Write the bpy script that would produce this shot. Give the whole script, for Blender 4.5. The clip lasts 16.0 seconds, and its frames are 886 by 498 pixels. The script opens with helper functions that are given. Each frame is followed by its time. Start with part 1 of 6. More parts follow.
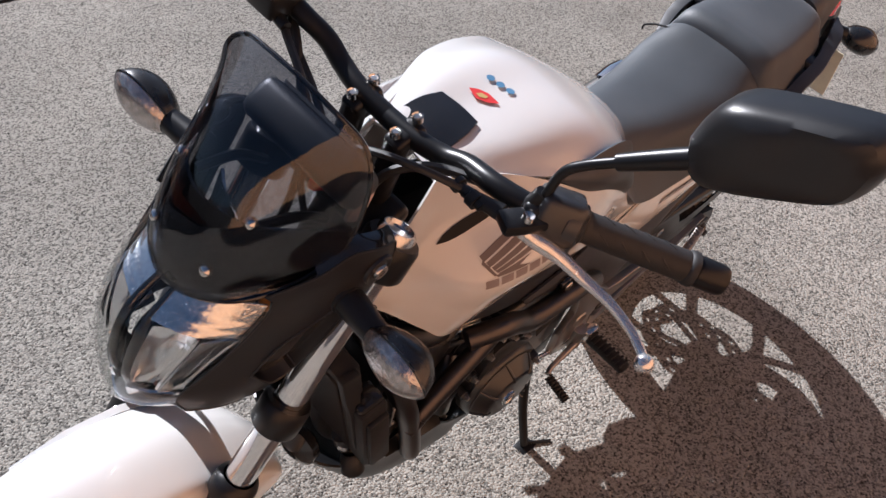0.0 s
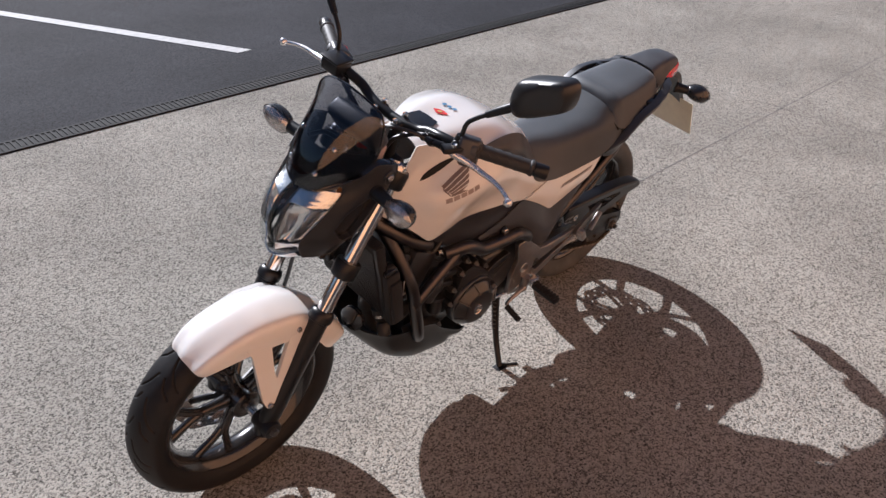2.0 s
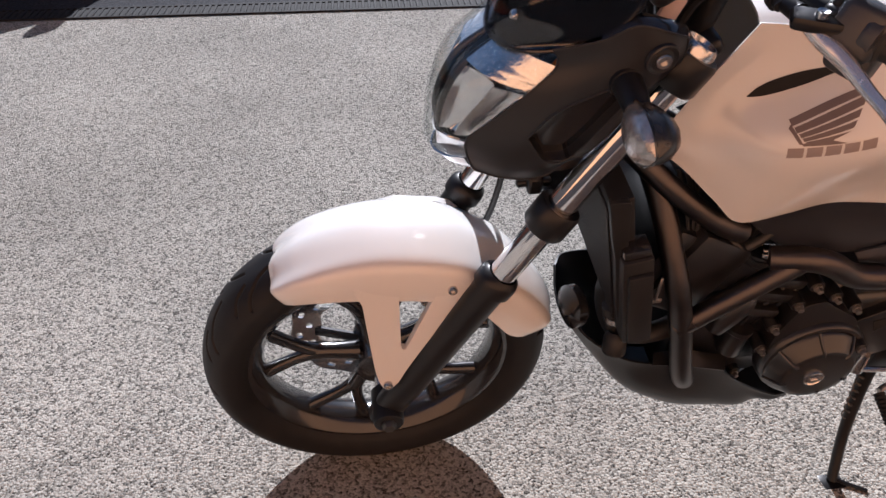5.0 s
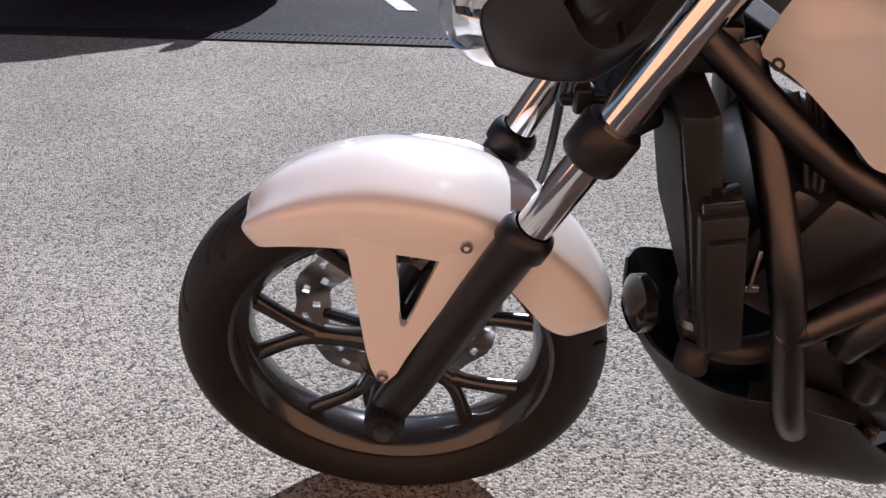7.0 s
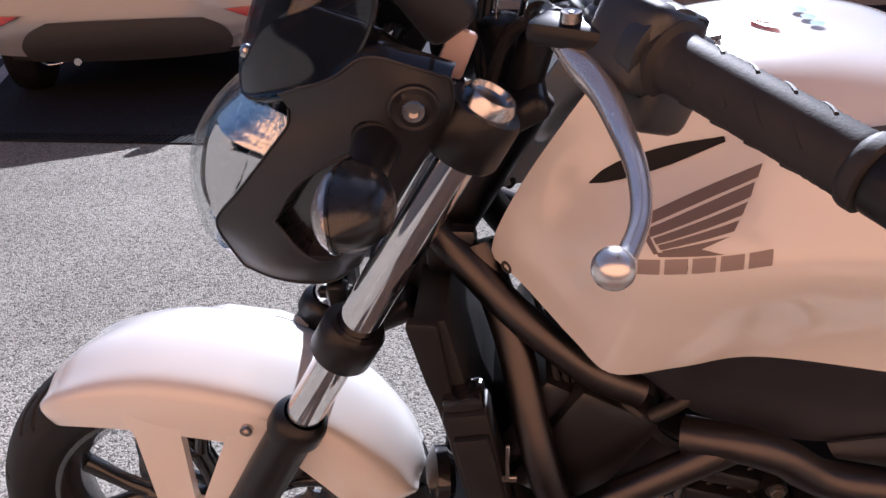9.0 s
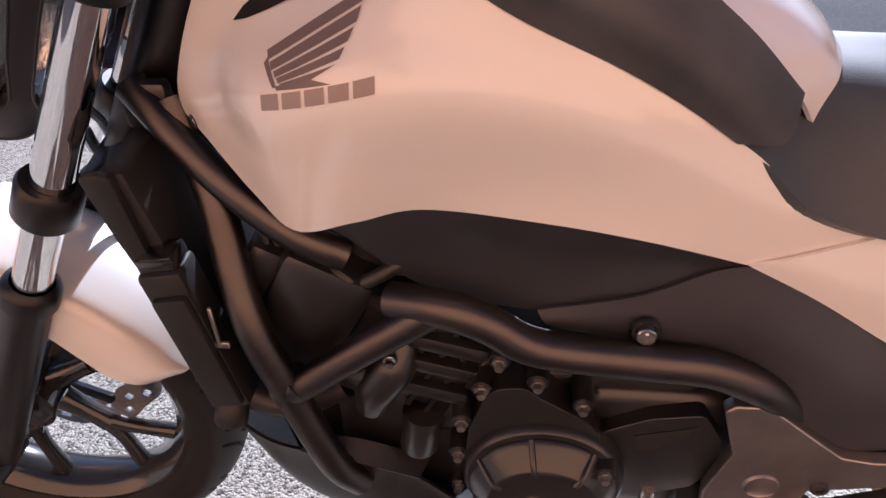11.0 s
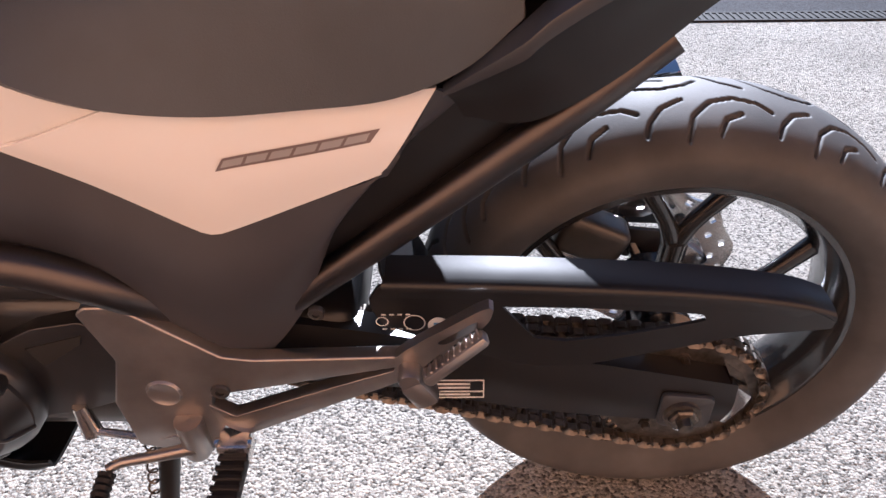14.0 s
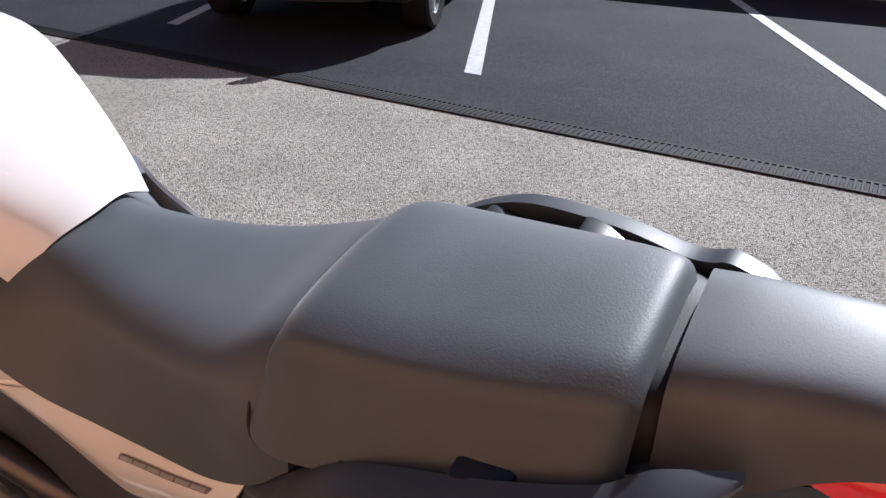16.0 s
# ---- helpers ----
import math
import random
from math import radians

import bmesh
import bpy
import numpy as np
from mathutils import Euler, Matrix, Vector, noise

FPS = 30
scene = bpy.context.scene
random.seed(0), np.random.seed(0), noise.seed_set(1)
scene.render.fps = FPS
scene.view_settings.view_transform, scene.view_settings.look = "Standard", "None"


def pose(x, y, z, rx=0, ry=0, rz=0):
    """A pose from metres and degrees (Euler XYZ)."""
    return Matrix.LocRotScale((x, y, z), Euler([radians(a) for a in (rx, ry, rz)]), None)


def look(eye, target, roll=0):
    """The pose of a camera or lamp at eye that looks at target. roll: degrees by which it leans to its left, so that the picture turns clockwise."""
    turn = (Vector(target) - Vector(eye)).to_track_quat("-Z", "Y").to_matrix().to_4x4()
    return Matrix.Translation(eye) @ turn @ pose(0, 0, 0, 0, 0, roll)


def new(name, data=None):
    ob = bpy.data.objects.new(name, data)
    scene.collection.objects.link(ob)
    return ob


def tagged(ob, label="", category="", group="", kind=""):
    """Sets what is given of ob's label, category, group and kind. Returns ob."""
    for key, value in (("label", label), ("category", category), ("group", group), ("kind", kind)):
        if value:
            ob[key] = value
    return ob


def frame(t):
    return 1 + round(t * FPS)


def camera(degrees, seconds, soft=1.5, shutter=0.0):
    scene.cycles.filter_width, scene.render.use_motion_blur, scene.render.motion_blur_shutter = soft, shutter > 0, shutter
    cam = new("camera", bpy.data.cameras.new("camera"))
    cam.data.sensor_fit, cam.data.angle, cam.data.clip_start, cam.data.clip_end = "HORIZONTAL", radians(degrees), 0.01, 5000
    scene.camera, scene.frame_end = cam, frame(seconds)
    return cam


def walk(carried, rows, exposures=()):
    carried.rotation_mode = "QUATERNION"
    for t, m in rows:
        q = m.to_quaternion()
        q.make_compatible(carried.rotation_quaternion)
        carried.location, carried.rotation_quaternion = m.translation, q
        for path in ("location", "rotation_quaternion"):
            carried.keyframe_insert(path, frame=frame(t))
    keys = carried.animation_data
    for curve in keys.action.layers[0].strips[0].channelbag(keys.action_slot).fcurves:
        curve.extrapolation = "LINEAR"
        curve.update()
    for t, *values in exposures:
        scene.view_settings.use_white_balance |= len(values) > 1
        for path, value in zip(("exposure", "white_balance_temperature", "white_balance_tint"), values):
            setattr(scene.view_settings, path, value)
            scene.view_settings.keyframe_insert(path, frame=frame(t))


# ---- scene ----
cam = camera(59.6, 16.0)
PATH = [
    (0, (-0.074, -0.721, 1.486), (1.078, 0.256, 0.174), 6.2),
    (0.5, (-0.258, -0.981, 1.584), (0.943, 0.05, 0.363), 3.2),
    (1, (-0.455, -1.173, 1.663), (0.78, -0.09, 0.523), 1.9),
    (1.5, (-0.672, -1.334, 1.7), (0.581, -0.213, 0.617), 1.5),
    (2, (-0.733, -1.475, 1.729), (0.501, -0.303, 0.678), 1.0),
    (2.5, (-0.692, -1.601, 1.737), (0.498, -0.373, 0.7), 0.7),
    (3, (-0.619, -1.626, 1.715), (0.493, -0.336, 0.667), 0.5),
    (3.5, (-0.49, -1.411, 1.616), (0.514, -0.056, 0.542), 0.9),
    (4, (-0.328, -1.242, 1.482), (0.491, 0.208, 0.373), 1.0),
    (4.3, (-0.18, -1.111, 1.395), (0.464, 0.392, 0.242), 1.1),
    (4.5, (-0.134, -1.086, 1.345), (0.391, 0.463, 0.194), 0.2),
    (5, (-0.04, -1.047, 1.262), (0.235, 0.555, 0.095), 0.3),
    (7.3, (0.164, -0.906, 0.957), (0.072, 0.847, -0.001), 0.0),
    (7.5, (0.193, -0.901, 0.983), (0.088, 0.858, 0.038), -0.1),
    (8, (0.25, -0.888, 1.029), (0.134, 0.897, 0.135), -0.4),
    (8.5, (0.308, -0.869, 1.061), (0.181, 0.936, 0.21), -0.9),
    (9, (0.385, -0.863, 1.08), (0.278, 0.959, 0.262), -1.1),
    (9.5, (0.5, -0.874, 1.087), (0.414, 0.96, 0.292), -0.8),
    (9.7, (0.546, -0.866, 1.093), (0.465, 0.957, 0.275), -0.9),
    (11.8, (0.778, -0.854, 0.899), (0.577, 0.888, -0.061), -1.7),
    (12, (0.817, -0.86, 0.883), (0.631, 0.893, -0.061), -1.9),
    (12.5, (0.936, -0.835, 0.867), (0.828, 0.909, -0.106), -2.0),
    (13, (1.046, -0.817, 0.866), (1.005, 0.915, -0.134), -2.1),
    (13.5, (1.142, -0.823, 0.862), (1.13, 0.901, -0.15), -2.0),
    (14, (1.255, -0.838, 0.895), (1.254, 0.885, -0.121), -1.6),
    (14.5, (1.333, -0.815, 0.939), (1.275, 0.924, -0.047), -1.9),
    (15, (1.442, -0.726, 1.048), (1.157, 1.009, 0.094), -3.2),
    (15.5, (1.503, -0.67, 1.118), (1.024, 1.042, 0.202), -2.2),
    (16, (1.595, -0.632, 1.157), (0.811, 0.966, 0.244), 1.3),
]
walk(cam, [(t, look(e, g, r)) for t, e, g, r in PATH], [(t, ev, k, n) for t, ev, k, n in ((0, 0.68, 5900, 14), (2.5, 0.72, 5900, 14), (5, 0.80, 5800, 15), (7.5, 0.86, 5700, 16), (9, 1.00, 5550, 18), (9.7, 1.02, 5500, 19), (11.8, 1.48, 5450, 18), (14, 1.56, 5450, 16), (15, 1.32, 5600, 14), (16, 0.95, 5750, 13))])

# ---- world, sun, exposure ----
world = bpy.data.worlds.new("world")
scene.world = world
world.use_nodes = True
wn = world.node_tree.nodes
sky = wn.new("ShaderNodeTexSky")
sky.sky_type = 'NISHITA'
sky.sun_disc = False
sky.sun_elevation = radians(36.5)
sky.sun_rotation = radians(10.6)
wn["Background"].inputs["Strength"].default_value = 0.039
world.node_tree.links.new(sky.outputs[0], wn["Background"].inputs["Color"])

sun = new("sun", bpy.data.lights.new("sun", 'SUN'))
sun.data.energy = 4.6
sun.data.angle = radians(0.55)
sun.data.color = (1.0, 0.965, 0.92)
sun.matrix_world = look((0.25 * 20, 1.33 * 20, 20), (0, 0, 0))


# ---- materials ----
def mat(name, base, rough=0.5, metal=0.0, var=0.12, scale=30.0, bump=0.0, bscale=400.0, coat=0.0, rvar=0.08, dist=0.002, spec=0.5):
    m = bpy.data.materials.new(name)
    m.use_nodes = True
    n, l = m.node_tree.nodes, m.node_tree.links
    p = n["Principled BSDF"]
    co = n.new("ShaderNodeTexCoord")
    big = n.new("ShaderNodeTexNoise")
    big.inputs["Scale"].default_value = scale
    big.inputs["Detail"].default_value = 6
    l.new(co.outputs["Object"], big.inputs["Vector"])
    ramp = n.new("ShaderNodeMapRange")
    ramp.inputs["From Min"].default_value, ramp.inputs["From Max"].default_value = 0.3, 0.7
    ramp.inputs["To Min"].default_value, ramp.inputs["To Max"].default_value = 1 - var, 1 + var
    l.new(big.outputs["Fac"], ramp.inputs["Value"])
    mul = n.new("ShaderNodeMix")
    mul.data_type, mul.blend_type = 'RGBA', 'MULTIPLY'
    mul.inputs["Factor"].default_value = 1.0
    mul.inputs["A"].default_value = (*base, 1)
    l.new(ramp.outputs["Result"], mul.inputs["B"])
    l.new(mul.outputs["Result"], p.inputs["Base Color"])
    rr = n.new("ShaderNodeMapRange")
    rr.inputs["To Min"].default_value, rr.inputs["To Max"].default_value = max(rough - rvar, 0.02), min(rough + rvar, 1)
    l.new(big.outputs["Fac"], rr.inputs["Value"])
    l.new(rr.outputs["Result"], p.inputs["Roughness"])
    p.inputs["Metallic"].default_value = metal
    p.inputs["Coat Weight"].default_value = coat
    p.inputs["Coat Roughness"].default_value = 0.06
    p.inputs["Specular IOR Level"].default_value = spec
    if bump:
        fine = n.new("ShaderNodeTexNoise")
        fine.inputs["Scale"].default_value = bscale
        fine.inputs["Detail"].default_value = 3
        l.new(co.outputs["Object"], fine.inputs["Vector"])
        b = n.new("ShaderNodeBump")
        b.inputs["Strength"].default_value = bump
        b.inputs["Distance"].default_value = dist
        l.new(fine.outputs["Fac"], b.inputs["Height"])
        l.new(b.outputs["Normal"], p.inputs["Normal"])
    return m


def clear(name, tint, rough=0.02, gloss=0.03):
    m = bpy.data.materials.new(name)
    m.use_nodes = True
    n, l = m.node_tree.nodes, m.node_tree.links
    n.remove(n["Principled BSDF"])
    tr, gl, mx, fr = n.new("ShaderNodeBsdfTransparent"), n.new("ShaderNodeBsdfGlossy"), n.new("ShaderNodeMixShader"), n.new("ShaderNodeLayerWeight")
    pw, ma = n.new("ShaderNodeMath"), n.new("ShaderNodeMath")
    pw.operation, ma.operation = 'POWER', 'MULTIPLY_ADD'
    pw.inputs[1].default_value, ma.inputs[1].default_value, ma.inputs[2].default_value = 4.0, 0.45, gloss
    tr.inputs["Color"].default_value = (*tint, 1)
    gl.inputs["Roughness"].default_value = rough
    fr.inputs["Blend"].default_value = 0.5
    l.new(fr.outputs["Facing"], pw.inputs[0])
    l.new(pw.outputs[0], ma.inputs[0])
    l.new(ma.outputs[0], mx.inputs[0])
    l.new(tr.outputs[0], mx.inputs[1])
    l.new(gl.outputs[0], mx.inputs[2])
    l.new(mx.outputs[0], n["Material Output"].inputs["Surface"])
    return m


def stones(name, dark, light, cell, bump, big=0.25, rough=0.85, contrast=1.0, glint=0.0):
    """Asphalt of small stones of uneven tone in binder, with larger worn and dusty patches."""
    m = bpy.data.materials.new(name)
    m.use_nodes = True
    n, l = m.node_tree.nodes, m.node_tree.links
    p = n["Principled BSDF"]
    co = n.new("ShaderNodeTexCoord")
    vo = n.new("ShaderNodeTexVoronoi")
    vo.inputs["Scale"].default_value = 1 / cell
    l.new(co.outputs["Object"], vo.inputs["Vector"])
    bw = n.new("ShaderNodeSeparateColor")
    l.new(vo.outputs["Color"], bw.inputs["Color"])
    noi = n.new("ShaderNodeTexNoise")
    noi.inputs["Scale"].default_value = 1.1 / cell
    noi.inputs["Detail"].default_value = 5
    l.new(co.outputs["Object"], noi.inputs["Vector"])
    avg = n.new("ShaderNodeMath")
    avg.operation = 'MULTIPLY_ADD'
    l.new(bw.outputs["Red"], avg.inputs[0])
    avg.inputs[1].default_value = 0.55 * contrast
    l.new(noi.outputs["Fac"], avg.inputs[2])
    cr = n.new("ShaderNodeValToRGB")
    cr.color_ramp.elements[0].position, cr.color_ramp.elements[0].color = 0.42, (*dark, 1)
    cr.color_ramp.elements[1].position, cr.color_ramp.elements[1].color = 1.0, (*light, 1)
    l.new(avg.outputs[0], cr.inputs["Fac"])
    wide = n.new("ShaderNodeTexNoise")
    wide.inputs["Scale"].default_value = 1.3
    wide.inputs["Detail"].default_value = 7
    l.new(co.outputs["Object"], wide.inputs["Vector"])
    mr = n.new("ShaderNodeMapRange")
    mr.inputs["From Min"].default_value, mr.inputs["From Max"].default_value = 0.3, 0.7
    mr.inputs["To Min"].default_value, mr.inputs["To Max"].default_value = 1 - big, 1 + big
    l.new(wide.outputs["Fac"], mr.inputs["Value"])
    mul = n.new("ShaderNodeMix")
    mul.data_type, mul.blend_type = 'RGBA', 'MULTIPLY'
    mul.inputs["Factor"].default_value = 1.0
    l.new(cr.outputs["Color"], mul.inputs["A"])
    l.new(mr.outputs["Result"], mul.inputs["B"])
    l.new(mul.outputs["Result"], p.inputs["Base Color"])
    p.inputs["Roughness"].default_value = rough
    p.inputs["Specular IOR Level"].default_value = 0.12
    h = n.new("ShaderNodeMath")
    h.operation = 'MULTIPLY_ADD'
    l.new(vo.outputs["Distance"], h.inputs[0])
    h.inputs[1].default_value = -1.0
    l.new(avg.outputs[0], h.inputs[2])
    b = n.new("ShaderNodeBump")
    b.inputs["Strength"].default_value = bump
    b.inputs["Distance"].default_value = cell * 0.6
    l.new(h.outputs[0], b.inputs["Height"])
    l.new(b.outputs["Normal"], p.inputs["Normal"])
    return m


PAVE = stones("pale_asphalt", (0.029, 0.0268, 0.0245), (0.374, 0.350, 0.306), 0.0052, 1.0, 0.18, contrast=1.30)
TARMAC = stones("dark_tarmac", (0.012, 0.0125, 0.015), (0.036, 0.037, 0.043), 0.008, 0.4, 0.22)
LINE = mat("line_paint", (0.40, 0.40, 0.40), 0.75, var=0.18, scale=25, bump=0.5, bscale=150, dist=0.003)
IRON = mat("drain_iron", (0.017, 0.017, 0.018), 0.75, 0.0, var=0.3, bump=0.3, spec=0.15)
PIT = mat("drain_pit", (0.01, 0.01, 0.01), 0.9)
JOINT = mat("joint_sealer", (0.13, 0.122, 0.112), 0.8, var=0.3)
WHITE = mat("pearl_white_paint", (0.75, 0.74, 0.72), 0.26, var=0.012, scale=6, coat=1.0, rvar=0.03)
BLACK_SATIN = mat("satin_black_plastic", (0.010, 0.010, 0.011), 0.34, var=0.15, scale=14, bump=0.06, bscale=900, dist=0.0006, spec=0.38)
BLACK_MATT = mat("matt_black_plastic", (0.019, 0.019, 0.021), 0.44, var=0.15, scale=20, bump=0.10, bscale=900, dist=0.0006, spec=0.9)
MIRROR_BLACK = mat("mirror_plastic", (0.017, 0.0175, 0.019), 0.38, var=0.12, scale=20, bump=0.06, bscale=900, dist=0.0005, spec=0.5)
RAIL = mat("tail_plastic", (0.026, 0.028, 0.033), 0.42, var=0.14, scale=16, bump=0.08, bscale=900, dist=0.0005, spec=0.7)
COWL = mat("cowl_plastic", (0.012, 0.012, 0.014), 0.38, var=0.12, scale=14, bump=0.06, bscale=900, dist=0.0006, spec=0.6)
BLACK_GLOSS = mat("gloss_black_paint", (0.012, 0.012, 0.013), 0.16, var=0.1, scale=12, coat=0.6)
RUBBER = mat("tyre_rubber", (0.0125, 0.012, 0.0125), 0.55, var=0.3, scale=22, bump=0.15, bscale=500, dist=0.0008, spec=0.25)
RUBBER_DUSTY = mat("dusty_tyre_rubber", (0.060, 0.058, 0.057), 0.68, var=0.3, scale=16, bump=0.2, bscale=600, dist=0.0008)
GRIP = mat("grip_rubber", (0.025, 0.024, 0.024), 0.6, var=0.2, scale=60, bump=0.2, bscale=700, dist=0.0008)
VINYL = mat("seat_vinyl", (0.048, 0.058, 0.068), 0.55, var=0.16, scale=9, bump=0.22, bscale=650, dist=0.0009, rvar=0.07, spec=0.5)
VINYL.node_tree.nodes["Principled BSDF"].inputs["Sheen Weight"].default_value = 0.16
VINYL.node_tree.nodes["Principled BSDF"].inputs["Sheen Roughness"].default_value = 0.4
FRAME = mat("frame_paint", (0.094, 0.084, 0.081), 0.38, 1.0, var=0.12, scale=20)
ENGINE = mat("engine_black", (0.010, 0.010, 0.011), 0.34, 0.0, var=0.2, scale=24, bump=0.05, bscale=500, dist=0.0004, coat=0.15, spec=0.7)
ALLOY = mat("grey_alloy", (0.34, 0.31, 0.29), 0.36, 0.95, var=0.12, scale=30, bump=0.08, bscale=700, dist=0.0005)
STEEL = mat("bright_steel", (0.62, 0.60, 0.58), 0.22, 1.0, var=0.12, scale=40)
CHROME = mat("chrome", (0.82, 0.81, 0.80), 0.05, 1.0, var=0.03, rvar=0.02)
POLISH = mat("polished_alloy", (0.70, 0.70, 0.70), 0.24, 1.0, var=0.08, scale=50)
LEVER = mat("cast_lever_alloy", (0.80, 0.79, 0.78), 0.24, 0.8, var=0.06, scale=40)
SCREW = mat("dull_screw_steel", (0.34, 0.32, 0.30), 0.32, 0.9, var=0.15, scale=60)
DUSTY = mat("dusty_tail_plastic", (0.052, 0.056, 0.063), 0.55, var=0.35, scale=11, bump=0.15, bscale=800, dist=0.0006)
DARK_ALLOY = mat("dark_alloy", (0.09, 0.085, 0.08), 0.4, 0.7, var=0.15)
RIM = mat("black_rim_paint", (0.016, 0.016, 0.017), 0.2, var=0.1, scale=15, coat=0.5)
CHAIN = mat("chain_steel", (0.13, 0.115, 0.10), 0.42, 0.9, var=0.35, scale=120)
RADIATOR = mat("radiator_black", (0.015, 0.015, 0.016), 0.5, 0.2, var=0.2)
SMOKE = clear("smoked_screen", (0.54, 0.55, 0.58), 0.015, 0.06)
LENS = clear("clear_lens", (0.95, 0.96, 0.96), 0.02, 0.03)
RED = mat("red_plastic", (0.62, 0.02, 0.03), 0.22, var=0.05, coat=0.6)
DIAL = mat("dial_grey", (0.10, 0.11, 0.12), 0.25, var=0.05)
DECAL_GREY = mat("decal_grey", (0.17, 0.135, 0.13), 0.4, var=0.05)
DECAL_MID = mat("decal_mid_grey", (0.30, 0.25, 0.24), 0.4, var=0.05)
DECAL_SILVER = mat("decal_silver", (0.35, 0.34, 0.33), 0.35, 0.3, var=0.05)
DECAL_WHITE = mat("decal_white", (0.62, 0.62, 0.60), 0.5, var=0.05)
DECAL_BLUE = mat("decal_blue", (0.10, 0.25, 0.42), 0.4, var=0.05)
DECAL_RED = mat("decal_red", (0.70, 0.05, 0.05), 0.4, var=0.05)
DECAL_GOLD = mat("decal_gold", (0.60, 0.42, 0.16), 0.4, var=0.05)
HOSE = mat("black_hose", (0.02, 0.02, 0.02), 0.45, var=0.15)
PLATE = mat("number_plate", (0.75, 0.72, 0.55), 0.4, var=0.05)
PINK = mat("pale_tag", (0.62, 0.48, 0.44), 0.4, var=0.08)
# colour of the brick reflection in the head lamp
AMBER = mat("amber_reflection_tint", (0.55, 0.20, 0.04), 0.3, var=0.05)
CAR_PAINT = mat("silver_car_paint", (0.32, 0.32, 0.32), 0.3, 0.3, var=0.03, scale=4, coat=0.8)
CAR_DARK = mat("car_black_plastic", (0.02, 0.02, 0.021), 0.55, var=0.15, bump=0.1)
CAR_GLASS = mat("car_glass", (0.01, 0.012, 0.013), 0.05, var=0.05)
CAR_RED = mat("car_lamp_red", (0.45, 0.02, 0.02), 0.15, var=0.05, coat=0.8)
CAR_RIM = mat("car_wheel_alloy", (0.5, 0.5, 0.5), 0.35, 0.8, var=0.1)


def brickwork(name, a, b, joint):
    m = bpy.data.materials.new(name)
    m.use_nodes = True
    n, l = m.node_tree.nodes, m.node_tree.links
    p = n["Principled BSDF"]
    co = n.new("ShaderNodeTexCoord")
    mp = n.new("ShaderNodeMapping")
    mp.inputs["Rotation"].default_value = (radians(90), 0, 0)
    l.new(co.outputs["Object"], mp.inputs["Vector"])
    br = n.new("ShaderNodeTexBrick")
    br.inputs["Color1"].default_value, br.inputs["Color2"].default_value, br.inputs["Mortar"].default_value = (*a, 1), (*b, 1), (*joint, 1)
    br.inputs["Scale"].default_value = 1.0
    br.inputs["Brick Width"].default_value, br.inputs["Row Height"].default_value = 0.225, 0.075
    br.inputs["Mortar Size"].default_value = 0.01
    l.new(mp.outputs[0], br.inputs["Vector"])
    noi = n.new("ShaderNodeTexNoise")
    noi.inputs["Scale"].default_value = 3.0
    noi.inputs["Detail"].default_value = 8
    l.new(co.outputs["Object"], noi.inputs["Vector"])
    mr = n.new("ShaderNodeMapRange")
    mr.inputs["To Min"].default_value, mr.inputs["To Max"].default_value = 0.7, 1.3
    l.new(noi.outputs["Fac"], mr.inputs["Value"])
    mul = n.new("ShaderNodeMix")
    mul.data_type, mul.blend_type = 'RGBA', 'MULTIPLY'
    mul.inputs["Factor"].default_value = 1.0
    l.new(br.outputs["Color"], mul.inputs["A"])
    l.new(mr.outputs["Result"], mul.inputs["B"])
    l.new(mul.outputs["Result"], p.inputs["Base Color"])
    p.inputs["Roughness"].default_value = 0.85
    bp = n.new("ShaderNodeBump")
    bp.inputs["Distance"].default_value = 0.01
    l.new(br.outputs["Fac"], bp.inputs["Height"])
    bp.invert = True
    l.new(bp.outputs["Normal"], p.inputs["Normal"])
    return m


FRAME_COVER = mat("frame_cover_plastic", (0.031, 0.031, 0.037), 0.44, var=0.12, scale=18, bump=0.12, bscale=800, dist=0.0006, spec=0.7)
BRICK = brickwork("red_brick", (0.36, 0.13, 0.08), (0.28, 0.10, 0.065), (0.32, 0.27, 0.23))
# bright, saturated brick: its tint sets the colour of the bounced fill light
BRICK_WARM_BOUNCE = brickwork("warm_bounce_brick", (0.78, 0.37, 0.172), (0.68, 0.30, 0.135), (0.62, 0.42, 0.27))
COVER = mat("dark_cover_plastic", (0.025, 0.027, 0.035), 0.42, var=0.12, scale=18, bump=0.15, bscale=700, dist=0.0006, spec=0.8)


# ---- mesh building ----
def join(*pieces):
    verts, faces = [], []
    for v, f in pieces:
        k = len(verts)
        verts += [tuple(q) for q in v]
        faces += [[i + k for i in face] for face in f]
    return verts, faces


def moved(piece, m):
    return [tuple(m @ Vector(v)) for v in piece[0]], piece[1]


def flipped(piece):
    """The mirror image across the bike's middle plane."""
    return [(v[0], -v[1], v[2]) for v in piece[0]], [list(reversed(f)) for f in piece[1]]


# the handlebar, lamp and fork are turned a little to the left, and the bike leans more than its left face shows
HEAD_AT = Vector((0.47, -0.001, 1.03))
HEAD = Matrix.Translation(HEAD_AT) @ Matrix.Rotation(radians(2.5), 4, 'X') @ Matrix.Rotation(radians(4.5), 4, Vector((0.475, 0, 0.880))) @ Matrix.Translation(-HEAD_AT)
HEAD_BACK = HEAD.inverted()
LEAN_AT = Vector((0.0, -0.01, 0.95))
LEAN = Matrix.Translation(LEAN_AT) @ Matrix.Rotation(radians(2.5), 4, 'X') @ Matrix.Translation(-LEAN_AT)
LEAN_BACK = LEAN.inverted()


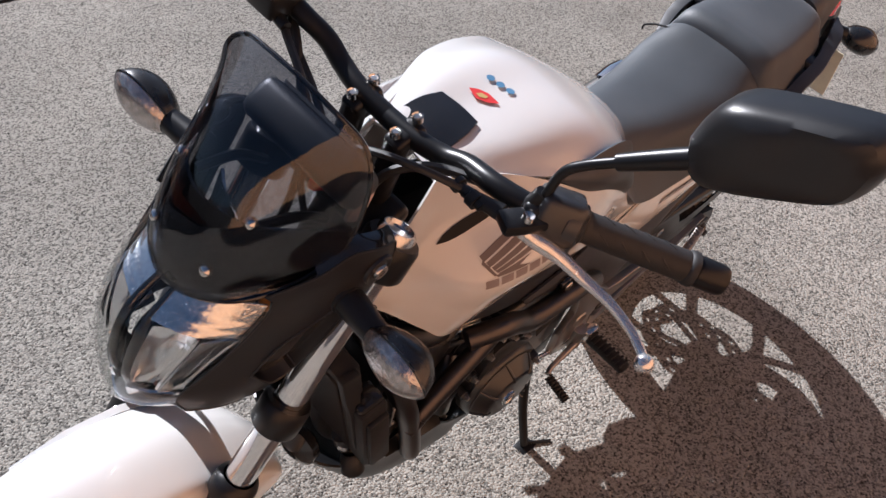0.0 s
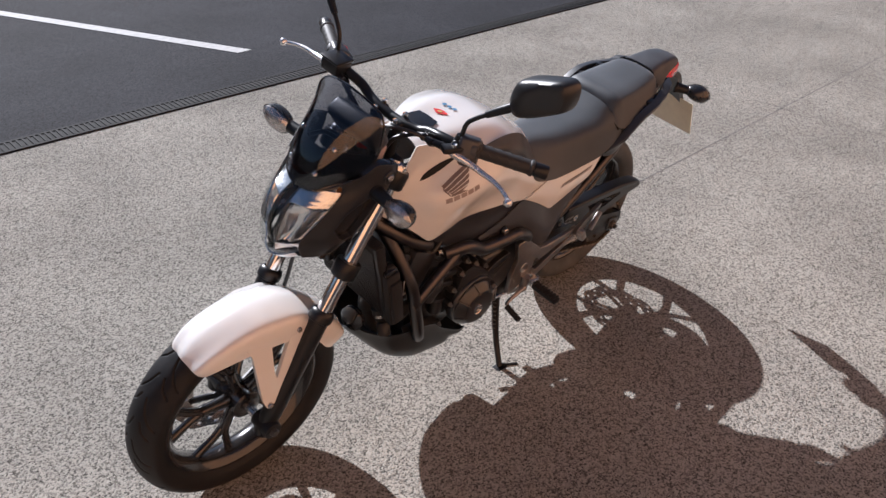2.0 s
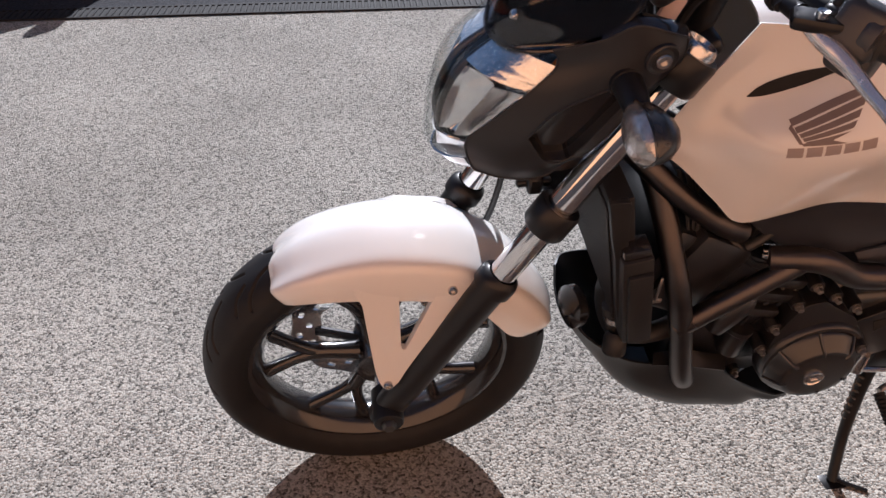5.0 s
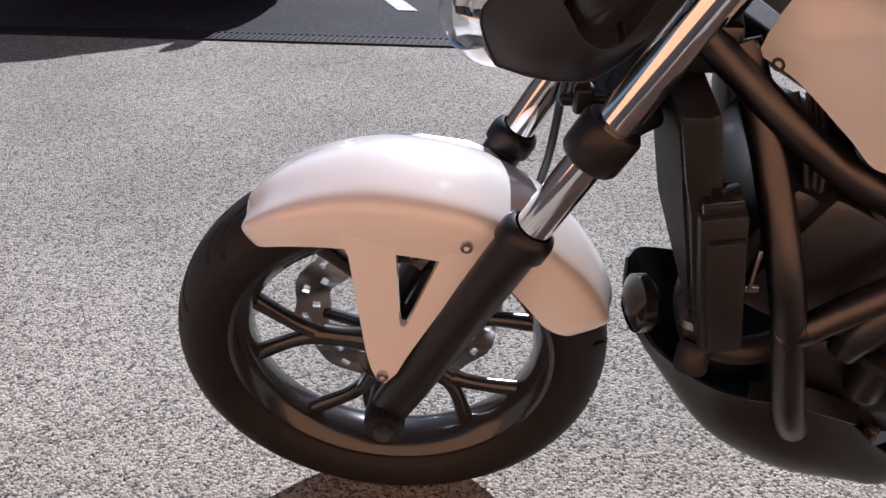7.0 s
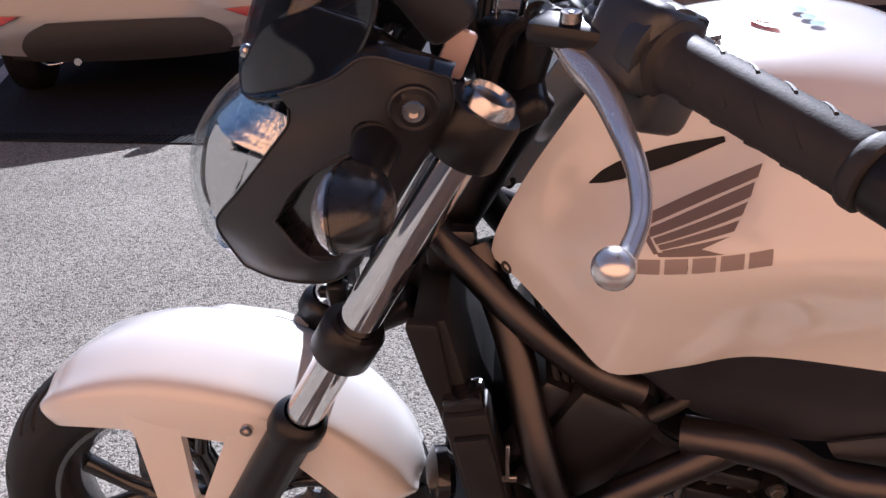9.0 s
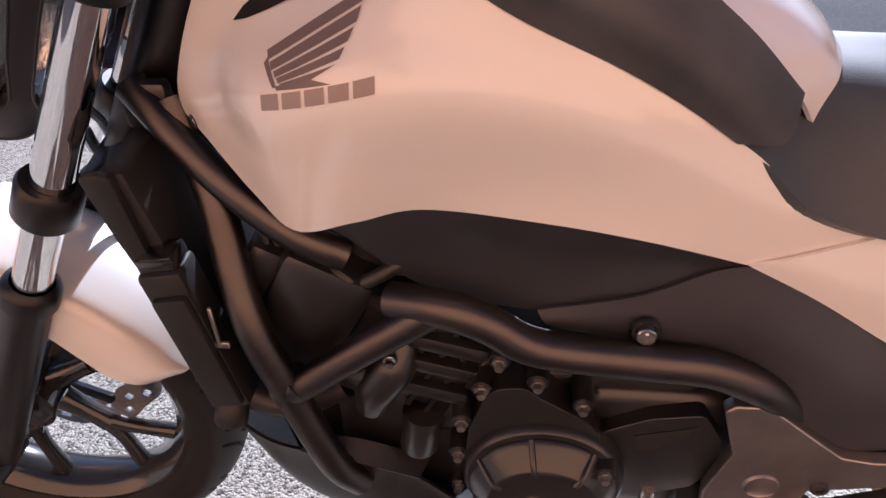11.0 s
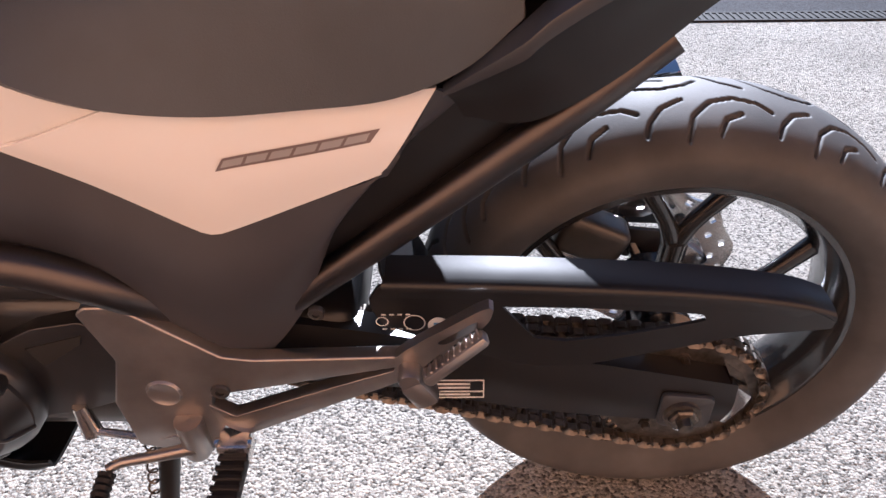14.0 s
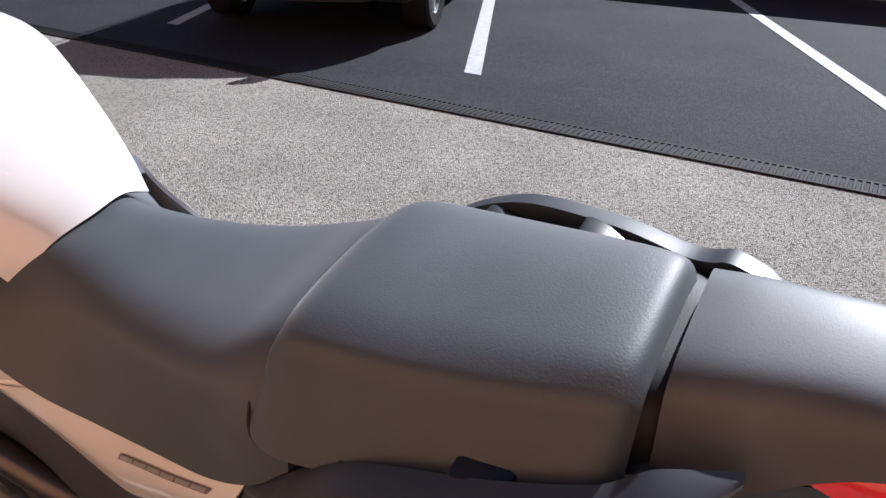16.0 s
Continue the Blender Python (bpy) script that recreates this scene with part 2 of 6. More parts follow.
def across(piece, there, back, y):
    """The mirror image of a left-hand piece across the tilted middle plane."""
    out = []
    for v in piece[0]:
        q = back @ Vector(v)
        out.append(tuple(there @ Vector((q.x, 2 * y - q.y, q.z))))
    return out, [list(reversed(f)) for f in piece[1]]


def head_side(piece, s):
    return piece if s < 0 else across(piece, HEAD, HEAD_BACK, -0.001)


def fork_side(piece, s):
    return piece if s < 0 else moved(flipped(piece), Matrix.Translation((-0.015, -0.006, 0.0)))


def side_of(piece, s):
    return piece if s < 0 else across(piece, LEAN, LEAN_BACK, -0.01)


def mesh_of(name, piece, material, sharp=38):
    me = bpy.data.meshes.new(name)
    me.from_pydata(piece[0], [], piece[1])
    me.materials.append(material)
    me.polygons.foreach_set("use_smooth", [True] * len(me.polygons))
    me.set_sharp_from_angle(angle=radians(sharp))
    me.update()
    return me


def part(name, piece, material, parent=None, label="", sharp=38):
    ob = new(name, mesh_of(name, piece, material, sharp))
    ob.parent = parent
    if label:
        ob["label"] = label
    return ob


def again(ob, m):
    """Another part on the same mesh, under the same parent."""
    o = ob.copy()
    scene.collection.objects.link(o)
    o.matrix_basis = m
    return o


def curve_through(pts, n):
    """n points evenly along a smooth curve through pts."""
    p = np.array(pts, float)
    if len(p) == 2:
        return p[0] + (p[1] - p[0]) * np.linspace(0, 1, n)[:, None]
    ext = np.vstack([2 * p[0] - p[1], p, 2 * p[-1] - p[-2]])
    out = []
    for i in range(1, len(ext) - 2):
        a, b, c, d = ext[i - 1:i + 3]
        for s in np.linspace(0, 1, 16, endpoint=False):
            out.append(0.5 * (2 * b + (c - a) * s + (2 * a - 5 * b + 4 * c - d) * s * s + (3 * b - a - 3 * c + d) * s ** 3))
    out.append(p[-1])
    out = np.array(out)
    run = np.concatenate([[0], np.cumsum(np.linalg.norm(np.diff(out, axis=0), axis=1))])
    at = np.linspace(0, run[-1], n)
    return np.stack([np.interp(at, run, out[:, k]) for k in range(3)], 1)


def surface(rows, nu, nv):
    g = np.array([curve_through(r, nu) for r in rows])
    return np.stack([curve_through(g[:, j], nv) for j in range(nu)], 1)


def skin(rows, nu=24, nv=12, thick=0.004, grid=None):
    """A shell over rows of points, thick metres deep on its inner side."""
    g = surface(rows, nu, nv) if grid is None else grid
    nv, nu = g.shape[:2]
    nor = np.cross(np.gradient(g, axis=1), np.gradient(g, axis=0))
    nor /= np.linalg.norm(nor, axis=2, keepdims=True) + 1e-9
    verts = np.concatenate([g.reshape(-1, 3), (g - nor * thick).reshape(-1, 3)]).tolist()
    k, faces = nu * nv, []
    for i in range(nv - 1):
        for j in range(nu - 1):
            a = i * nu + j
            faces.append([a, a + 1, a + nu + 1, a + nu][::-1])
            faces.append([a + k, a + 1 + k, a + nu + 1 + k, a + nu + k])
    rim = [j for j in range(nu)] + [i * nu + nu - 1 for i in range(1, nv)] + [(nv - 1) * nu + j for j in range(nu - 2, -1, -1)] + [i * nu for i in range(nv - 2, 0, -1)]
    for a, b in zip(rim, rim[1:] + rim[:1]):
        faces.append([a, b, b + k, a + k])
    return verts, faces


def within(poly, x, z):
    hit = False
    for (x0, z0), (x1, z1) in zip(poly, poly[1:] + poly[:1]):
        if (z0 > z) != (z1 > z) and x < x0 + (x1 - x0) * (z - z0) / (z1 - z0):
            hit = not hit
    return hit


def pierced(rows, poly, nu=90, nv=90, thick=0.004, sunk=0.014):
    """A shell whose part inside poly (x, z) lies sunk metres deeper: the shell with its walls, and the sunk pan."""
    g = surface(rows, nu, nv)
    nor = np.cross(np.gradient(g, axis=1), np.gradient(g, axis=0))
    nor /= np.linalg.norm(nor, axis=2, keepdims=True) + 1e-9
    if nor[..., 1].mean() > 0:
        nor = -nor
    k, low = nu * nv, g - nor * sunk
    verts = np.concatenate([g.reshape(-1, 3), low.reshape(-1, 3)]).tolist()
    inside = np.array([[within(poly, *((g[i, j] + g[i + 1, j + 1]) / 2)[[0, 2]]) for j in range(nu - 1)] for i in range(nv - 1)])
    shell, pan = [], []
    for i in range(nv - 1):
        for j in range(nu - 1):
            a = i * nu + j
            q = [a, a + 1, a + nu + 1, a + nu]
            if inside[i, j]:
                pan.append([v + k for v in q])
                for di, dj, e in ((-1, 0, (a, a + 1)), (1, 0, (a + nu + 1, a + nu)), (0, 1, (a + 1, a + nu + 1)), (0, -1, (a + nu, a))):
                    if not inside[i + di, j + dj]:
                        shell.append([e[0], e[1], e[1] + k, e[0] + k])
            else:
                shell.append(q)
    return (verts, shell), (verts, pan), g


def tube(pts, r, n=12, steps=None, caps=True):
    steps = steps or max(2, 7 * (len(pts) - 1))
    p = curve_through(pts, steps) if len(pts) > 2 else np.array([pts[0], pts[1]], float)
    steps = len(p)
    rad = np.interp(np.linspace(0, 1, steps), np.linspace(0, 1, len(r)), r) if isinstance(r, (list, tuple)) else np.full(steps, r)
    tan = np.gradient(p, axis=0)
    tan /= np.linalg.norm(tan, axis=1, keepdims=True)
    side = np.cross(tan[0], (0, 0, 1.0) if abs(tan[0][2]) < 0.9 else (1.0, 0, 0))
    verts, faces = [], []
    for i in range(steps):
        side = side - tan[i] * (side @ tan[i])
        side /= np.linalg.norm(side)
        up = np.cross(tan[i], side)
        for j in range(n):
            a = 2 * math.pi * j / n
            verts.append(tuple(p[i] + rad[i] * (math.cos(a) * side + math.sin(a) * up)))
    for i in range(steps - 1):
        for j in range(n):
            a, b = i * n + j, i * n + (j + 1) % n
            faces.append([a, b, b + n, a + n])
    if caps:
        faces.append(list(range(n))[::-1])
        faces.append([(steps - 1) * n + j for j in range(n)])
    return verts, faces


def lathe(profile, n=48, centre=(0, 0, 0), axis=(0, 1, 0), closed=False):
    """profile: (radius, distance along the axis)."""
    turn = Vector((0, 1, 0)).rotation_difference(Vector(axis).normalized()).to_matrix()
    verts, faces, m = [], [], len(profile)
    for i in range(n):
        a = 2 * math.pi * i / n
        for r, y in profile:
            verts.append(tuple(turn @ Vector((r * math.cos(a), y, r * math.sin(a))) + Vector(centre)))
    for i in range(n):
        k = (i + 1) % n
        for j in range(m if closed else m - 1):
            q = (j + 1) % m
            faces.append([i * m + j, k * m + j, k * m + q, i * m + q])
    return verts, faces


def block(size, r=0.004, segs=2, m=None):
    bm = bmesh.new()
    bmesh.ops.create_cube(bm, size=1.0)
    bmesh.ops.scale(bm, vec=size, verts=bm.verts)
    if r:
        bmesh.ops.bevel(bm, geom=list(bm.edges), offset=r, segments=segs, affect='EDGES', profile=0.5)
    bm.verts.index_update()
    out = [tuple(v.co) for v in bm.verts], [[v.index for v in f.verts] for f in bm.faces]
    bm.free()
    return moved(out, m) if m is not None else out


def plate(outline, y0, y1, r=0.003, segs=2, round_by=0.0):
    """A plate of the outline in x and z, from y0 (outer) to y1 (inner), with rounded edges."""
    bm = bmesh.new()
    vs = [bm.verts.new((x, y0, z)) for x, z in outline]
    f = bm.faces.new(vs)
    ext = bmesh.ops.extrude_face_region(bm, geom=[f])
    bmesh.ops.translate(bm, vec=(0, y1 - y0, 0), verts=[v for v in ext["geom"] if isinstance(v, bmesh.types.BMVert)])
    bmesh.ops.recalc_face_normals(bm, faces=bm.faces)
    if round_by:
        edges = [e for e in bm.edges if abs(e.verts[0].co.y - e.verts[1].co.y) > 1e-6]
        bmesh.ops.bevel(bm, geom=edges, offset=round_by, segments=4, affect='EDGES', profile=0.5, clamp_overlap=True)
    if r:
        edges = [e for e in bm.edges if abs(e.verts[0].co.y - e.verts[1].co.y) < 1e-6]
        bmesh.ops.bevel(bm, geom=edges, offset=r, segments=segs, affect='EDGES', profile=0.5, clamp_overlap=True)
    bmesh.ops.triangulate(bm, faces=[f for f in bm.faces if len(f.verts) > 4])
    bm.verts.index_update()
    out = [tuple(v.co) for v in bm.verts], [[v.index for v in f.verts] for f in bm.faces]
    bm.free()
    return out


def holed(outer, inner, y_of, thick, n=48):
    """A plate with one hole; y_of(x, z) gives its outer face."""
    c = np.mean(np.array(inner), axis=0)

    def ring(poly):
        p = np.array(list(poly) + [poly[0]], float)
        fine = np.concatenate([p[i] + (p[i + 1] - p[i]) * np.linspace(0, 1, 40, endpoint=False)[:, None] for i in range(len(p) - 1)])
        ang = np.arctan2(fine[:, 1] - c[1], fine[:, 0] - c[0])
        return np.array([fine[np.argmin(np.abs((ang - a + math.pi) % (2 * math.pi) - math.pi))] for a in np.linspace(-math.pi, math.pi, n, endpoint=False)])
    a, b = ring(outer), ring(inner)
    verts = []
    for off in (0, thick):
        for rg in (a, b):
            verts += [(x, y_of(x, z) + off, z) for x, z in rg]
    faces = []
    for i in range(n):
        j = (i + 1) % n
        faces += [[i, j, n + j, n + i], [2 * n + j, 2 * n + i, 3 * n + i, 3 * n + j], [j, i, 2 * n + i, 2 * n + j], [n + i, n + j, 3 * n + j, 3 * n + i]]
    return verts, faces


def bolt_piece(r=0.006, h=0.005, hole=True):
    prof = [(0, -h), (r * 0.55, -h), (r * 0.55, -h * 0.4), (r * 0.6, -h * 0.4), (r * 0.62, -h), (r * 0.9, -h), (r, -h * 0.7), (r, 0.002), (0, 0.002)]
    if hole:
        prof[0], prof[1], prof[2] = (0, -h * 0.35), (r * 0.5, -h * 0.35), (r * 0.5, -h)
        prof = prof[:3] + prof[5:]
    return lathe(prof, 12)




# ---- the place ----
def drain_y(x):
    return 2.80 - 0.065 * x


def sheet(name, corners, z, material, label, category, kind="structure", thick=0.0):
    verts = [(x, y, z) for x, y in corners]
    if thick:
        k = len(verts)
        piece = verts + [(x, y, z - thick) for x, y in corners], [list(range(k))] + [[i, k + i, k + (i + 1) % k, (i + 1) % k] for i in range(k)]
    else:
        piece = verts, [list(range(len(verts)))]
    return tagged(part(name, piece, material), label, category, kind=kind)


sheet("ground", [(-300, -300), (300, -300), (300, 300), (-300, 300)], 0.0, PAVE, "pale grey stony asphalt of a sunlit yard", "ground")
sheet("road", [(-60, drain_y(-60) + 0.075), (60, drain_y(60) + 0.075), (60, 60), (-60, 60)], 0.004, TARMAC, "dark smooth tarmac of a car park", "tarmac", thick=0.004)

# out of view: dark ground added to cut bounce and low reflections on the bike
sheet("unseen_lane", [(-60, -4.82), (60, -4.82), (60, -1.75), (-60, -1.75)], 0.004, TARMAC, "unseen dark tarmac strip added to darken reflections from below", "tarmac", thick=0.004)

# channel drain with a slotted iron grating along the tarmac
ang = math.atan(-0.065)
drain = new("drain_channel")
tagged(drain, "black iron slotted drain grating between yard and tarmac", "drain", kind="structure")
drain.matrix_world = Matrix.Translation((0, 2.80, 0)) @ Matrix.Rotation(ang, 4, 'Z')
part("channel", block((40, 0.13, 0.004), 0, m=Matrix.Translation((0, 0, 0.003))), PIT, drain)
for sgn in (-1, 1):
    part("edge_rail", block((40, 0.016, 0.010), 0.002, m=Matrix.Translation((0, sgn * 0.066, 0.005))), IRON, drain)
bar = part("slat", block((0.014, 0.118, 0.008), 0.002, 1, m=Matrix.Translation((0, 0, 0.006))), IRON, drain)
bar.matrix_basis = Matrix.Translation((-3.0, 0, 0))
for i in range(1, 290):
    again(bar, Matrix.Translation((-3.0 + 0.030 * i, 0, 0)))
rest = [block((0.014, 0.118, 0.008), 0, m=Matrix.Translation((x, 0, 0.006))) for x in [-3.0 - 0.03 * k for k in range(1, 200)] + [5.7 + 0.03 * k for k in range(250)]]
tagged(part("far_slats", join(*rest), IRON, drain), kind="stuff")


def bay_line(x, y, length=4.6, w=0.104):
    d = Vector((-0.366, 0.93, 0)).normalized()
    s = Vector((math.cos(ang), math.sin(ang), 0)) * (w / 2 / 0.93)
    a = Vector((x, y, 0.0))
    b = a + d * length
    q = [a - s, a + s, b + s, b - s]
    n = 30
    left, right = [q[0].lerp(q[3], i / n) for i in range(n + 1)], [q[1].lerp(q[2], i / n) for i in range(n + 1)]
    verts = [(v.x, v.y, 0.0085) for v in left] + [(v.x, v.y, 0.0085) for v in right]
    faces = [[i, n + 1 + i, n + 2 + i, i + 1] for i in range(n)]
    ob = part("bay_line", (verts, faces), LINE)
    return tagged(ob, "worn white painted parking bay line on dark tarmac", "road marking", "bay lines", "structure")


for x, y in ((-2.72, 3.62), (-0.25, 3.468), (2.21, 3.305), (4.62, 3.15), (7.05, 3.0), (-5.15, 3.78)):
    bay_line(x, y)


def joint(a, b, w):
    a, b = Vector((*a, 0.0015)), Vector((*b, 0.0015))
    d = (b - a).normalized()
    s = Vector((-d.y, d.x, 0)) * w / 2
    n, verts, faces = 60, [], []
    for i in range(n + 1):
        p = a.lerp(b, i / n) + s * 0.8 * noise.noise((i * 0.7, a.x, 0))
        k = 1 + 0.5 * noise.noise((i * 0.9, a.y, 3))
        verts += [tuple(p - s * k), tuple(p + s * k)]
    faces = [[2 * i, 2 * i + 1, 2 * i + 3, 2 * i + 2] for i in range(n)]
    return tagged(part("pavement_joint", (verts, faces), JOINT), "thin dark sealed joint across pale asphalt", "joint", "pavement joints", "structure")


joint((1.9, 0.235), (14.0, -0.35), 0.007)
joint((3.97, 2.4), (3.96, -1.8), 0.006)


def wall(name, centre, size, material, label):
    ob = part(name, block(size, 0.01, 1), material)
    ob.location = centre
    return tagged(ob, label, "wall", kind="structure")


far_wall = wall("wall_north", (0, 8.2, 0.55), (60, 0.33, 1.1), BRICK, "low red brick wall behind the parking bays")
coping = part("coping", block((60, 0.40, 0.07), 0.01, 1, m=Matrix.Translation((0, 0, 0.585))), mat("coping_stone", (0.35, 0.32, 0.29), 0.85, bump=0.3), far_wall)
part("kerb", block((60, 0.12, 0.10), 0.01, 1, m=Matrix.Translation((0, -0.24, -0.50))), mat("kerb_stone", (0.30, 0.29, 0.28), 0.85, bump=0.3), far_wall)
# unseen wall, added so that sunlight bounces warmly onto the bike's left side
wall("bounce_wall", (0, -5.0, 2.7), (40, 0.35, 5.4), BRICK_WARM_BOUNCE, "unseen sunlit brick wall added to bounce warm light onto the bike")
DULL = mat("dull_render", (0.16, 0.14, 0.13), 0.9, var=0.25, scale=0.6, bump=0.2, bscale=30)
for name, c, sz in (("wall_far_north", (0, 34, 4.5), (120, 0.4, 9)), ("wall_west", (-38, 0, 3.5), (0.4, 70, 7)), ("wall_east", (38, 0, 3.5), (0.4, 70, 7))):
    wall(name, c, sz, DULL, "dull rendered wall closing the place in the distance")


# ---- parked car ----
def car_wheel(parent, x, y):
    ty = part("tyre", lathe([(0.20, -0.09), (0.28, -0.10), (0.305, -0.085), (0.315, 0), (0.305, 0.085), (0.28, 0.10), (0.20, 0.09)], 40, (x, y, 0.315), (1, 0, 0), True), RUBBER, parent)
    s = -1 if x < 0 else 1
    spokes = [lathe([(0.20, -0.08), (0.205, 0.085), (0.19, 0.085), (0.18, 0.03), (0.0, 0.05)], 30, (x, y, 0.315), (s, 0, 0))]
    for i in range(6):
        a = i * math.pi / 3
        spokes.append(block((0.02, 0.05, 0.17), 0.008, m=Matrix.Translation((x + s * 0.07, y, 0.315)) @ Matrix.Rotation(a, 4, 'X') @ Matrix.Translation((0, 0, 0.10))))
    part("rim", join(*spokes), CAR_RIM, ty)


def hatchback(m):
    car = new("parked_car")
    tagged(car, "silver hatchback car parked with its rear towards the yard", "car")
    car.matrix_world = m
    # stations from the rear bumper forwards: y, half width, sill height, shoulder height, roof height, roof half width
    st = [(0.0, 0.66, 0.42, 0.62, 0.70, 0.60), (0.03, 0.76, 0.36, 0.72, 0.86, 0.66), (0.10, 0.81, 0.34, 0.80, 1.0, 0.64), (0.35, 0.84, 0.34, 0.88, 1.24, 0.60),
          (0.62, 0.85, 0.34, 0.92, 1.46, 0.62), (1.2, 0.86, 0.30, 0.93, 1.53, 0.62), (2.0, 0.86, 0.28, 0.92, 1.52, 0.61), (2.6, 0.86, 0.28, 0.91, 1.30, 0.58),
          (3.1, 0.85, 0.30, 0.90, 0.98, 0.70), (3.6, 0.82, 0.32, 0.82, 0.87, 0.66), (3.95, 0.70, 0.36, 0.62, 0.68, 0.56)]
    rows = [[(-w, y, lo), (-w * 1.005, y, (lo + sh) / 2), (-w, y, sh), (-rw, y, (sh + top) / 2 + 0.08 * (top - sh)), (-rw * 0.7, y, top), (0, y, top + 0.02),
             (rw * 0.7, y, top), (rw, y, (sh + top) / 2 + 0.08 * (top - sh)), (w, y, sh), (w * 1.005, y, (lo + sh) / 2), (w, y, lo)] for y, w, lo, sh, top, rw in st]
    part("body", skin(rows, 60, 60, 0.02), CAR_PAINT, car, "silver painted body", 60)
    part("underside", block((1.5, 3.6, 0.12), 0.03, m=Matrix.Translation((0, 2.0, 0.30))), CAR_DARK, car)
    bumper = part("bumper", skin([[(-0.80, 0.16, 0.34), (-0.74, 0.0, 0.32), (-0.4, -0.07, 0.30), (0, -0.085, 0.29), (0.4, -0.07, 0.30), (0.74, 0.0, 0.32), (0.80, 0.16, 0.34)],
                                  [(-0.83, 0.14, 0.48), (-0.76, -0.03, 0.47), (-0.4, -0.11, 0.46), (0, -0.13, 0.46), (0.4, -0.11, 0.46), (0.76, -0.03, 0.47), (0.83, 0.14, 0.48)],
                                  [(-0.83, 0.12, 0.66), (-0.76, -0.02, 0.66), (-0.4, -0.10, 0.66), (0, -0.12, 0.66), (0.4, -0.10, 0.66), (0.76, -0.02, 0.66), (0.83, 0.12, 0.66)]], 40, 14, 0.02), CAR_PAINT, car)
    part("diffuser", skin([[(-0.55, -0.075, 0.285), (-0.30, -0.10, 0.275), (0, -0.11, 0.27), (0.30, -0.10, 0.275), (0.55, -0.075, 0.285)], [(-0.585, -0.092, 0.36), (-0.32, -0.130, 0.36), (0, -0.145, 0.36), (0.32, -0.130, 0.36), (0.585, -0.092, 0.36)], [(-0.54, -0.104, 0.44), (-0.30, -0.140, 0.445), (0, -0.154, 0.445), (0.30, -0.140, 0.445), (0.54, -0.104, 0.44)], [(-0.43, -0.118, 0.495), (-0.22, -0.138, 0.502), (0, -0.147, 0.503), (0.22, -0.138, 0.502), (0.43, -0.118, 0.495)]], 40, 14, 0.02), CAR_DARK, bumper, "black lower bumper")
    for s in (-1, 1):
        part("reflector", moved(plate([(-s * 0.11, 0.034), (s * 0.10, 0.040), (s * 0.10, -0.034), (s * 0.03, -0.022)][::s], -0.012, 0.03, 0.004), Matrix.Translation((s * 0.655, -0.085, 0.505)) @ Matrix.Rotation(s * 0.30, 4, 'Z')), CAR_RED, bumper, "red bumper reflector")
        part("tail_lamp", block((0.16, 0.06, 0.26), 0.03, m=Matrix.Translation((s * 0.72, 0.10, 0.90)) @ Matrix.Rotation(s * 0.5, 4, 'Z')), CAR_RED, car, "red tail lamp")
        car_wheel(car, s * 0.75, 0.62)
        car_wheel(car, s * 0.75, 3.15)
    part("number_plate", block((0.52, 0.012, 0.11), 0.004, m=Matrix.Translation((0, -0.105, 0.74))), PLATE, car)
    part("rear_window", skin([[(-0.52, 0.17, 0.99), (0, 0.11, 1.0), (0.52, 0.17, 0.99)], [(-0.46, 0.42, 1.30), (0, 0.38, 1.32), (0.46, 0.42, 1.30)]], 16, 8, 0.01), CAR_GLASS, car)
    for s in (-1, 1):
        part("side_window", skin([[(s * 0.87, 0.6, 0.96), (s * 0.87, 1.6, 0.96), (s * 0.86, 2.7, 0.95)], [(s * 0.68, 0.8, 1.30), (s * 0.66, 1.6, 1.35), (s * 0.66, 2.3, 1.28)]], 16, 6, 0.01), CAR_GLASS, car)
    part("exhaust_pipe", tube([(-0.30, 0.25, 0.285), (-0.30, -0.11, 0.275)], 0.022), STEEL, car)
    part("tow_eye", tube([(-0.50, -0.06, 0.275), (-0.45, -0.115, 0.268), (-0.38, -0.11, 0.275)], 0.009), STEEL, car)
    return car


hatchback(Matrix.Translation((-1.70, 3.72, 0)) @ Matrix.Rotation(radians(14), 4, 'Z'))


# ---- motorcycle: x to the rear, y to its right, z up; it leans on its side stand ----
bike = new("motorcycle")
tagged(bike, "white and black naked motorcycle leaning on its side stand", "motorcycle")
bike.location = (0, 0.025, 0)
bike.rotation_euler = (radians(10), 0, radians(-2))
FW, RW = (0.021, 0.018, 0.300), (1.527, 0.0, 0.312)


def dist_to_lines(u, w, lines, pitch):
    """Distance, in metres, of points (u along the tread, w across it) from slanting grooves that come again every pitch."""
    best = np.full(u.shape, 9.0)
    for line in lines:
        for (a0, b0), (a1, b1) in zip(line, line[1:]):
            for k in (-1, 0, 1):
                du, dw = a1 - a0, b1 - b0
                pu, pw = u - a0 - k * pitch, w - b0
                t = np.clip((pu * du + pw * dw) / (du * du + dw * dw), 0, 1)
                best = np.minimum(best, np.hypot(pu - t * du, pw - t * dw))
    return best


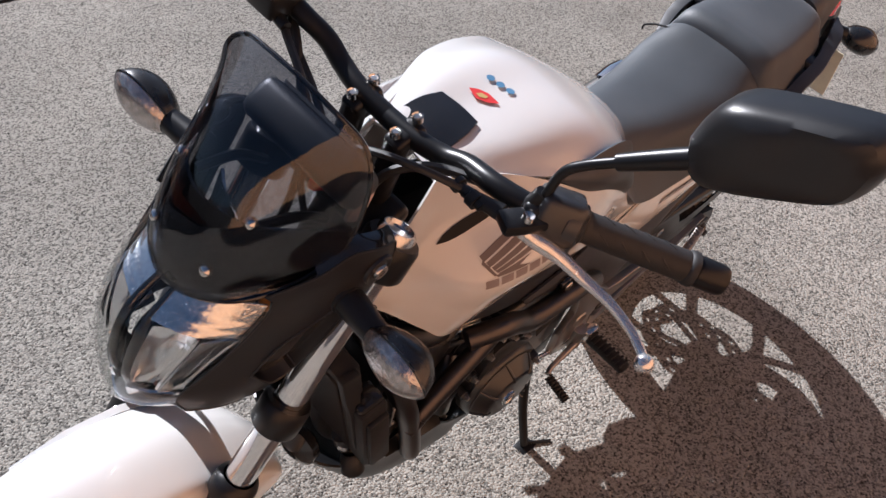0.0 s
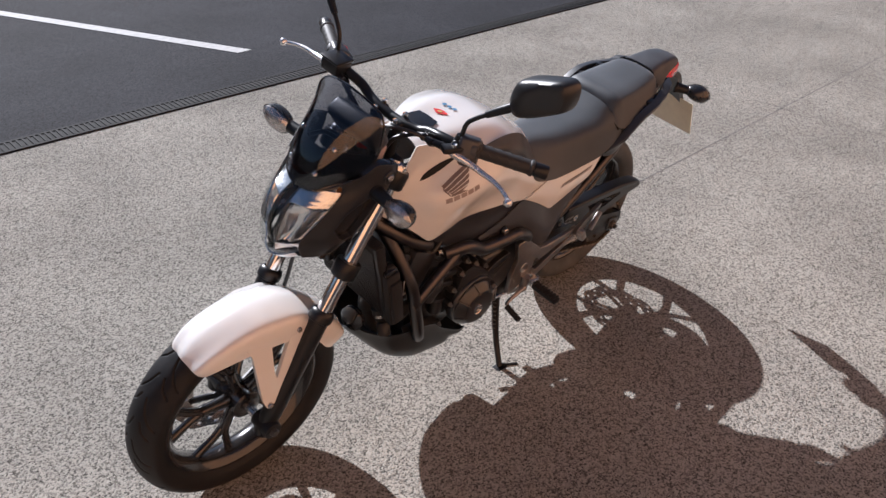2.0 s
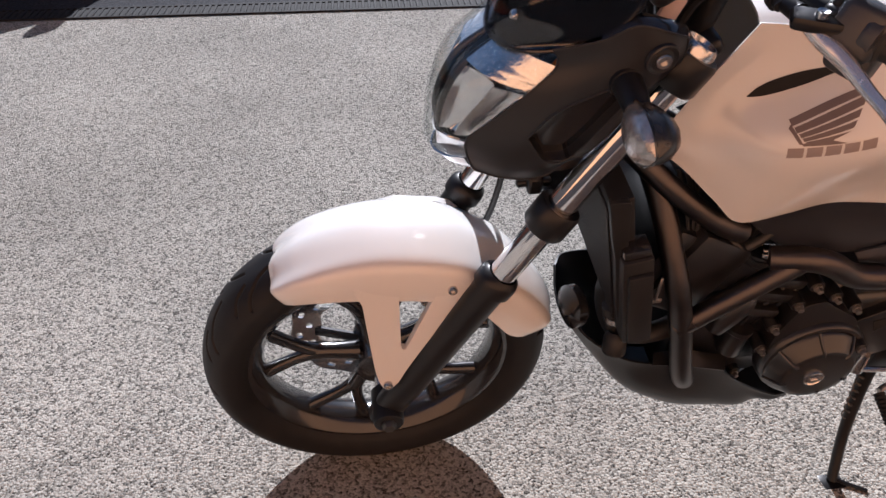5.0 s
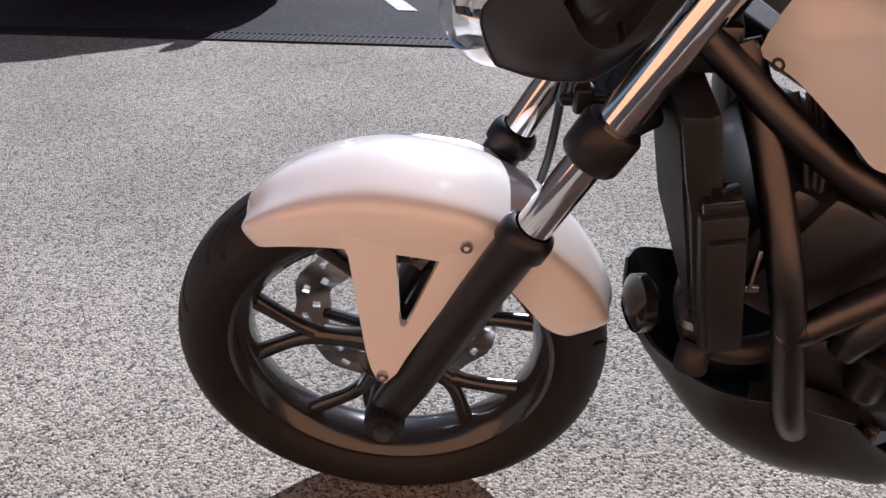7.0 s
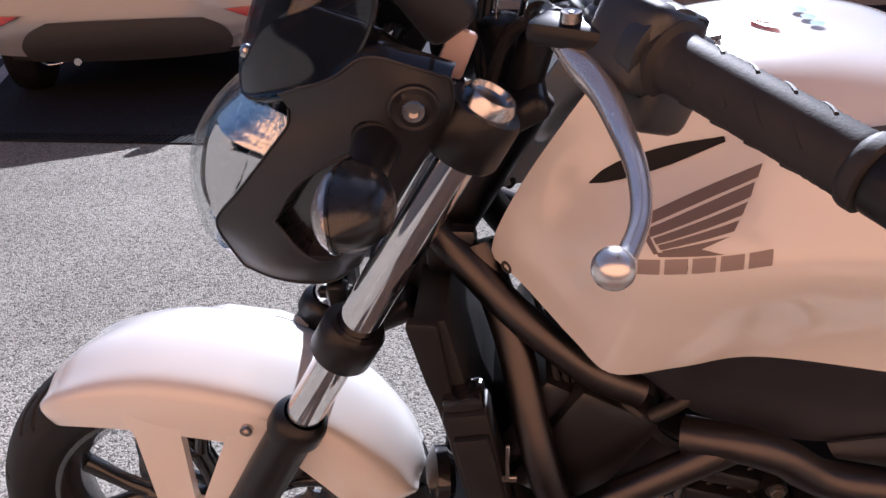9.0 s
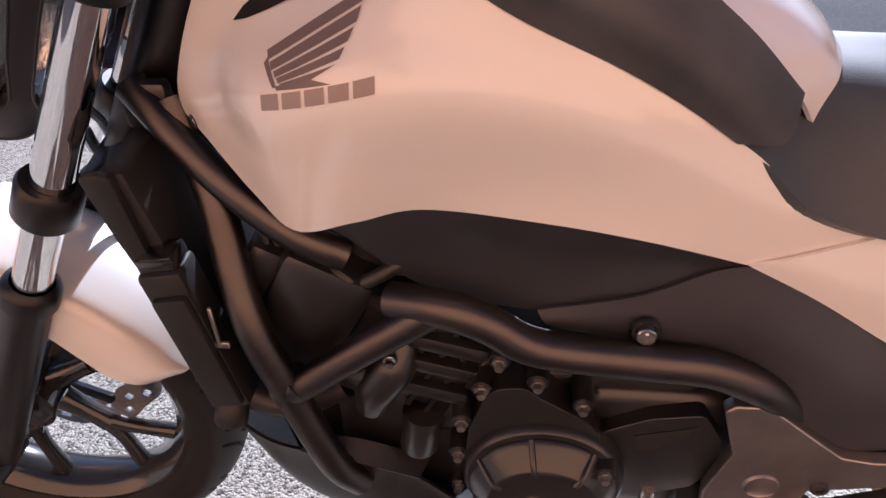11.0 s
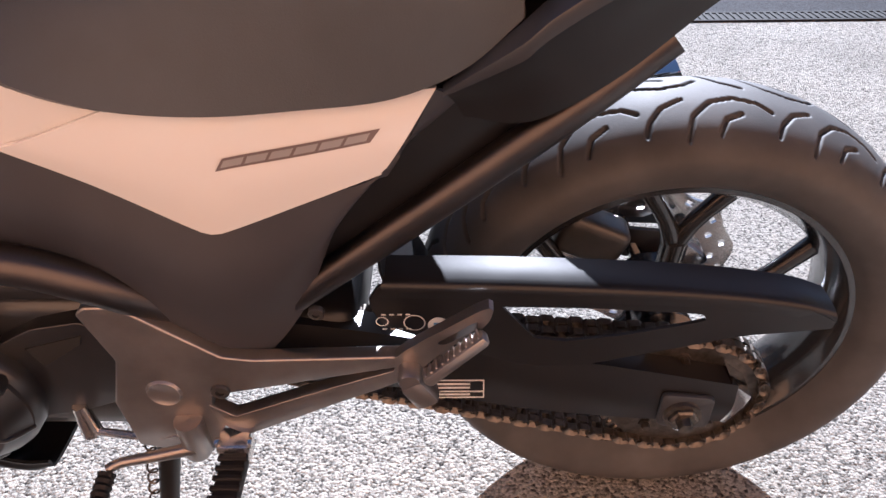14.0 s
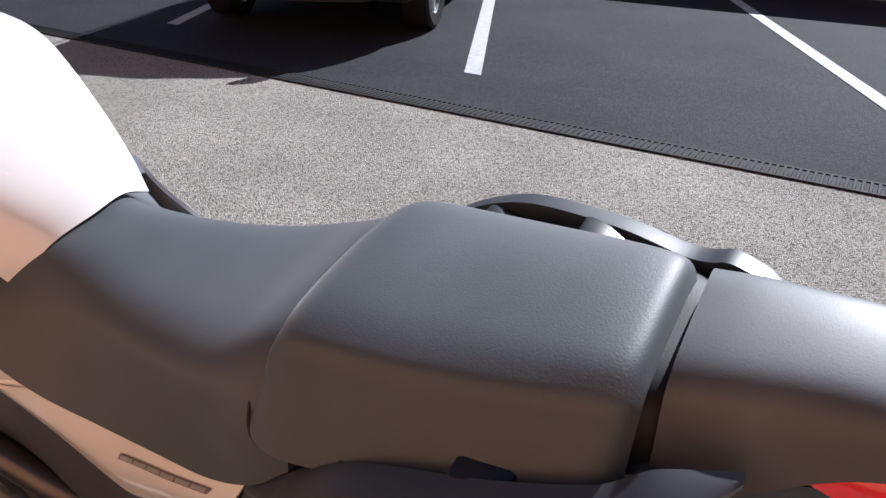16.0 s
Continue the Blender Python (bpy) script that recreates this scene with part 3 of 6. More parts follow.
def tyre(centre, R, half, bead, grooves, pitches, nu=1600, nv=140):
    """A treaded tyre: rounded crown, side walls, and grooves cut into it."""
    h = R - bead
    prof = [(bead, -half * 0.62), (bead + 0.20 * h, -half * 0.86), (bead + 0.50 * h, -half * 1.0), (bead + 0.70 * h, -half * 0.93), (bead + 0.88 * h, -half * 0.66), (bead + 0.975 * h, -half * 0.32), (R, 0)]
    prof = prof + [(r, -y) for r, y in prof[-2::-1]]
    c = curve_through([(r, y, 0) for r, y in prof], nv)
    th = np.linspace(0, 2 * math.pi, nu, endpoint=False)
    pitch = 2 * math.pi * R / pitches
    u = (th * R)[:, None] + 0 * c[None, :, 0]
    w = np.abs(c[None, :, 1]) + 0 * u
    side = c[None, :, 1] > 0
    uu = np.mod(u + np.where(side, pitch / 2, 0), pitch)
    d = dist_to_lines(uu, w, [[(a * pitch, b * half) for a, b in g] for g in grooves], pitch)
    depth = 0.0045 * np.clip(1.5 - d / 0.0020, 0, 1) * (c[None, :, 0] > bead + 0.55 * h)
    rad = c[None, :, 0] - depth
    x, z = centre[0] + rad * np.cos(th)[:, None], centre[2] + rad * np.sin(th)[:, None]
    y = c[None, :, 1] * (1 - depth / half * 0.5) + centre[1]
    verts = np.stack([x, y, z], 2).reshape(-1, 3).tolist()
    i, j = np.meshgrid(np.arange(nu), np.arange(nv - 1), indexing="ij")
    k = (i + 1) % nu
    faces = np.stack([i * nv + j, i * nv + j + 1, k * nv + j + 1, k * nv + j], 2).reshape(-1, 4).tolist()
    return verts, faces


def rim_piece(c, r, half):
    p = [(r - 0.006, -half), (r + 0.004, -half), (r + 0.006, -half + 0.004), (r - 0.002, -half + 0.006), (r - 0.012, -half * 0.55), (r - 0.014, 0), (r - 0.012, half * 0.55), (r - 0.002, half - 0.006), (r + 0.006, half - 0.004), (r + 0.004, half), (r - 0.006, half),
         (r - 0.022, half * 0.6), (r - 0.027, 0), (r - 0.022, -half * 0.6)]
    return lathe(p, 72, c, (0, 1, 0), True)


def spoke_piece(c, r, turn, hub):
    """One Y-shaped cast spoke."""
    out = []
    def at(rad, a, y=0.0):
        return (c[0] + rad * math.cos(a), c[1] + y, c[2] + rad * math.sin(a))
    fork = r * 0.52
    out.append(tube([at(hub, turn), at((hub + fork) / 2, turn), at(fork, turn)], [0.019, 0.015, 0.016], 10, 6))
    for s in (-1, 1):
        out.append(tube([at(fork - 0.012, turn), at(fork + 0.03, turn + s * 0.12), at(r - 0.012, turn + s * 0.27)], [0.013, 0.011, 0.013], 10, 8))
    return join(*out)


def disc_piece(c, y, r0, r1, n=60):
    """A wave-edged brake disc with rows of holes."""
    verts, faces = [], []
    radii = [r0, r0 + (r1 - r0) * 0.25, r0 + (r1 - r0) * 0.45, r0 + (r1 - r0) * 0.62, r0 + (r1 - r0) * 0.8, r1]
    m = len(radii)
    for yy in (y - 0.0025, y + 0.0025):
        for i in range(n):
            a = 2 * math.pi * i / n
            wob = 0.004 * math.sin(10 * a)
            verts += [(c[0] + (q + (wob if k in (0, m - 1) else 0)) * math.cos(a), yy, c[2] + (q + (wob if k in (0, m - 1) else 0)) * math.sin(a)) for k, q in enumerate(radii)]
    for i in range(n):
        k = (i + 1) % n
        for j in range(m - 1):
            if (j == 1 and i % 4 == 0) or (j == 3 and i % 4 == 2):
                for s, t in ((i * m + j, i * m + j + 1), (k * m + j + 1, k * m + j), (k * m + j, i * m + j), (i * m + j + 1, k * m + j + 1)):
                    faces.append([s, t, t + n * m, s + n * m])
                continue
            q = [i * m + j, k * m + j, k * m + j + 1, i * m + j + 1]
            faces += [q, [v + n * m for v in q[::-1]]]
        for j in (0, m - 1):
            faces.append([i * m + j, k * m + j, k * m + j + n * m, i * m + j + n * m])
    return verts, faces


def wheel(name, c, R, half, bead, grooves, pitches, turn0, disc_r, label, rubber):
    w = part(name, rim_piece(c, bead, half * 0.66), RIM, bike, label)
    part("tyre", tyre(c, R, half, bead - 0.002, grooves, pitches), rubber, w, "black treaded rubber tyre", 60)
    for i in range(5):
        part("spoke", spoke_piece(c, bead - 0.012, turn0 + i * 2 * math.pi / 5, 0.035), RIM, w)
    part("hub", lathe([(0, -half * 0.85), (0.03, -half * 0.85), (0.042, -half * 0.7), (0.034, -half * 0.3), (0.034, half * 0.3), (0.042, half * 0.7), (0.03, half * 0.85), (0, half * 0.85)], 28, c), RIM, w)
    part("brake_disc", disc_piece(c, half * 0.9 + 0.02, disc_r * 0.66, disc_r), STEEL, w, "drilled steel brake disc")
    for a in [k * math.pi / 3 for k in range(6)]:
        part("disc_arm", tube([(c[0] + 0.035 * math.cos(a), half * 0.8, c[2] + 0.035 * math.sin(a)), (c[0] + disc_r * 0.7 * math.cos(a), half * 0.9 + 0.02, c[2] + disc_r * 0.7 * math.sin(a))], 0.009, 8), RIM, w)
    return w


rear_grooves = [[(0.00, 0.34), (0.10, 0.20), (0.28, 0.14), (0.46, 0.24), (0.60, 0.48), (0.66, 0.80)], [(0.24, 0.44), (0.36, 0.54), (0.42, 0.74)], [(0.66, 0.16), (0.82, 0.30), (0.92, 0.52), (0.96, 0.70)]]
front_grooves = [[(0.0, 0.10), (0.25, 0.30), (0.45, 0.62), (0.55, 0.88)], [(0.5, 0.28), (0.68, 0.46), (0.80, 0.78)]]
fw = wheel("front_wheel", FW, 0.304, 0.061, 0.228, front_grooves, 15, 0.5, 0.155, "black cast front wheel", RUBBER)
rw = wheel("rear_wheel", (RW[0] + 0.004, 0.0, RW[2]), 0.314, 0.082, 0.228, rear_grooves, 14, 0.25, 0.12, "black cast rear wheel", RUBBER_DUSTY)
rw.location = (0, 0.080, -0.013)
fw.matrix_basis = Matrix.Translation(FW) @ Matrix.Rotation(radians(2.0), 4, Vector((0.475, 0, 0.880))) @ Matrix.Translation(-Vector(FW))
part("axle", tube([(RW[0] - 0.008, -0.205, RW[2] + 0.018), (RW[0], 0.12, RW[2])], 0.012), STEEL, rw)
part("axle", tube([(FW[0], -0.10, FW[2]), (FW[0], 0.10, FW[2])], 0.013), STEEL, fw)

# ---- fork, fender ----
FD = Vector((0.367, 0, 0.667)).normalized()
F0 = Vector((0.031, 0, 0.304))


def on_fork(z, y):
    return tuple(F0 + FD * ((z - F0.z) / FD.z) + Vector((0, y, 0)))


def along(y, prof, n=28):
    """A turned piece on a fork leg: (radius, height z along the leg)."""
    a = Vector(on_fork(0.0, y))
    return lathe([(r, (z / FD.z)) for r, z in prof], n, tuple(a), tuple(FD))


for s, side in ((-1, "left"), (1, "right")):
    y = -0.105
    leg = part("fork_leg", fork_side(join(along(y, [(0, 0.270), (0.019, 0.270), (0.025, 0.285), (0.0275, 0.36), (0.0262, 0.575), (0.0262, 0.586), (0.0315, 0.589), (0.0315, 0.603), (0.029, 0.610), (0.0225, 0.614)]),
                                lathe([(0, -0.035), (0.024, -0.035), (0.026, -0.03), (0.026, 0.03), (0, 0.035)], 24, (0.028, y, 0.300))), s), BLACK_SATIN, bike, "satin black fork slider")
    part("stanchion", fork_side(along(y, [(0.0205, 0.60), (0.0205, 0.955)]), s), CHROME, leg, "chromed fork tube")
    part("axle_nut", fork_side(lathe([(0, -0.012), (0.010, -0.012), (0.013, -0.006), (0.013, 0.006)], 6, (0.028, y - 0.034, 0.300), (0, 1, 0)), s), DARK_ALLOY, leg)
    part("fork_cap", fork_side(along(y, [(0.0235, 0.955), (0.0235, 0.972), (0.020, 0.977), (0.018, 0.977), (0.016, 0.973), (0.0, 0.973)]), s), POLISH, leg, "polished fork cap")
    part("lower_clamp_ring", fork_side(along(y, [(0.021, 0.700), (0.029, 0.700), (0.032, 0.704), (0.032, 0.736), (0.029, 0.740), (0.021, 0.740)]), s), BLACK_SATIN, bike)
    part("top_clamp_ring", fork_side(along(y, [(0.021, 0.925), (0.031, 0.925), (0.034, 0.929), (0.034, 0.961), (0.031, 0.966), (0.021, 0.966)]), s), BLACK_SATIN, bike)
for z, h in ((0.720, 0.030), (0.945, 0.026)):
    c = Vector(on_fork(z, 0)) + Vector((0.03, 0, 0))
    part("fork_bridge", block((0.062, 0.165, h), 0.010, 3, HEAD @ Matrix.Translation(c) @ Matrix.Rotation(radians(-28.8), 4, 'Y')), BLACK_SATIN, bike)
part("steering_head", tube([(0.29, 0, 0.69), (0.425, 0, 0.94)], 0.034, 20), FRAME, bike)


def arc(angle, r, y):
    return (0.025 + r * math.cos(angle), y - 0.010, 0.302 + r * math.sin(angle))


rows = []
for k, (deg, cr, hw, dr) in enumerate([(121.5, 0.312, 0.054, 0.026), (119, 0.319, 0.066, 0.038), (111, 0.329, 0.077, 0.054), (100, 0.336, 0.083, 0.070), (88, 0.341, 0.087, 0.080), (72, 0.342, 0.088, 0.078), (58, 0.340, 0.086, 0.074), (46, 0.335, 0.084, 0.080), (36, 0.330, 0.080, 0.080), (29, 0.325, 0.072, 0.06), (25, 0.320, 0.050, 0.03)]):
    a = radians(deg)
    rows.append([arc(a, cr - dr, -hw), arc(a, cr - dr * 0.55, -hw * 1.0), arc(a, cr - dr * 0.22, -hw * 0.90), arc(a, cr - 0.006, -hw * 0.55), arc(a, cr, 0),
                 arc(a, cr - 0.009, hw * 0.5), arc(a, cr - dr * 0.30, hw * 0.86), arc(a, cr - dr * 0.55, hw * 1.0), arc(a, cr - dr, hw)])
fender = part("front_fender", skin(rows, 40, 60, -0.003), WHITE, bike, "glossy white front fender", 60)


def stay_y(x, z):
    return -0.094 - (0.60 - z) * 0.13


stay = holed([(-0.016, 0.590), (-0.002, 0.56), (0.003, 0.504), (0.011, 0.42), (0.018, 0.385), (0.029, 0.372), (0.043, 0.382), (0.062, 0.42), (0.112, 0.505), (0.162, 0.585), (0.128, 0.602), (0.06, 0.612)],
             [(0.052, 0.570), (0.060, 0.577), (0.104, 0.578), (0.108, 0.572), (0.060, 0.462), (0.053, 0.464)], stay_y, 0.012, 90)
bolt = bolt_piece(0.0075, 0.006)
for s in (-1, 1):
    st = part("fender_stay", stay if s < 0 else moved(flipped(stay), Matrix.Translation((0, -0.012, 0))), WHITE, fender, "white V-shaped fender stay", 50)
    for x, z in ((0.030, 0.388), (0.131, 0.579)):
        b = moved(bolt, Matrix.Translation((x, stay_y(x, z) - 0.001, z)))
        part("bolt", b if s < 0 else moved(flipped(b), Matrix.Translation((0, -0.012, 0))), STEEL, bike)
# front brake caliper on the right leg, and its hose
part("brake_caliper", block((0.10, 0.045, 0.06), 0.014, 3, Matrix.Translation((0.155, 0.092, 0.37)) @ Matrix.Rotation(radians(-60), 4, 'Y')), POLISH, bike, "silver front brake caliper")
part("brake_hose", tube([(0.17, 0.10, 0.40), (0.22, 0.09, 0.55), (0.235, 0.06, 0.70), (0.25, 0.02, 0.78), (0.36, 0.03, 0.95), (0.42, 0.12, 1.06), (0.455, 0.20, 1.075)], 0.0055, 8), HOSE, bike)
part("hose_bracket", join(block((0.05, 0.012, 0.012), 0.003, 1, Matrix.Translation((0.245, -0.05, 0.735))), tube([(0.245, -0.062, 0.74), (0.243, 0.0, 0.74), (0.24, 0.02, 0.70)], 0.007, 8), block((0.02, 0.02, 0.03), 0.004, 1, Matrix.Translation((0.243, -0.06, 0.742)))), BLACK_SATIN, bike)

# ---- head lamp, cowl, screen ----
half_rows = [[(0.228, 0.093, 0.961), (0.190, 0.055, 0.962), (0.170, 0.0, 0.956)], [(0.197, 0.089, 0.922), (0.140, 0.055, 0.922), (0.122, 0.0, 0.916)], [(0.163, 0.080, 0.880), (0.117, 0.048, 0.876), (0.102, 0.0, 0.870)],
             [(0.139, 0.070, 0.843), (0.109, 0.040, 0.835), (0.097, 0.0, 0.830)], [(0.142, 0.060, 0.806), (0.112, 0.034, 0.796), (0.099, 0.0, 0.791)], [(0.153, 0.046, 0.779), (0.138, 0.025, 0.767), (0.130, 0.0, 0.763)]]


def side_of_lamp(piece, s):
    """A left-hand piece, or its mirror image, set on the turned head of the bike."""
    return moved(piece if s < 0 else flipped(piece), HEAD)


def on_head(piece):
    return moved(piece, HEAD)


def both_sides(rows):
    """Rows given from the right edge to the middle, made whole."""
    return [[(x, -y, z) for x, y, z in r] + [(x, y, z) for x, y, z in r[-2::-1]] for r in rows]


def pushed(rows, dx, dz=0.0, squeeze=1.0):
    return [[(x + dx, y * squeeze, z + dz) for x, y, z in r] for r in rows]


MIRROR = mat("lamp_reflector", (0.92, 0.92, 0.93), 0.14, 1.0, var=0.04, scale=60, bump=0.12, bscale=70, dist=0.002)
REEDED = mat("reeded_reflector", (0.92, 0.92, 0.93), 0.24, 1.0, var=0.12, scale=260, bump=0.35, bscale=200, dist=0.002)


def reflector(r0, r1, y0, y1, back, deep, n=14):
    """A hollow piece of one reflector between two heights of the lens, r0 to r1, and two shares of its width."""
    lens = surface([[(x, -y, z) for x, y, z in r] for r in half_rows], 40, 40)
    g = np.zeros((n + 1, n + 1, 3))
    for j in range(n + 1):
        row = lens[int(round((r0 + (r1 - r0) * j / n) * 39))]
        for i in range(n + 1):
            q = 1 - (y0 + (y1 - y0) * i / n)
            p = row[int(round(q * 39))]
            bulge = 4 * (i / n) * (1 - i / n) * (0.4 + 2.4 * (j / n) * (1 - j / n))
            g[j, n - i] = (p[0] + back + deep * bulge, p[1] * 0.96, p[2] - 0.002)
    return skin(None, thick=-0.003, grid=g)


lamp = part("head_lamp", on_head(skin([[(x + 0.10 - 0.5 * max(0, x - 0.17), y * 0.92, z) for x, y, z in r] for r in both_sides(half_rows)], 40, 20, 0.004)), REEDED, bike, "head lamp with twin reflectors under a clear lens", 50)
for s in (-1, 1):
    part("reeded_top", side_of_lamp(reflector(0.02, 0.24, 0.14, 0.96, 0.012, 0.004), s), REEDED, lamp, "reeded upper reflector")
    part("main_reflector", side_of_lamp(reflector(0.26, 0.70, 0.18, 0.62, 0.014, 0.030), s), MIRROR, lamp, "bright main reflector")
    part("outer_reflector", side_of_lamp(reflector(0.26, 0.66, 0.64, 0.97, 0.010, 0.012), s), REEDED, lamp, "reeded outer reflector")
    part("lower_reflector", side_of_lamp(reflector(0.72, 0.97, 0.18, 0.94, 0.012, 0.014), s), MIRROR, lamp)
    part("divider", side_of_lamp(tube([(0.186, -0.012, 0.955), (0.140, -0.014, 0.915), (0.118, -0.014, 0.866), (0.114, -0.012, 0.828), (0.128, -0.010, 0.792), (0.146, -0.008, 0.772)], [0.004, 0.006, 0.006, 0.005, 0.004], 10), s), BLACK_GLOSS, lamp, "black reflector divider")
    # a small amber solid imitates warm brick reflected in the reflector's upper corner
    part("amber_reflection", side_of_lamp(lathe([(0, -0.010), (0.005, -0.009), (0.008, 0.0), (0.008, 0.01)], 14, (0.236, -0.078, 0.948), (0.6, 0.6, 0)), s), AMBER, lamp, "amber bead in place of a brick reflection")
part("bulb", on_head(lathe([(0, -0.016), (0.008, -0.012), (0.010, 0.0), (0.010, 0.02)], 14, (0.160, 0.045, 0.862), (1, 0, 0))), STEEL, lamp)
part("lens", on_head(skin(both_sides(half_rows), 40, 26, 0.003)), LENS, lamp, "clear head lamp lens", 60)

cowl_rows = [[(0.222, -0.090, 0.982), (0.268, -0.111, 1.004), (0.300, -0.121, 1.026), (0.335, -0.128, 1.020), (0.361, -0.124, 1.008)],
             [(0.229, -0.094, 0.962), (0.280, -0.119, 0.985), (0.315, -0.131, 0.994), (0.340, -0.134, 0.990), (0.362, -0.126, 0.984)],
             [(0.200, -0.091, 0.924), (0.252, -0.117, 0.940), (0.292, -0.129, 0.950), (0.328, -0.131, 0.953), (0.349, -0.124, 0.958)],
             [(0.166, -0.082, 0.882), (0.218, -0.110, 0.890), (0.260, -0.122, 0.898), (0.294, -0.126, 0.905), (0.322, -0.122, 0.912)],
             [(0.137, -0.071, 0.845), (0.188, -0.101, 0.846), (0.230, -0.115, 0.851), (0.265, -0.120, 0.860), (0.298, -0.118, 0.868)],
             [(0.140, -0.066, 0.812), (0.180, -0.092, 0.810), (0.216, -0.106, 0.815), (0.250, -0.110, 0.825), (0.280, -0.110, 0.835)],
             [(0.151, -0.066, 0.785), (0.180, -0.082, 0.783), (0.210, -0.090, 0.782), (0.241, -0.088, 0.782), (0.268, -0.085, 0.800)]]
recess_line = [(0.202, 0.868), (0.226, 0.834), (0.256, 0.831), (0.284, 0.885), (0.305, 0.925), (0.313, 0.944), (0.297, 0.955), (0.262, 0.936), (0.228, 0.908)]
cowl_shell, cowl_pan, cowl_grid = pierced(cowl_rows, recess_line)
cowl_edge = [tuple(cowl_grid[0, j]) for j in range(0, 90, 6)] + [tuple(cowl_grid[i, 89]) for i in range(0, 90, 6)] + [tuple(cowl_grid[89, j]) for j in range(89, -1, -6)] + [tuple(cowl_grid[i, 0]) for i in range(89, -1, -6)]


def on_cowl(x, z, out=0.0):
    d = (cowl_grid[..., 0] - x) ** 2 + (cowl_grid[..., 2] - z) ** 2
    i, j = np.unravel_index(np.argmin(d), d.shape)
    return (x, float(cowl_grid[i, j, 1]) - out, z)


rim_line = [on_cowl(x, z, 0.0004) for x, z in recess_line]
for s in (-1, 1):
    cw = part("lamp_cowl", side_of_lamp(cowl_shell, s), COWL, bike, "satin black head lamp cowl", 50)
    part("cowl_lip", side_of_lamp(tube(cowl_edge, 0.0013, 8, 150), s), COWL, cw)
    part("top_flange", side_of_lamp(skin([[(x, y + 0.0005, z + 0.0006) for x, y, z in cowl_rows[0][1:]], [(x + 0.003, y + 0.010, z + 0.004) for x, y, z in cowl_rows[0][1:]], [(x + 0.005, y + 0.019, z + 0.004) for x, y, z in cowl_rows[0][1:]]], 30, 8, 0.003), s), BLACK_GLOSS, cw, "gloss black top edge of the cowl", 50)
    part("recess", side_of_lamp(cowl_pan, s), BLACK_GLOSS, cw, "gloss black sunk panel", 50)
    part("recess_rim", side_of_lamp(tube(rim_line + rim_line[:1], 0.0014, 8, 90), s), COWL, cw)
    part("bolt_dish", side_of_lamp(lathe([(0.010, 0.002), (0.016, -0.001), (0.018, -0.0015), (0.0195, -0.0005), (0.020, 0.003)], 28, (0.333, -0.1335, 0.989), (-0.05, 1, 0.05)), s), COWL, cw)
    part("cowl_bolt", side_of_lamp(moved(bolt_piece(0.0095, 0.005), Matrix.Translation((0.333, -0.134, 0.989))), s), STEEL, cw)
chin = skin(both_sides([[(0.153, 0.046, 0.779), (0.138, 0.025, 0.766), (0.130, 0.0, 0.762)], [(0.175, 0.066, 0.780), (0.175, 0.03, 0.764), (0.172, 0, 0.760)], [(0.22, 0.080, 0.780), (0.22, 0.03, 0.768), (0.22, 0, 0.765)], [(0.265, 0.080, 0.798), (0.265, 0.03, 0.79), (0.265, 0, 0.788)]]), 24, 14, -0.004)
part("chin_panel", on_head(chin), BLACK_SATIN, bike)
part("chin_trim", on_head(skin(both_sides([[(0.141, 0.050, 0.796), (0.120, 0.028, 0.783), (0.108, 0.0, 0.779)], [(0.150, 0.052, 0.783), (0.132, 0.028, 0.769), (0.122, 0.0, 0.764)], [(0.166, 0.056, 0.777), (0.150, 0.028, 0.762), (0.142, 0.0, 0.758)]]), 24, 10, -0.003)), POLISH, lamp, "bright trim under the head lamp")

screen_half = [[(0.214, 0.078, 0.972), (0.182, 0.042, 0.958), (0.170, 0.0, 0.952)], [(0.268, 0.101, 0.996), (0.194, 0.050, 0.993), (0.180, 0.0, 0.990)], [(0.302, 0.110, 1.040), (0.224, 0.056, 1.048), (0.205, 0.0, 1.046)],
               [(0.312, 0.110, 1.084), (0.258, 0.056, 1.096), (0.240, 0.0, 1.098)], [(0.316, 0.104, 1.120), (0.288, 0.052, 1.130), (0.275, 0.0, 1.133)], [(0.320, 0.084, 1.140), (0.311, 0.044, 1.156), (0.307, 0.0, 1.163)]]
screen = part("windscreen", on_head(skin(both_sides(screen_half), 36, 30, 0.003)), SMOKE, bike, "smoked clear windscreen", 60)
part("screen_backing", on_head(skin(pushed(both_sides(screen_half[:3]), 0.012, 0.0, 0.95), 30, 14, 0.004)), BLACK_GLOSS, bike, "black panel behind the screen")
edge = [r[0] for r in screen_half]
edge = [(screen_half[0][2][0], 0.0, screen_half[0][2][2]), (screen_half[0][1][0], -screen_half[0][1][1], screen_half[0][1][2])] + [(x, -y, z) for x, y, z in edge] + [(0.311, -0.044, 1.156), (0.307, 0.0, 1.163)]
for s in (-1, 1):
    part("screen_edge", side_of_lamp(tube(edge, 0.0026, 8, 70), s), BLACK_GLOSS, screen, "dark polished screen edge")
    for x, y, z in ((0.190, -0.041, 0.997), (0.229, -0.053, 1.055)):
        part("screen_screw", side_of_lamp(lathe([(0, -0.004), (0.003, -0.004), (0.006, -0.002), (0.0065, 0.002), (0, 0.003)], 12, (x - 0.002, y, z + 0.002), (0.80, 0.1, -0.58)), s), STEEL, screen)
dash = part("instrument_panel", on_head(block((0.050, 0.150, 0.080), 0.014, 3, Matrix.Translation((0.345, 0, 1.050)) @ Matrix.Rotation(radians(-35), 4, 'Y'))), BLACK_MATT, bike, "black instrument housing")
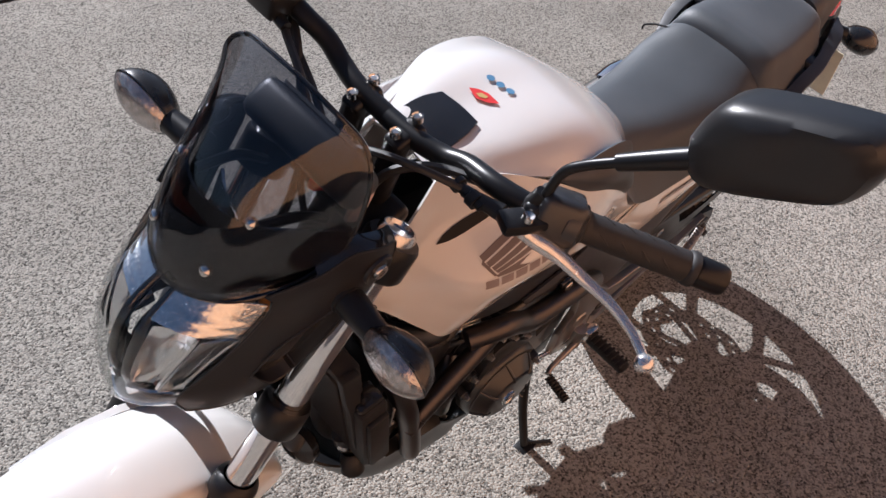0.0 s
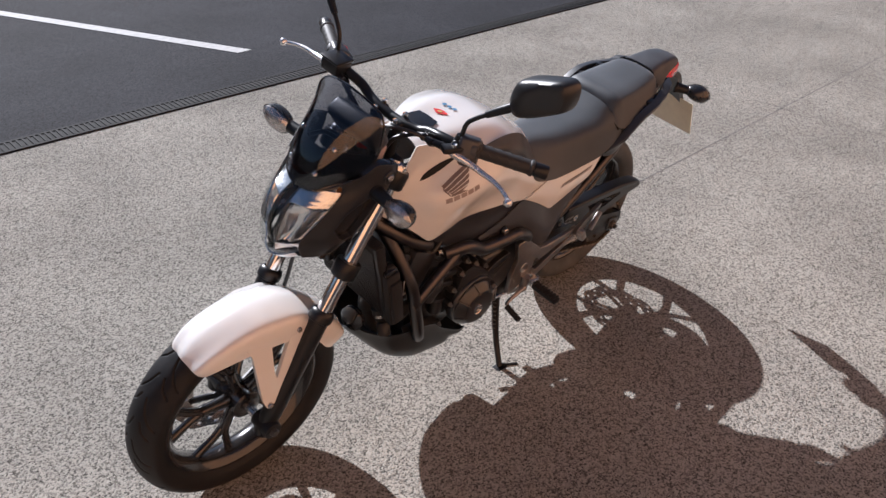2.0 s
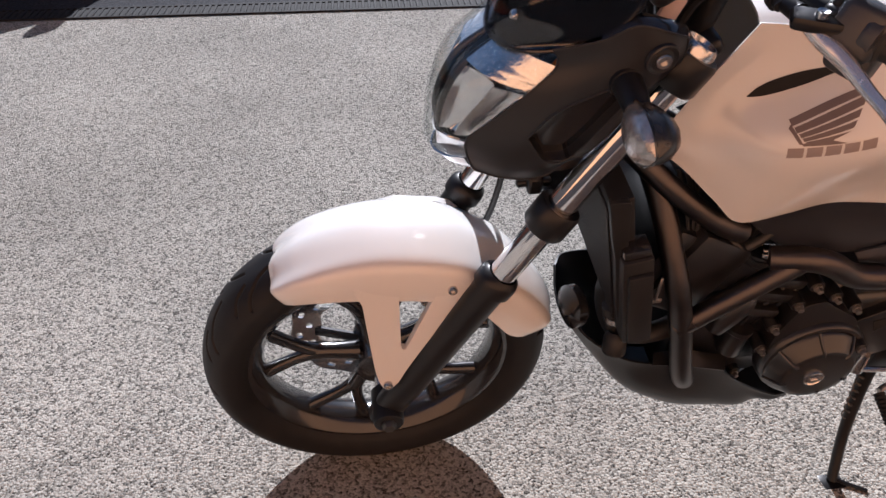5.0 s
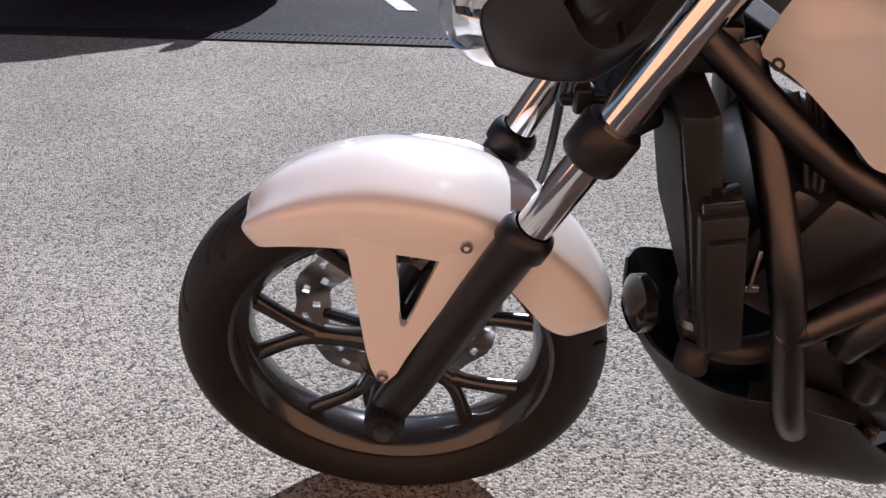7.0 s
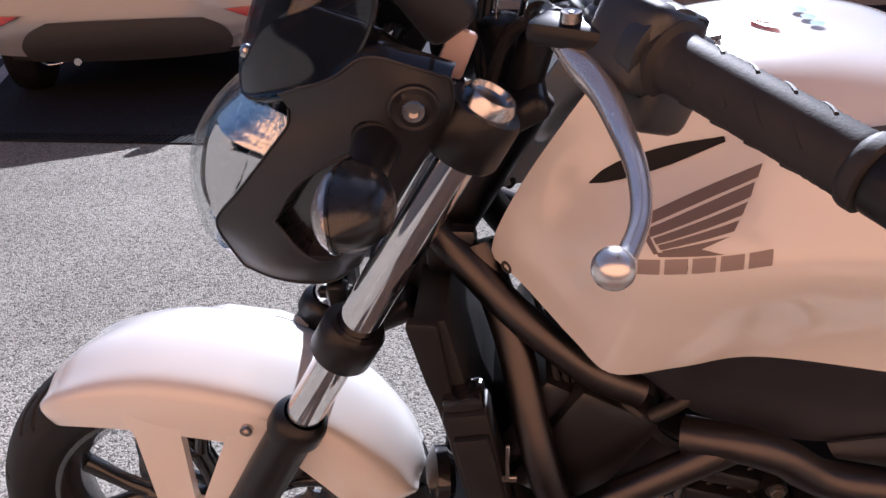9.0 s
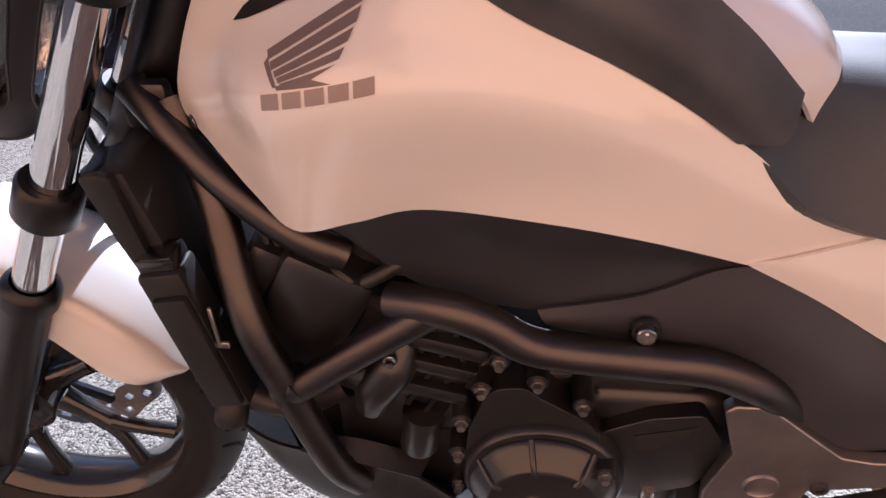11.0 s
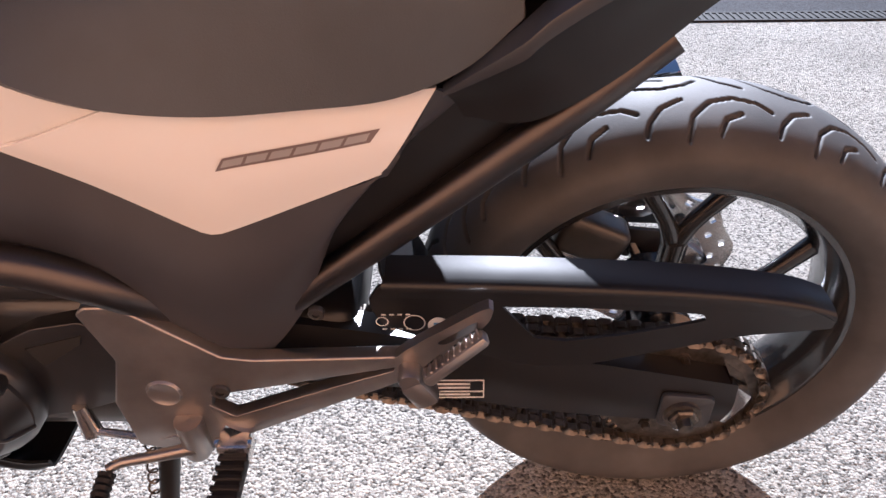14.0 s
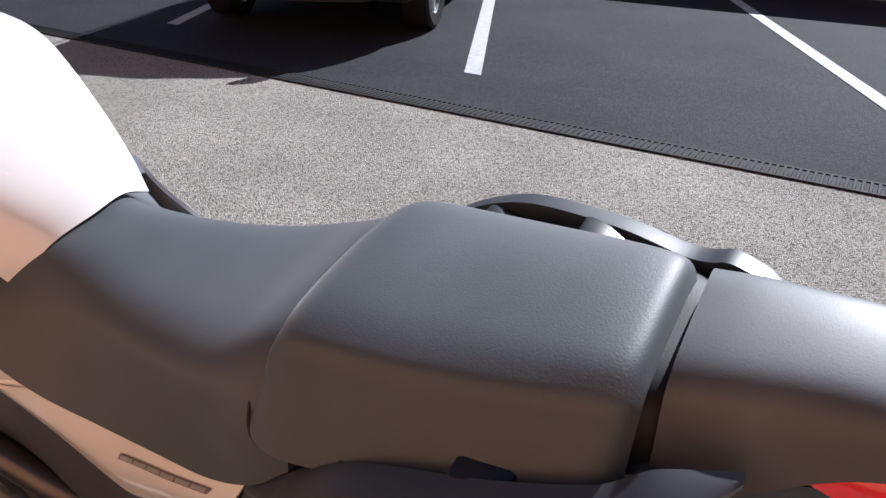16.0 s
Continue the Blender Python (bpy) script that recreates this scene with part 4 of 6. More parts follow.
part("display", on_head(block((0.004, 0.118, 0.056), 0.004, 1, Matrix.Translation((0.366, 0, 1.067)) @ Matrix.Rotation(radians(-35), 4, 'Y'))), DIAL, dash, "dark grey display")
for sy in (-0.05, 0.05):
    part("screen_stay", on_head(tube([(0.235, sy * 0.9, 1.035), (0.29, sy, 1.02), (0.33, sy, 0.99)], 0.006, 8)), BLACK_SATIN, bike)


def indicator(name, base, d, tip, label, place):
    """A stalked turn lamp: base on the bike, d the way its lens faces along x, tip its outer end."""
    b, t = Vector(base), Vector(tip)
    w = (t - b).normalized()
    head = part(name, place(join(tube([tuple(b), tuple(b + w * 0.020), tuple(b.lerp(t, 0.50))], [0.019, 0.0165, 0.0145], 16), lathe([(0.0, 0.0), (0.0205, 0.0), (0.0215, 0.004), (0.0205, 0.009), (0.017, 0.010)], 18, tuple(b), tuple(w)))), BLACK_SATIN, bike, label)
    c0, n, verts = t - w * 0.092, 32, []
    front = Vector((d, 0, 0)) - w * (w.x * d)
    front.normalize()
    up = w.cross(front)
    shape = [(0.0, 0.006), (0.06, 0.016), (0.16, 0.0235), (0.30, 0.029), (0.46, 0.0325), (0.60, 0.0325), (0.74, 0.029), (0.86, 0.0215), (0.95, 0.012), (1.0, 0.002)]
    for q, r in shape:
        for j in range(n):
            a = 2 * math.pi * j / n
            ca, sa = math.cos(a), math.sin(a)
            deep = 0.62 if ca > 0 else 1.12
            verts.append(tuple(c0 + w * (0.092 * q) + front * (r * ca * deep + 0.006) + up * (r * sa * 0.92 - 0.010 * q * q)))
    m = len(shape) - 1
    lens, shell = [], []
    for i in range(m):
        for j in range(n):
            k = (j + 1) % n
            q = [i * n + j, i * n + k, (i + 1) * n + k, (i + 1) * n + j]
            (lens if math.cos(2 * math.pi * (j + 0.5) / n) > 0.12 and i > 0 else shell).append(q)
    part("shell", place((verts, shell)), TURN_SHELL, head)
    part("lens", place((verts, lens)), TURN_LENS, head, "clear turn lamp lens")
    ja, jb = 8, 24
    seam = [verts[i * n + ja - 1] for i in range(1, m + 1)] + [verts[i * n + jb + 1] for i in range(m, 0, -1)]
    part("lens_rim", place(tube(seam + seam[:1], 0.0016, 8, 80)), BLACK_GLOSS, head)


TURN_SHELL = mat("turn_lamp_shell", (0.016, 0.017, 0.019), 0.27, var=0.1, scale=30, spec=0.7)
TURN_LENS = mat("turn_lens", (0.48, 0.46, 0.45), 0.14, 0.8, var=0.35, scale=110, bump=0.6, bscale=260, dist=0.0015)
for s in (-1, 1):
    indicator("front_indicator", (0.302, -0.122, 0.957), -1, (0.288, -0.262, 0.957), "black stalk turn lamp with clear lens", lambda piece, s=s: side_of_lamp(piece, s))

# ---- handlebar and controls ----
BAR = [(0.458, 0.0, 1.035), (0.460, -0.05, 1.036), (0.468, -0.088, 1.038), (0.470, -0.12, 1.050), (0.463, -0.165, 1.062), (0.475, -0.21, 1.062), (0.502, -0.248, 1.058), (0.588, -0.366, 1.040)]
bar_l = tube(BAR, 0.0125, 16, 60)
part("handlebar", join(bar_l, head_side(bar_l, 1)), BLACK_SATIN, bike, "satin black tubular handlebar")
for s in (-1, 1):
    part("bar_clamp", join(block((0.046, 0.030, 0.030), 0.008, 3, Matrix.Translation((0.455, s * 0.038, 1.030)) @ Matrix.Rotation(radians(-20), 4, 'Y')), tube([(0.445, s * 0.038, 1.03), (0.425, s * 0.038, 0.955)], 0.016, 14)), BLACK_SATIN, bike)
    for dx in (-0.014, 0.016):
        part("clamp_bolt", lathe([(0, -0.007), (0.0035, -0.007), (0.0035, -0.003), (0.007, -0.007), (0.0072, 0.0)], 12, (0.452 + dx, s * 0.038, 1.047 + dx * 0.3), (0.2, 0, -1)), STEEL, bike)

GD = (Vector(BAR[-1]) - Vector(BAR[-2])).normalized()
G0 = Vector(BAR[-2])


def grip_set(s):
    def g(k):
        return tuple(G0 + GD * k)
    prof = [(0.0, -0.012), (0.022, -0.012), (0.0225, -0.006), (0.018, -0.003)]
    for i in range(23):
        prof += [(0.0172, i * 0.005), (0.0168, i * 0.005 + 0.0025)]
    prof += [(0.0185, 0.114), (0.0195, 0.117), (0.0195, 0.122), (0.014, 0.124)]
    gp = part("grip", head_side(lathe(prof, 26, g(0.010), tuple(GD)), s), GRIP, bike, "black ribbed rubber grip")
    for k in range(4):
        for a0 in (0.3, 1.8, 3.4, 4.9):
            up = GD.orthogonal().normalized()
            sd = GD.cross(up)
            pts = [tuple(G0 + GD * (0.022 + 0.023 * k + 0.012 * q) + (up * math.cos(a0 + 0.55 * q) + sd * math.sin(a0 + 0.55 * q)) * 0.0164) for q in (0, 0.5, 1)]
            part("grip_rib", head_side(tube(pts, 0.0016, 6, 5), s), GRIP, gp)
    part("bar_weight", head_side(lathe([(0.012, 0.0), (0.0165, 0.001), (0.0172, 0.004), (0.0172, 0.030), (0.0155, 0.034), (0.006, 0.035), (0.005, 0.033), (0, 0.033)], 24, g(0.133), tuple(GD)), s), BLACK_SATIN, bike, "black bar end weight")
    up = Vector((0, 0, 1))
    rot = Vector((0, 1, 0)).rotation_difference(GD).to_matrix().to_4x4()
    sw = part("switch_box", head_side(join(block((0.048, 0.052, 0.052), 0.010, 3, Matrix.Translation(g(-0.022)) @ rot), block((0.046, 0.046, 0.062), 0.010, 3, Matrix.Translation(Vector(g(-0.022)) + Vector((0.012, 0.004, -0.022))) @ rot), lathe([(0, -0.014), (0.026, -0.014), (0.027, -0.010), (0.027, 0.0), (0.023, 0.002), (0, 0.002)], 24, g(-0.002), tuple(GD))), s), BLACK_MATT, bike, "black switch housing")
    part("switch_button", head_side(block((0.014, 0.018, 0.010), 0.003, 2, Matrix.Translation(Vector(g(-0.022)) + Vector((0.026, 0, 0.012))) @ rot), s), RED if s > 0 else BLACK_SATIN, sw)
    part("horn_button", head_side(lathe([(0, -0.006), (0.007, -0.006), (0.008, 0)], 14, tuple(Vector(g(-0.022)) + Vector((0.026, 0, -0.012))), (-1, 0, 0)), s), BLACK_SATIN, sw)
    pv = Vector((0.459, -0.220, 1.062))
    perch = part("lever_perch", head_side(join(block((0.040, 0.030, 0.034), 0.008, 3, Matrix.Translation((0.478, -0.214, 1.061)) @ Matrix.Rotation(radians(20), 4, 'Z')), block((0.052, 0.030, 0.016), 0.006, 2, Matrix.Translation(pv + Vector((-0.008, 0.004, 0))) @ Matrix.Rotation(radians(-25), 4, 'Z')), tube([(0.442, -0.196, 1.060), (0.436, -0.168, 1.058), (0.433, -0.150, 1.057)], [0.010, 0.008, 0.007], 12), tube([(0.468, -0.206, 1.06), (0.474, -0.214, 1.088)], [0.011, 0.009], 12)), s), BLACK_SATIN, bike, "black lever perch")
    part("pivot_screw", head_side(lathe([(0, -0.004), (0.0015, -0.004), (0.0015, -0.002), (0.0062, -0.004), (0.0068, 0.002)], 14, (0.449, -0.221, 1.072), (0, 0, -1)), s), STEEL, perch)
    lv = [(0.446, -0.214, 1.056), (0.454, -0.230, 1.049), (0.467, -0.258, 1.041), (0.475, -0.290, 1.032), (0.479, -0.325, 1.027), (0.477, -0.358, 1.020), (0.466, -0.388, 1.014)]
    part("lever", head_side(join(tube(lv, [0.0085, 0.0092, 0.0078, 0.0065, 0.0057, 0.0052, 0.0050], 14, 40), lathe([(0.0102 * math.sin(a), -0.0102 * math.cos(a)) for a in np.linspace(0, math.pi, 13)], 24, (0.462, -0.390, 1.014), (0.4, -0.8, -0.3))), s), LEVER, bike, "polished alloy lever")
    # mirror
    stem = [(0.474, -0.216, 1.085), (0.478, -0.222, 1.120), (0.484, -0.236, 1.138), (0.492, -0.262, 1.160), (0.500, -0.288, 1.180), (0.512, -0.322, 1.205)]
    mi = part("mirror", head_side(join(tube(stem[:4], 0.0055, 12, 24), tube(stem[3:], [0.0085, 0.010, 0.011], 14)), s), BLACK_SATIN, bike, "black mirror on a bent stem")
    outline = [(-0.301, 1.214), (-0.305, 1.240), (-0.314, 1.260), (-0.330, 1.272), (-0.360, 1.285), (-0.395, 1.298), (-0.420, 1.305), (-0.435, 1.300), (-0.441, 1.282), (-0.439, 1.256), (-0.430, 1.238), (-0.408, 1.222), (-0.370, 1.198), (-0.345, 1.185), (-0.326, 1.179), (-0.310, 1.188)]
    ring = curve_through([(0.0, y, z) for y, z in outline + outline[:1]], 61)[:-1]
    c, n, verts, faces = Vector((0.545, -0.380, 1.250)), 60, [], []
    layers = [(0.985, 0.004), (1.0, 0.0), (1.0, -0.018), (0.975, -0.030), (0.90, -0.040), (0.74, -0.046), (0.45, -0.049), (0.20, -0.050)]
    m = len(layers) - 1
    for k, dep in layers:
        for q in ring:
            verts.append((c.x + dep - 0.06 * (q[1] + 0.38), c.y + (q[1] - c.y) * k + 0.012 * (1 - k), c.z + (q[2] - c.z) * k + 0.006 * (1 - k)))
    for i in range(m):
        for j in range(n):
            k = (j + 1) % n
            faces.append([i * n + j, i * n + k, (i + 1) * n + k, (i + 1) * n + j])
    faces.append([m * n + j for j in range(n)])
    part("mirror_shell", head_side((verts, faces), s), MIRROR_BLACK, mi, "matt black mirror shell", 34)
    glass = [tuple(Vector(v) + Vector((-0.003, 0, 0))) for v in verts[:n]]
    part("mirror_glass", head_side((glass, [list(range(n))[::-1]]), s), CHROME, mi, "mirror glass")


grip_set(-1)
grip_set(1)
part("reservoir", moved(join(block((0.052, 0.060, 0.034), 0.006, 3, Matrix.Translation((0.436, 0.185, 1.085))), block((0.056, 0.064, 0.008), 0.003, 2, Matrix.Translation((0.436, 0.185, 1.104)))), HEAD), BLACK_SATIN, bike, "black brake fluid reservoir")
part("clutch_cable", tube([(0.434, -0.152, 1.058), (0.405, -0.11, 1.068), (0.385, -0.05, 1.055), (0.37, 0.0, 1.02), (0.36, 0.02, 0.97), (0.38, 0.03, 0.88)], 0.0045, 8), HOSE, bike)
part("cable_adjuster", lathe([(0.0, -0.018), (0.006, -0.018), (0.006, -0.010), (0.0095, -0.010), (0.0095, 0.0), (0.006, 0.002), (0.006, 0.016), (0.0095, 0.016), (0.0095, 0.022), (0, 0.024)], 14, (0.432, -0.160, 1.058), (0.03, 1, 0.02)), BLACK_SATIN, bike)
part("wiring", tube([(0.478, -0.20, 1.050), (0.462, -0.14, 1.050), (0.44, -0.08, 1.030), (0.41, -0.05, 1.00), (0.39, -0.04, 0.93)], 0.006, 8), HOSE, bike)
part("throttle_cable", tube([(0.47, 0.21, 1.055), (0.42, 0.15, 1.075), (0.385, 0.06, 1.06), (0.38, 0.02, 0.98), (0.40, 0.02, 0.88)], 0.005, 8), HOSE, bike)
part("throttle_cable", tube([(0.475, 0.21, 1.045), (0.43, 0.14, 1.055), (0.40, 0.05, 1.035), (0.39, 0.0, 0.96), (0.41, 0.01, 0.87)], 0.005, 8), HOSE, bike)
lock = part("ignition_lock", lathe([(0, -0.02), (0.012, -0.02), (0.018, -0.016), (0.019, 0.0), (0.019, 0.04)], 20, (0.405, 0.0, 0.985), (0.25, 0, -1)), BLACK_SATIN, bike)
part("key", join(block((0.003, 0.022, 0.030), 0.001, 1, Matrix.Translation((0.401, 0.0, 1.018))), tube([(0.404, 0, 0.99), (0.401, 0, 1.01)], 0.003, 8)), STEEL, lock, "steel ignition key")
part("key_tag", block((0.034, 0.012, 0.050), 0.004, 2, Matrix.Translation((0.362, -0.022, 1.014)) @ Matrix.Rotation(radians(25), 4, 'Y')), RED, bike, "red key tag")
part("key_fob", block((0.024, 0.009, 0.042), 0.004, 2, Matrix.Translation((0.370, -0.068, 0.996)) @ Matrix.Rotation(radians(22), 4, 'Y')), PINK, bike, "pale key fob on a ring")

# ---- bodywork ----
side_rows = [[(0.398, -0.064, 0.795), (0.430, -0.094, 0.782), (0.475, -0.124, 0.745), (0.512, -0.138, 0.716), (0.570, -0.145, 0.733), (0.630, -0.147, 0.750), (0.730, -0.148, 0.740), (0.820, -0.143, 0.720), (0.914, -0.130, 0.687)],
             [(0.404, -0.070, 0.828), (0.450, -0.112, 0.815), (0.510, -0.156, 0.793), (0.570, -0.166, 0.793), (0.640, -0.163, 0.795), (0.730, -0.156, 0.785), (0.820, -0.146, 0.758), (0.890, -0.137, 0.724), (0.956, -0.129, 0.704)],
             [(0.426, -0.074, 0.880), (0.462, -0.100, 0.873), (0.512, -0.164, 0.862), (0.600, -0.191, 0.872), (0.680, -0.186, 0.864), (0.760, -0.170, 0.838), (0.830, -0.152, 0.800), (0.900, -0.140, 0.755), (0.990, -0.128, 0.718)],
             [(0.455, -0.076, 0.932), (0.490, -0.088, 0.926), (0.535, -0.112, 0.922), (0.610, -0.158, 0.925), (0.690, -0.170, 0.902), (0.765, -0.162, 0.868), (0.845, -0.148, 0.818), (0.920, -0.137, 0.766), (1.006, -0.127, 0.724)],
             [(0.485, -0.072, 0.978), (0.515, -0.082, 0.980), (0.555, -0.098, 0.978), (0.595, -0.120, 0.972), (0.640, -0.143, 0.957), (0.700, -0.154, 0.922), (0.780, -0.150, 0.880), (0.880, -0.139, 0.812), (0.930, -0.133, 0.770), (1.016, -0.126, 0.728)]]
side_grid = surface(side_rows, 70, 40)
shell = skin(None, thick=0.004, grid=side_grid)


def on_side(grid, x, z, out=0.0008):
    """The point of a left-hand shell at x and z, a little proud of it."""
    d = (grid[..., 0] - x) ** 2 + (grid[..., 2] - z) ** 2
    idx = np.argsort(d.ravel())[:9]
    a = np.stack([np.ones(9), grid[..., 0].ravel()[idx] - x, grid[..., 2].ravel()[idx] - z], 1)
    return (x, float(np.linalg.lstsq(a, grid[..., 1].ravel()[idx], rcond=None)[0][0]) - out, z)


def decal(grid, a, b, c, d, n=8, m=2, out=0.0012):
    """A quad a-b-c-d in x and z laid on a shell: a-b is its lower edge."""
    verts, faces = [], []
    for i in range(n + 1):
        for j in range(m + 1):
            u, v = i / n, j / m
            lo = (a[0] + (b[0] - a[0]) * u, a[1] + (b[1] - a[1]) * u)
            hi = (d[0] + (c[0] - d[0]) * u, d[1] + (c[1] - d[1]) * u)
            verts.append(on_side(grid, lo[0] + (hi[0] - lo[0]) * v, lo[1] + (hi[1] - lo[1]) * v, out))
    for i in range(n):
        for j in range(m):
            k = i * (m + 1) + j
            faces.append([k, k + m + 1, k + m + 2, k + 1])
    return verts, faces


# wing emblem of slanting feathers, with a row of plain blocks under it
emblem = []
feathers = (((0.519, 0.889), (0.602, 0.939), (0.599, 0.930), (0.521, 0.8845)), ((0.523, 0.884), (0.597, 0.927), (0.594, 0.918), (0.525, 0.880)), ((0.527, 0.880), (0.592, 0.915), (0.588, 0.907), (0.529, 0.877)),
            ((0.530, 0.877), (0.586, 0.904), (0.582, 0.897), (0.532, 0.8745)), ((0.533, 0.8745), (0.580, 0.894), (0.560, 0.882), (0.535, 0.8725)), ((0.529, 0.8722), (0.560, 0.8822), (0.576, 0.8818), (0.531, 0.8700)))
for q0, q1, q2, q3 in feathers:
    emblem.append(decal(side_grid, q3, q2, q1, q0, 12, 2, 0.0014))
emblem.append(decal(side_grid, (0.5175, 0.882), (0.5275, 0.8705), (0.5305, 0.8722), (0.5205, 0.886), 5, 1, 0.0014))
blocks = []
for i in range(5):
    x = 0.516 + 0.0192 * i
    z = 0.8525 + 0.0054 * i
    blocks.append(decal(side_grid, (x, z), (x + 0.0160, z + 0.0045), (x + 0.0160, z + 0.0160), (x, z + 0.0115), 6, 4, 0.0014))
def welded(piece):
    """The piece with its coinciding points made one."""
    seen, place = {}, []
    for v in piece[0]:
        place.append(seen.setdefault(tuple(round(c, 5) for c in v), len(seen)))
    faces = [list(dict.fromkeys(place[i] for i in f)) for f in piece[1]]
    return list(seen), [f for f in faces if len(f) > 2]


slit_low = curve_through([(0.481, 0.8955, 0), (0.498, 0.9015, 0), (0.539, 0.921, 0), (0.578, 0.9465, 0)], 9)
slit_high = curve_through([(0.481, 0.8965, 0), (0.497, 0.912, 0), (0.534, 0.932, 0), (0.577, 0.950, 0)], 9)
slit = [decal(side_grid, tuple(slit_low[i][:2]), tuple(slit_low[i + 1][:2]), tuple(slit_high[i + 1][:2]), tuple(slit_high[i][:2]), 4, 4, 0.0016) for i in range(8)]
for s in (-1, 1):
    sc = part("side_cover", side_of(shell, s), WHITE, bike, "glossy white tank side cover", 60)
    for piece in emblem:
        part("emblem_feather", side_of(piece, s), DECAL_GREY, sc, "grey feather of a wing emblem")
    for piece in blocks:
        part("name_block", side_of(piece, s), DECAL_MID, sc, "plain grey block")
    part("air_slit", side_of(welded(join(*slit)), s), RUBBER, sc, "black air slit")
    bb = moved(bolt_piece(0.007, 0.003), Matrix.Translation((0.415, -0.078, 0.792)) @ Matrix.Rotation(radians(-40), 4, 'Z'))
    part("cover_bolt", side_of(bb, s), DARK_ALLOY, sc)

lid_half = [[(0.485, 0.071, 0.975), (0.490, 0.045, 0.980), (0.494, 0.0, 0.981)], [(0.545, 0.094, 0.977), (0.545, 0.058, 0.988), (0.545, 0.0, 0.989)], [(0.600, 0.121, 0.970), (0.600, 0.075, 0.992), (0.605, 0.0, 0.994)],
            [(0.660, 0.143, 0.962), (0.665, 0.085, 0.993), (0.668, 0.0, 0.998)], [(0.730, 0.146, 0.957), (0.735, 0.085, 0.984), (0.740, 0.0, 0.989)], [(0.800, 0.138, 0.938), (0.805, 0.080, 0.956), (0.810, 0.0, 0.962)],
            [(0.872, 0.118, 0.884), (0.888, 0.066, 0.906), (0.895, 0.0, 0.912)], [(0.922, 0.100, 0.836), (0.942, 0.056, 0.864), (0.950, 0.0, 0.870)], [(0.946, 0.088, 0.800), (0.968, 0.050, 0.832), (0.976, 0.0, 0.840)]]
lid_rows = [[(x, -y, z) for x, y, z in r] + [(x, y * 1.12, z) for x, y, z in side_of(([(x, -y, z) for x, y, z in r[-2::-1]], []), 1)[0]] for r in lid_half]
lid_grid = surface(lid_rows, 44, 56)
lid = part("tank_lid", skin(None, thick=-0.004, grid=lid_grid), WHITE, bike, "glossy white storage lid", 60)


def on_lid(x, y, out=0.0012):
    d = (lid_grid[..., 0] - x) ** 2 + (lid_grid[..., 1] - y) ** 2
    idx = np.argsort(d.ravel())[:9]
    a = np.stack([np.ones(9), lid_grid[..., 0].ravel()[idx] - x, lid_grid[..., 1].ravel()[idx] - y], 1)
    return (x, y, float(np.linalg.lstsq(a, lid_grid[..., 2].ravel()[idx], rcond=None)[0][0]) + out)


def lid_patch(poly, out=0.0026):
    """A small flat shape laid on the lid, as a fan."""
    c = np.mean(np.array(poly), axis=0)
    verts = [on_lid(*c, out)] + [on_lid(x, y, out) for x, y in poly]
    return verts, [[0, i + 1, (i + 1) % len(poly) + 1] for i in range(len(poly))]


part("wing_badge", lid_patch([(0.622, 0.021), (0.632, 0.012), (0.638, -0.002), (0.636, -0.023), (0.625, -0.013), (0.617, 0.002)]), DECAL_RED, lid, "red and gold badge")
part("badge_centre", lid_patch([(0.623, 0.008), (0.630, 0.004), (0.632, -0.006), (0.627, -0.006), (0.622, 0.001)], 0.0034), DECAL_GOLD, lid)
for i in range(3):
    c = (0.662 + 0.003 * i, 0.004 - 0.016 * (i - 1))
    part("round_sticker", lid_patch([(c[0] + 0.0062 * math.cos(a), c[1] + 0.0062 * math.sin(a)) for a in np.linspace(0, 6.28, 12, endpoint=False)]), DECAL_BLUE, lid, "small blue round sticker")
# black inset with the lock at the front of the lid
part("lid_inset", skin([[(0.515, -0.044, 0.985), (0.515, 0.0, 0.988), (0.515, 0.044, 0.985)], [(0.555, -0.042, 0.995), (0.555, 0.0, 0.996), (0.555, 0.042, 0.995)], [(0.586, -0.034, 0.998), (0.588, 0.0, 0.999), (0.586, 0.034, 0.998)]], 16, 12, -0.004), BLACK_GLOSS, lid, "black inset panel of the lid")
knee = [[(0.640, -0.144, 0.960), (0.70, -0.156, 0.922), (0.78, -0.152, 0.880), (0.83, -0.147, 0.848), (0.872, -0.143, 0.816)], [(0.641, -0.145, 0.962), (0.715, -0.168, 0.948), (0.79, -0.164, 0.914), (0.85, -0.150, 0.868), (0.912, -0.132, 0.812)],
        [(0.642, -0.1445, 0.964), (0.728, -0.144, 0.973), (0.80, -0.136, 0.953), (0.868, -0.120, 0.900), (0.926, -0.101, 0.838)]]
for s in (-1, 1):
    part("knee_panel", side_of(moved(skin(knee, 30, 12, 0.004), Matrix.Translation((0, 0.006, -0.014)) if s > 0 else Matrix.Identity(4)), s), DUSTY, bike, "dark grey satin knee panel", 60)

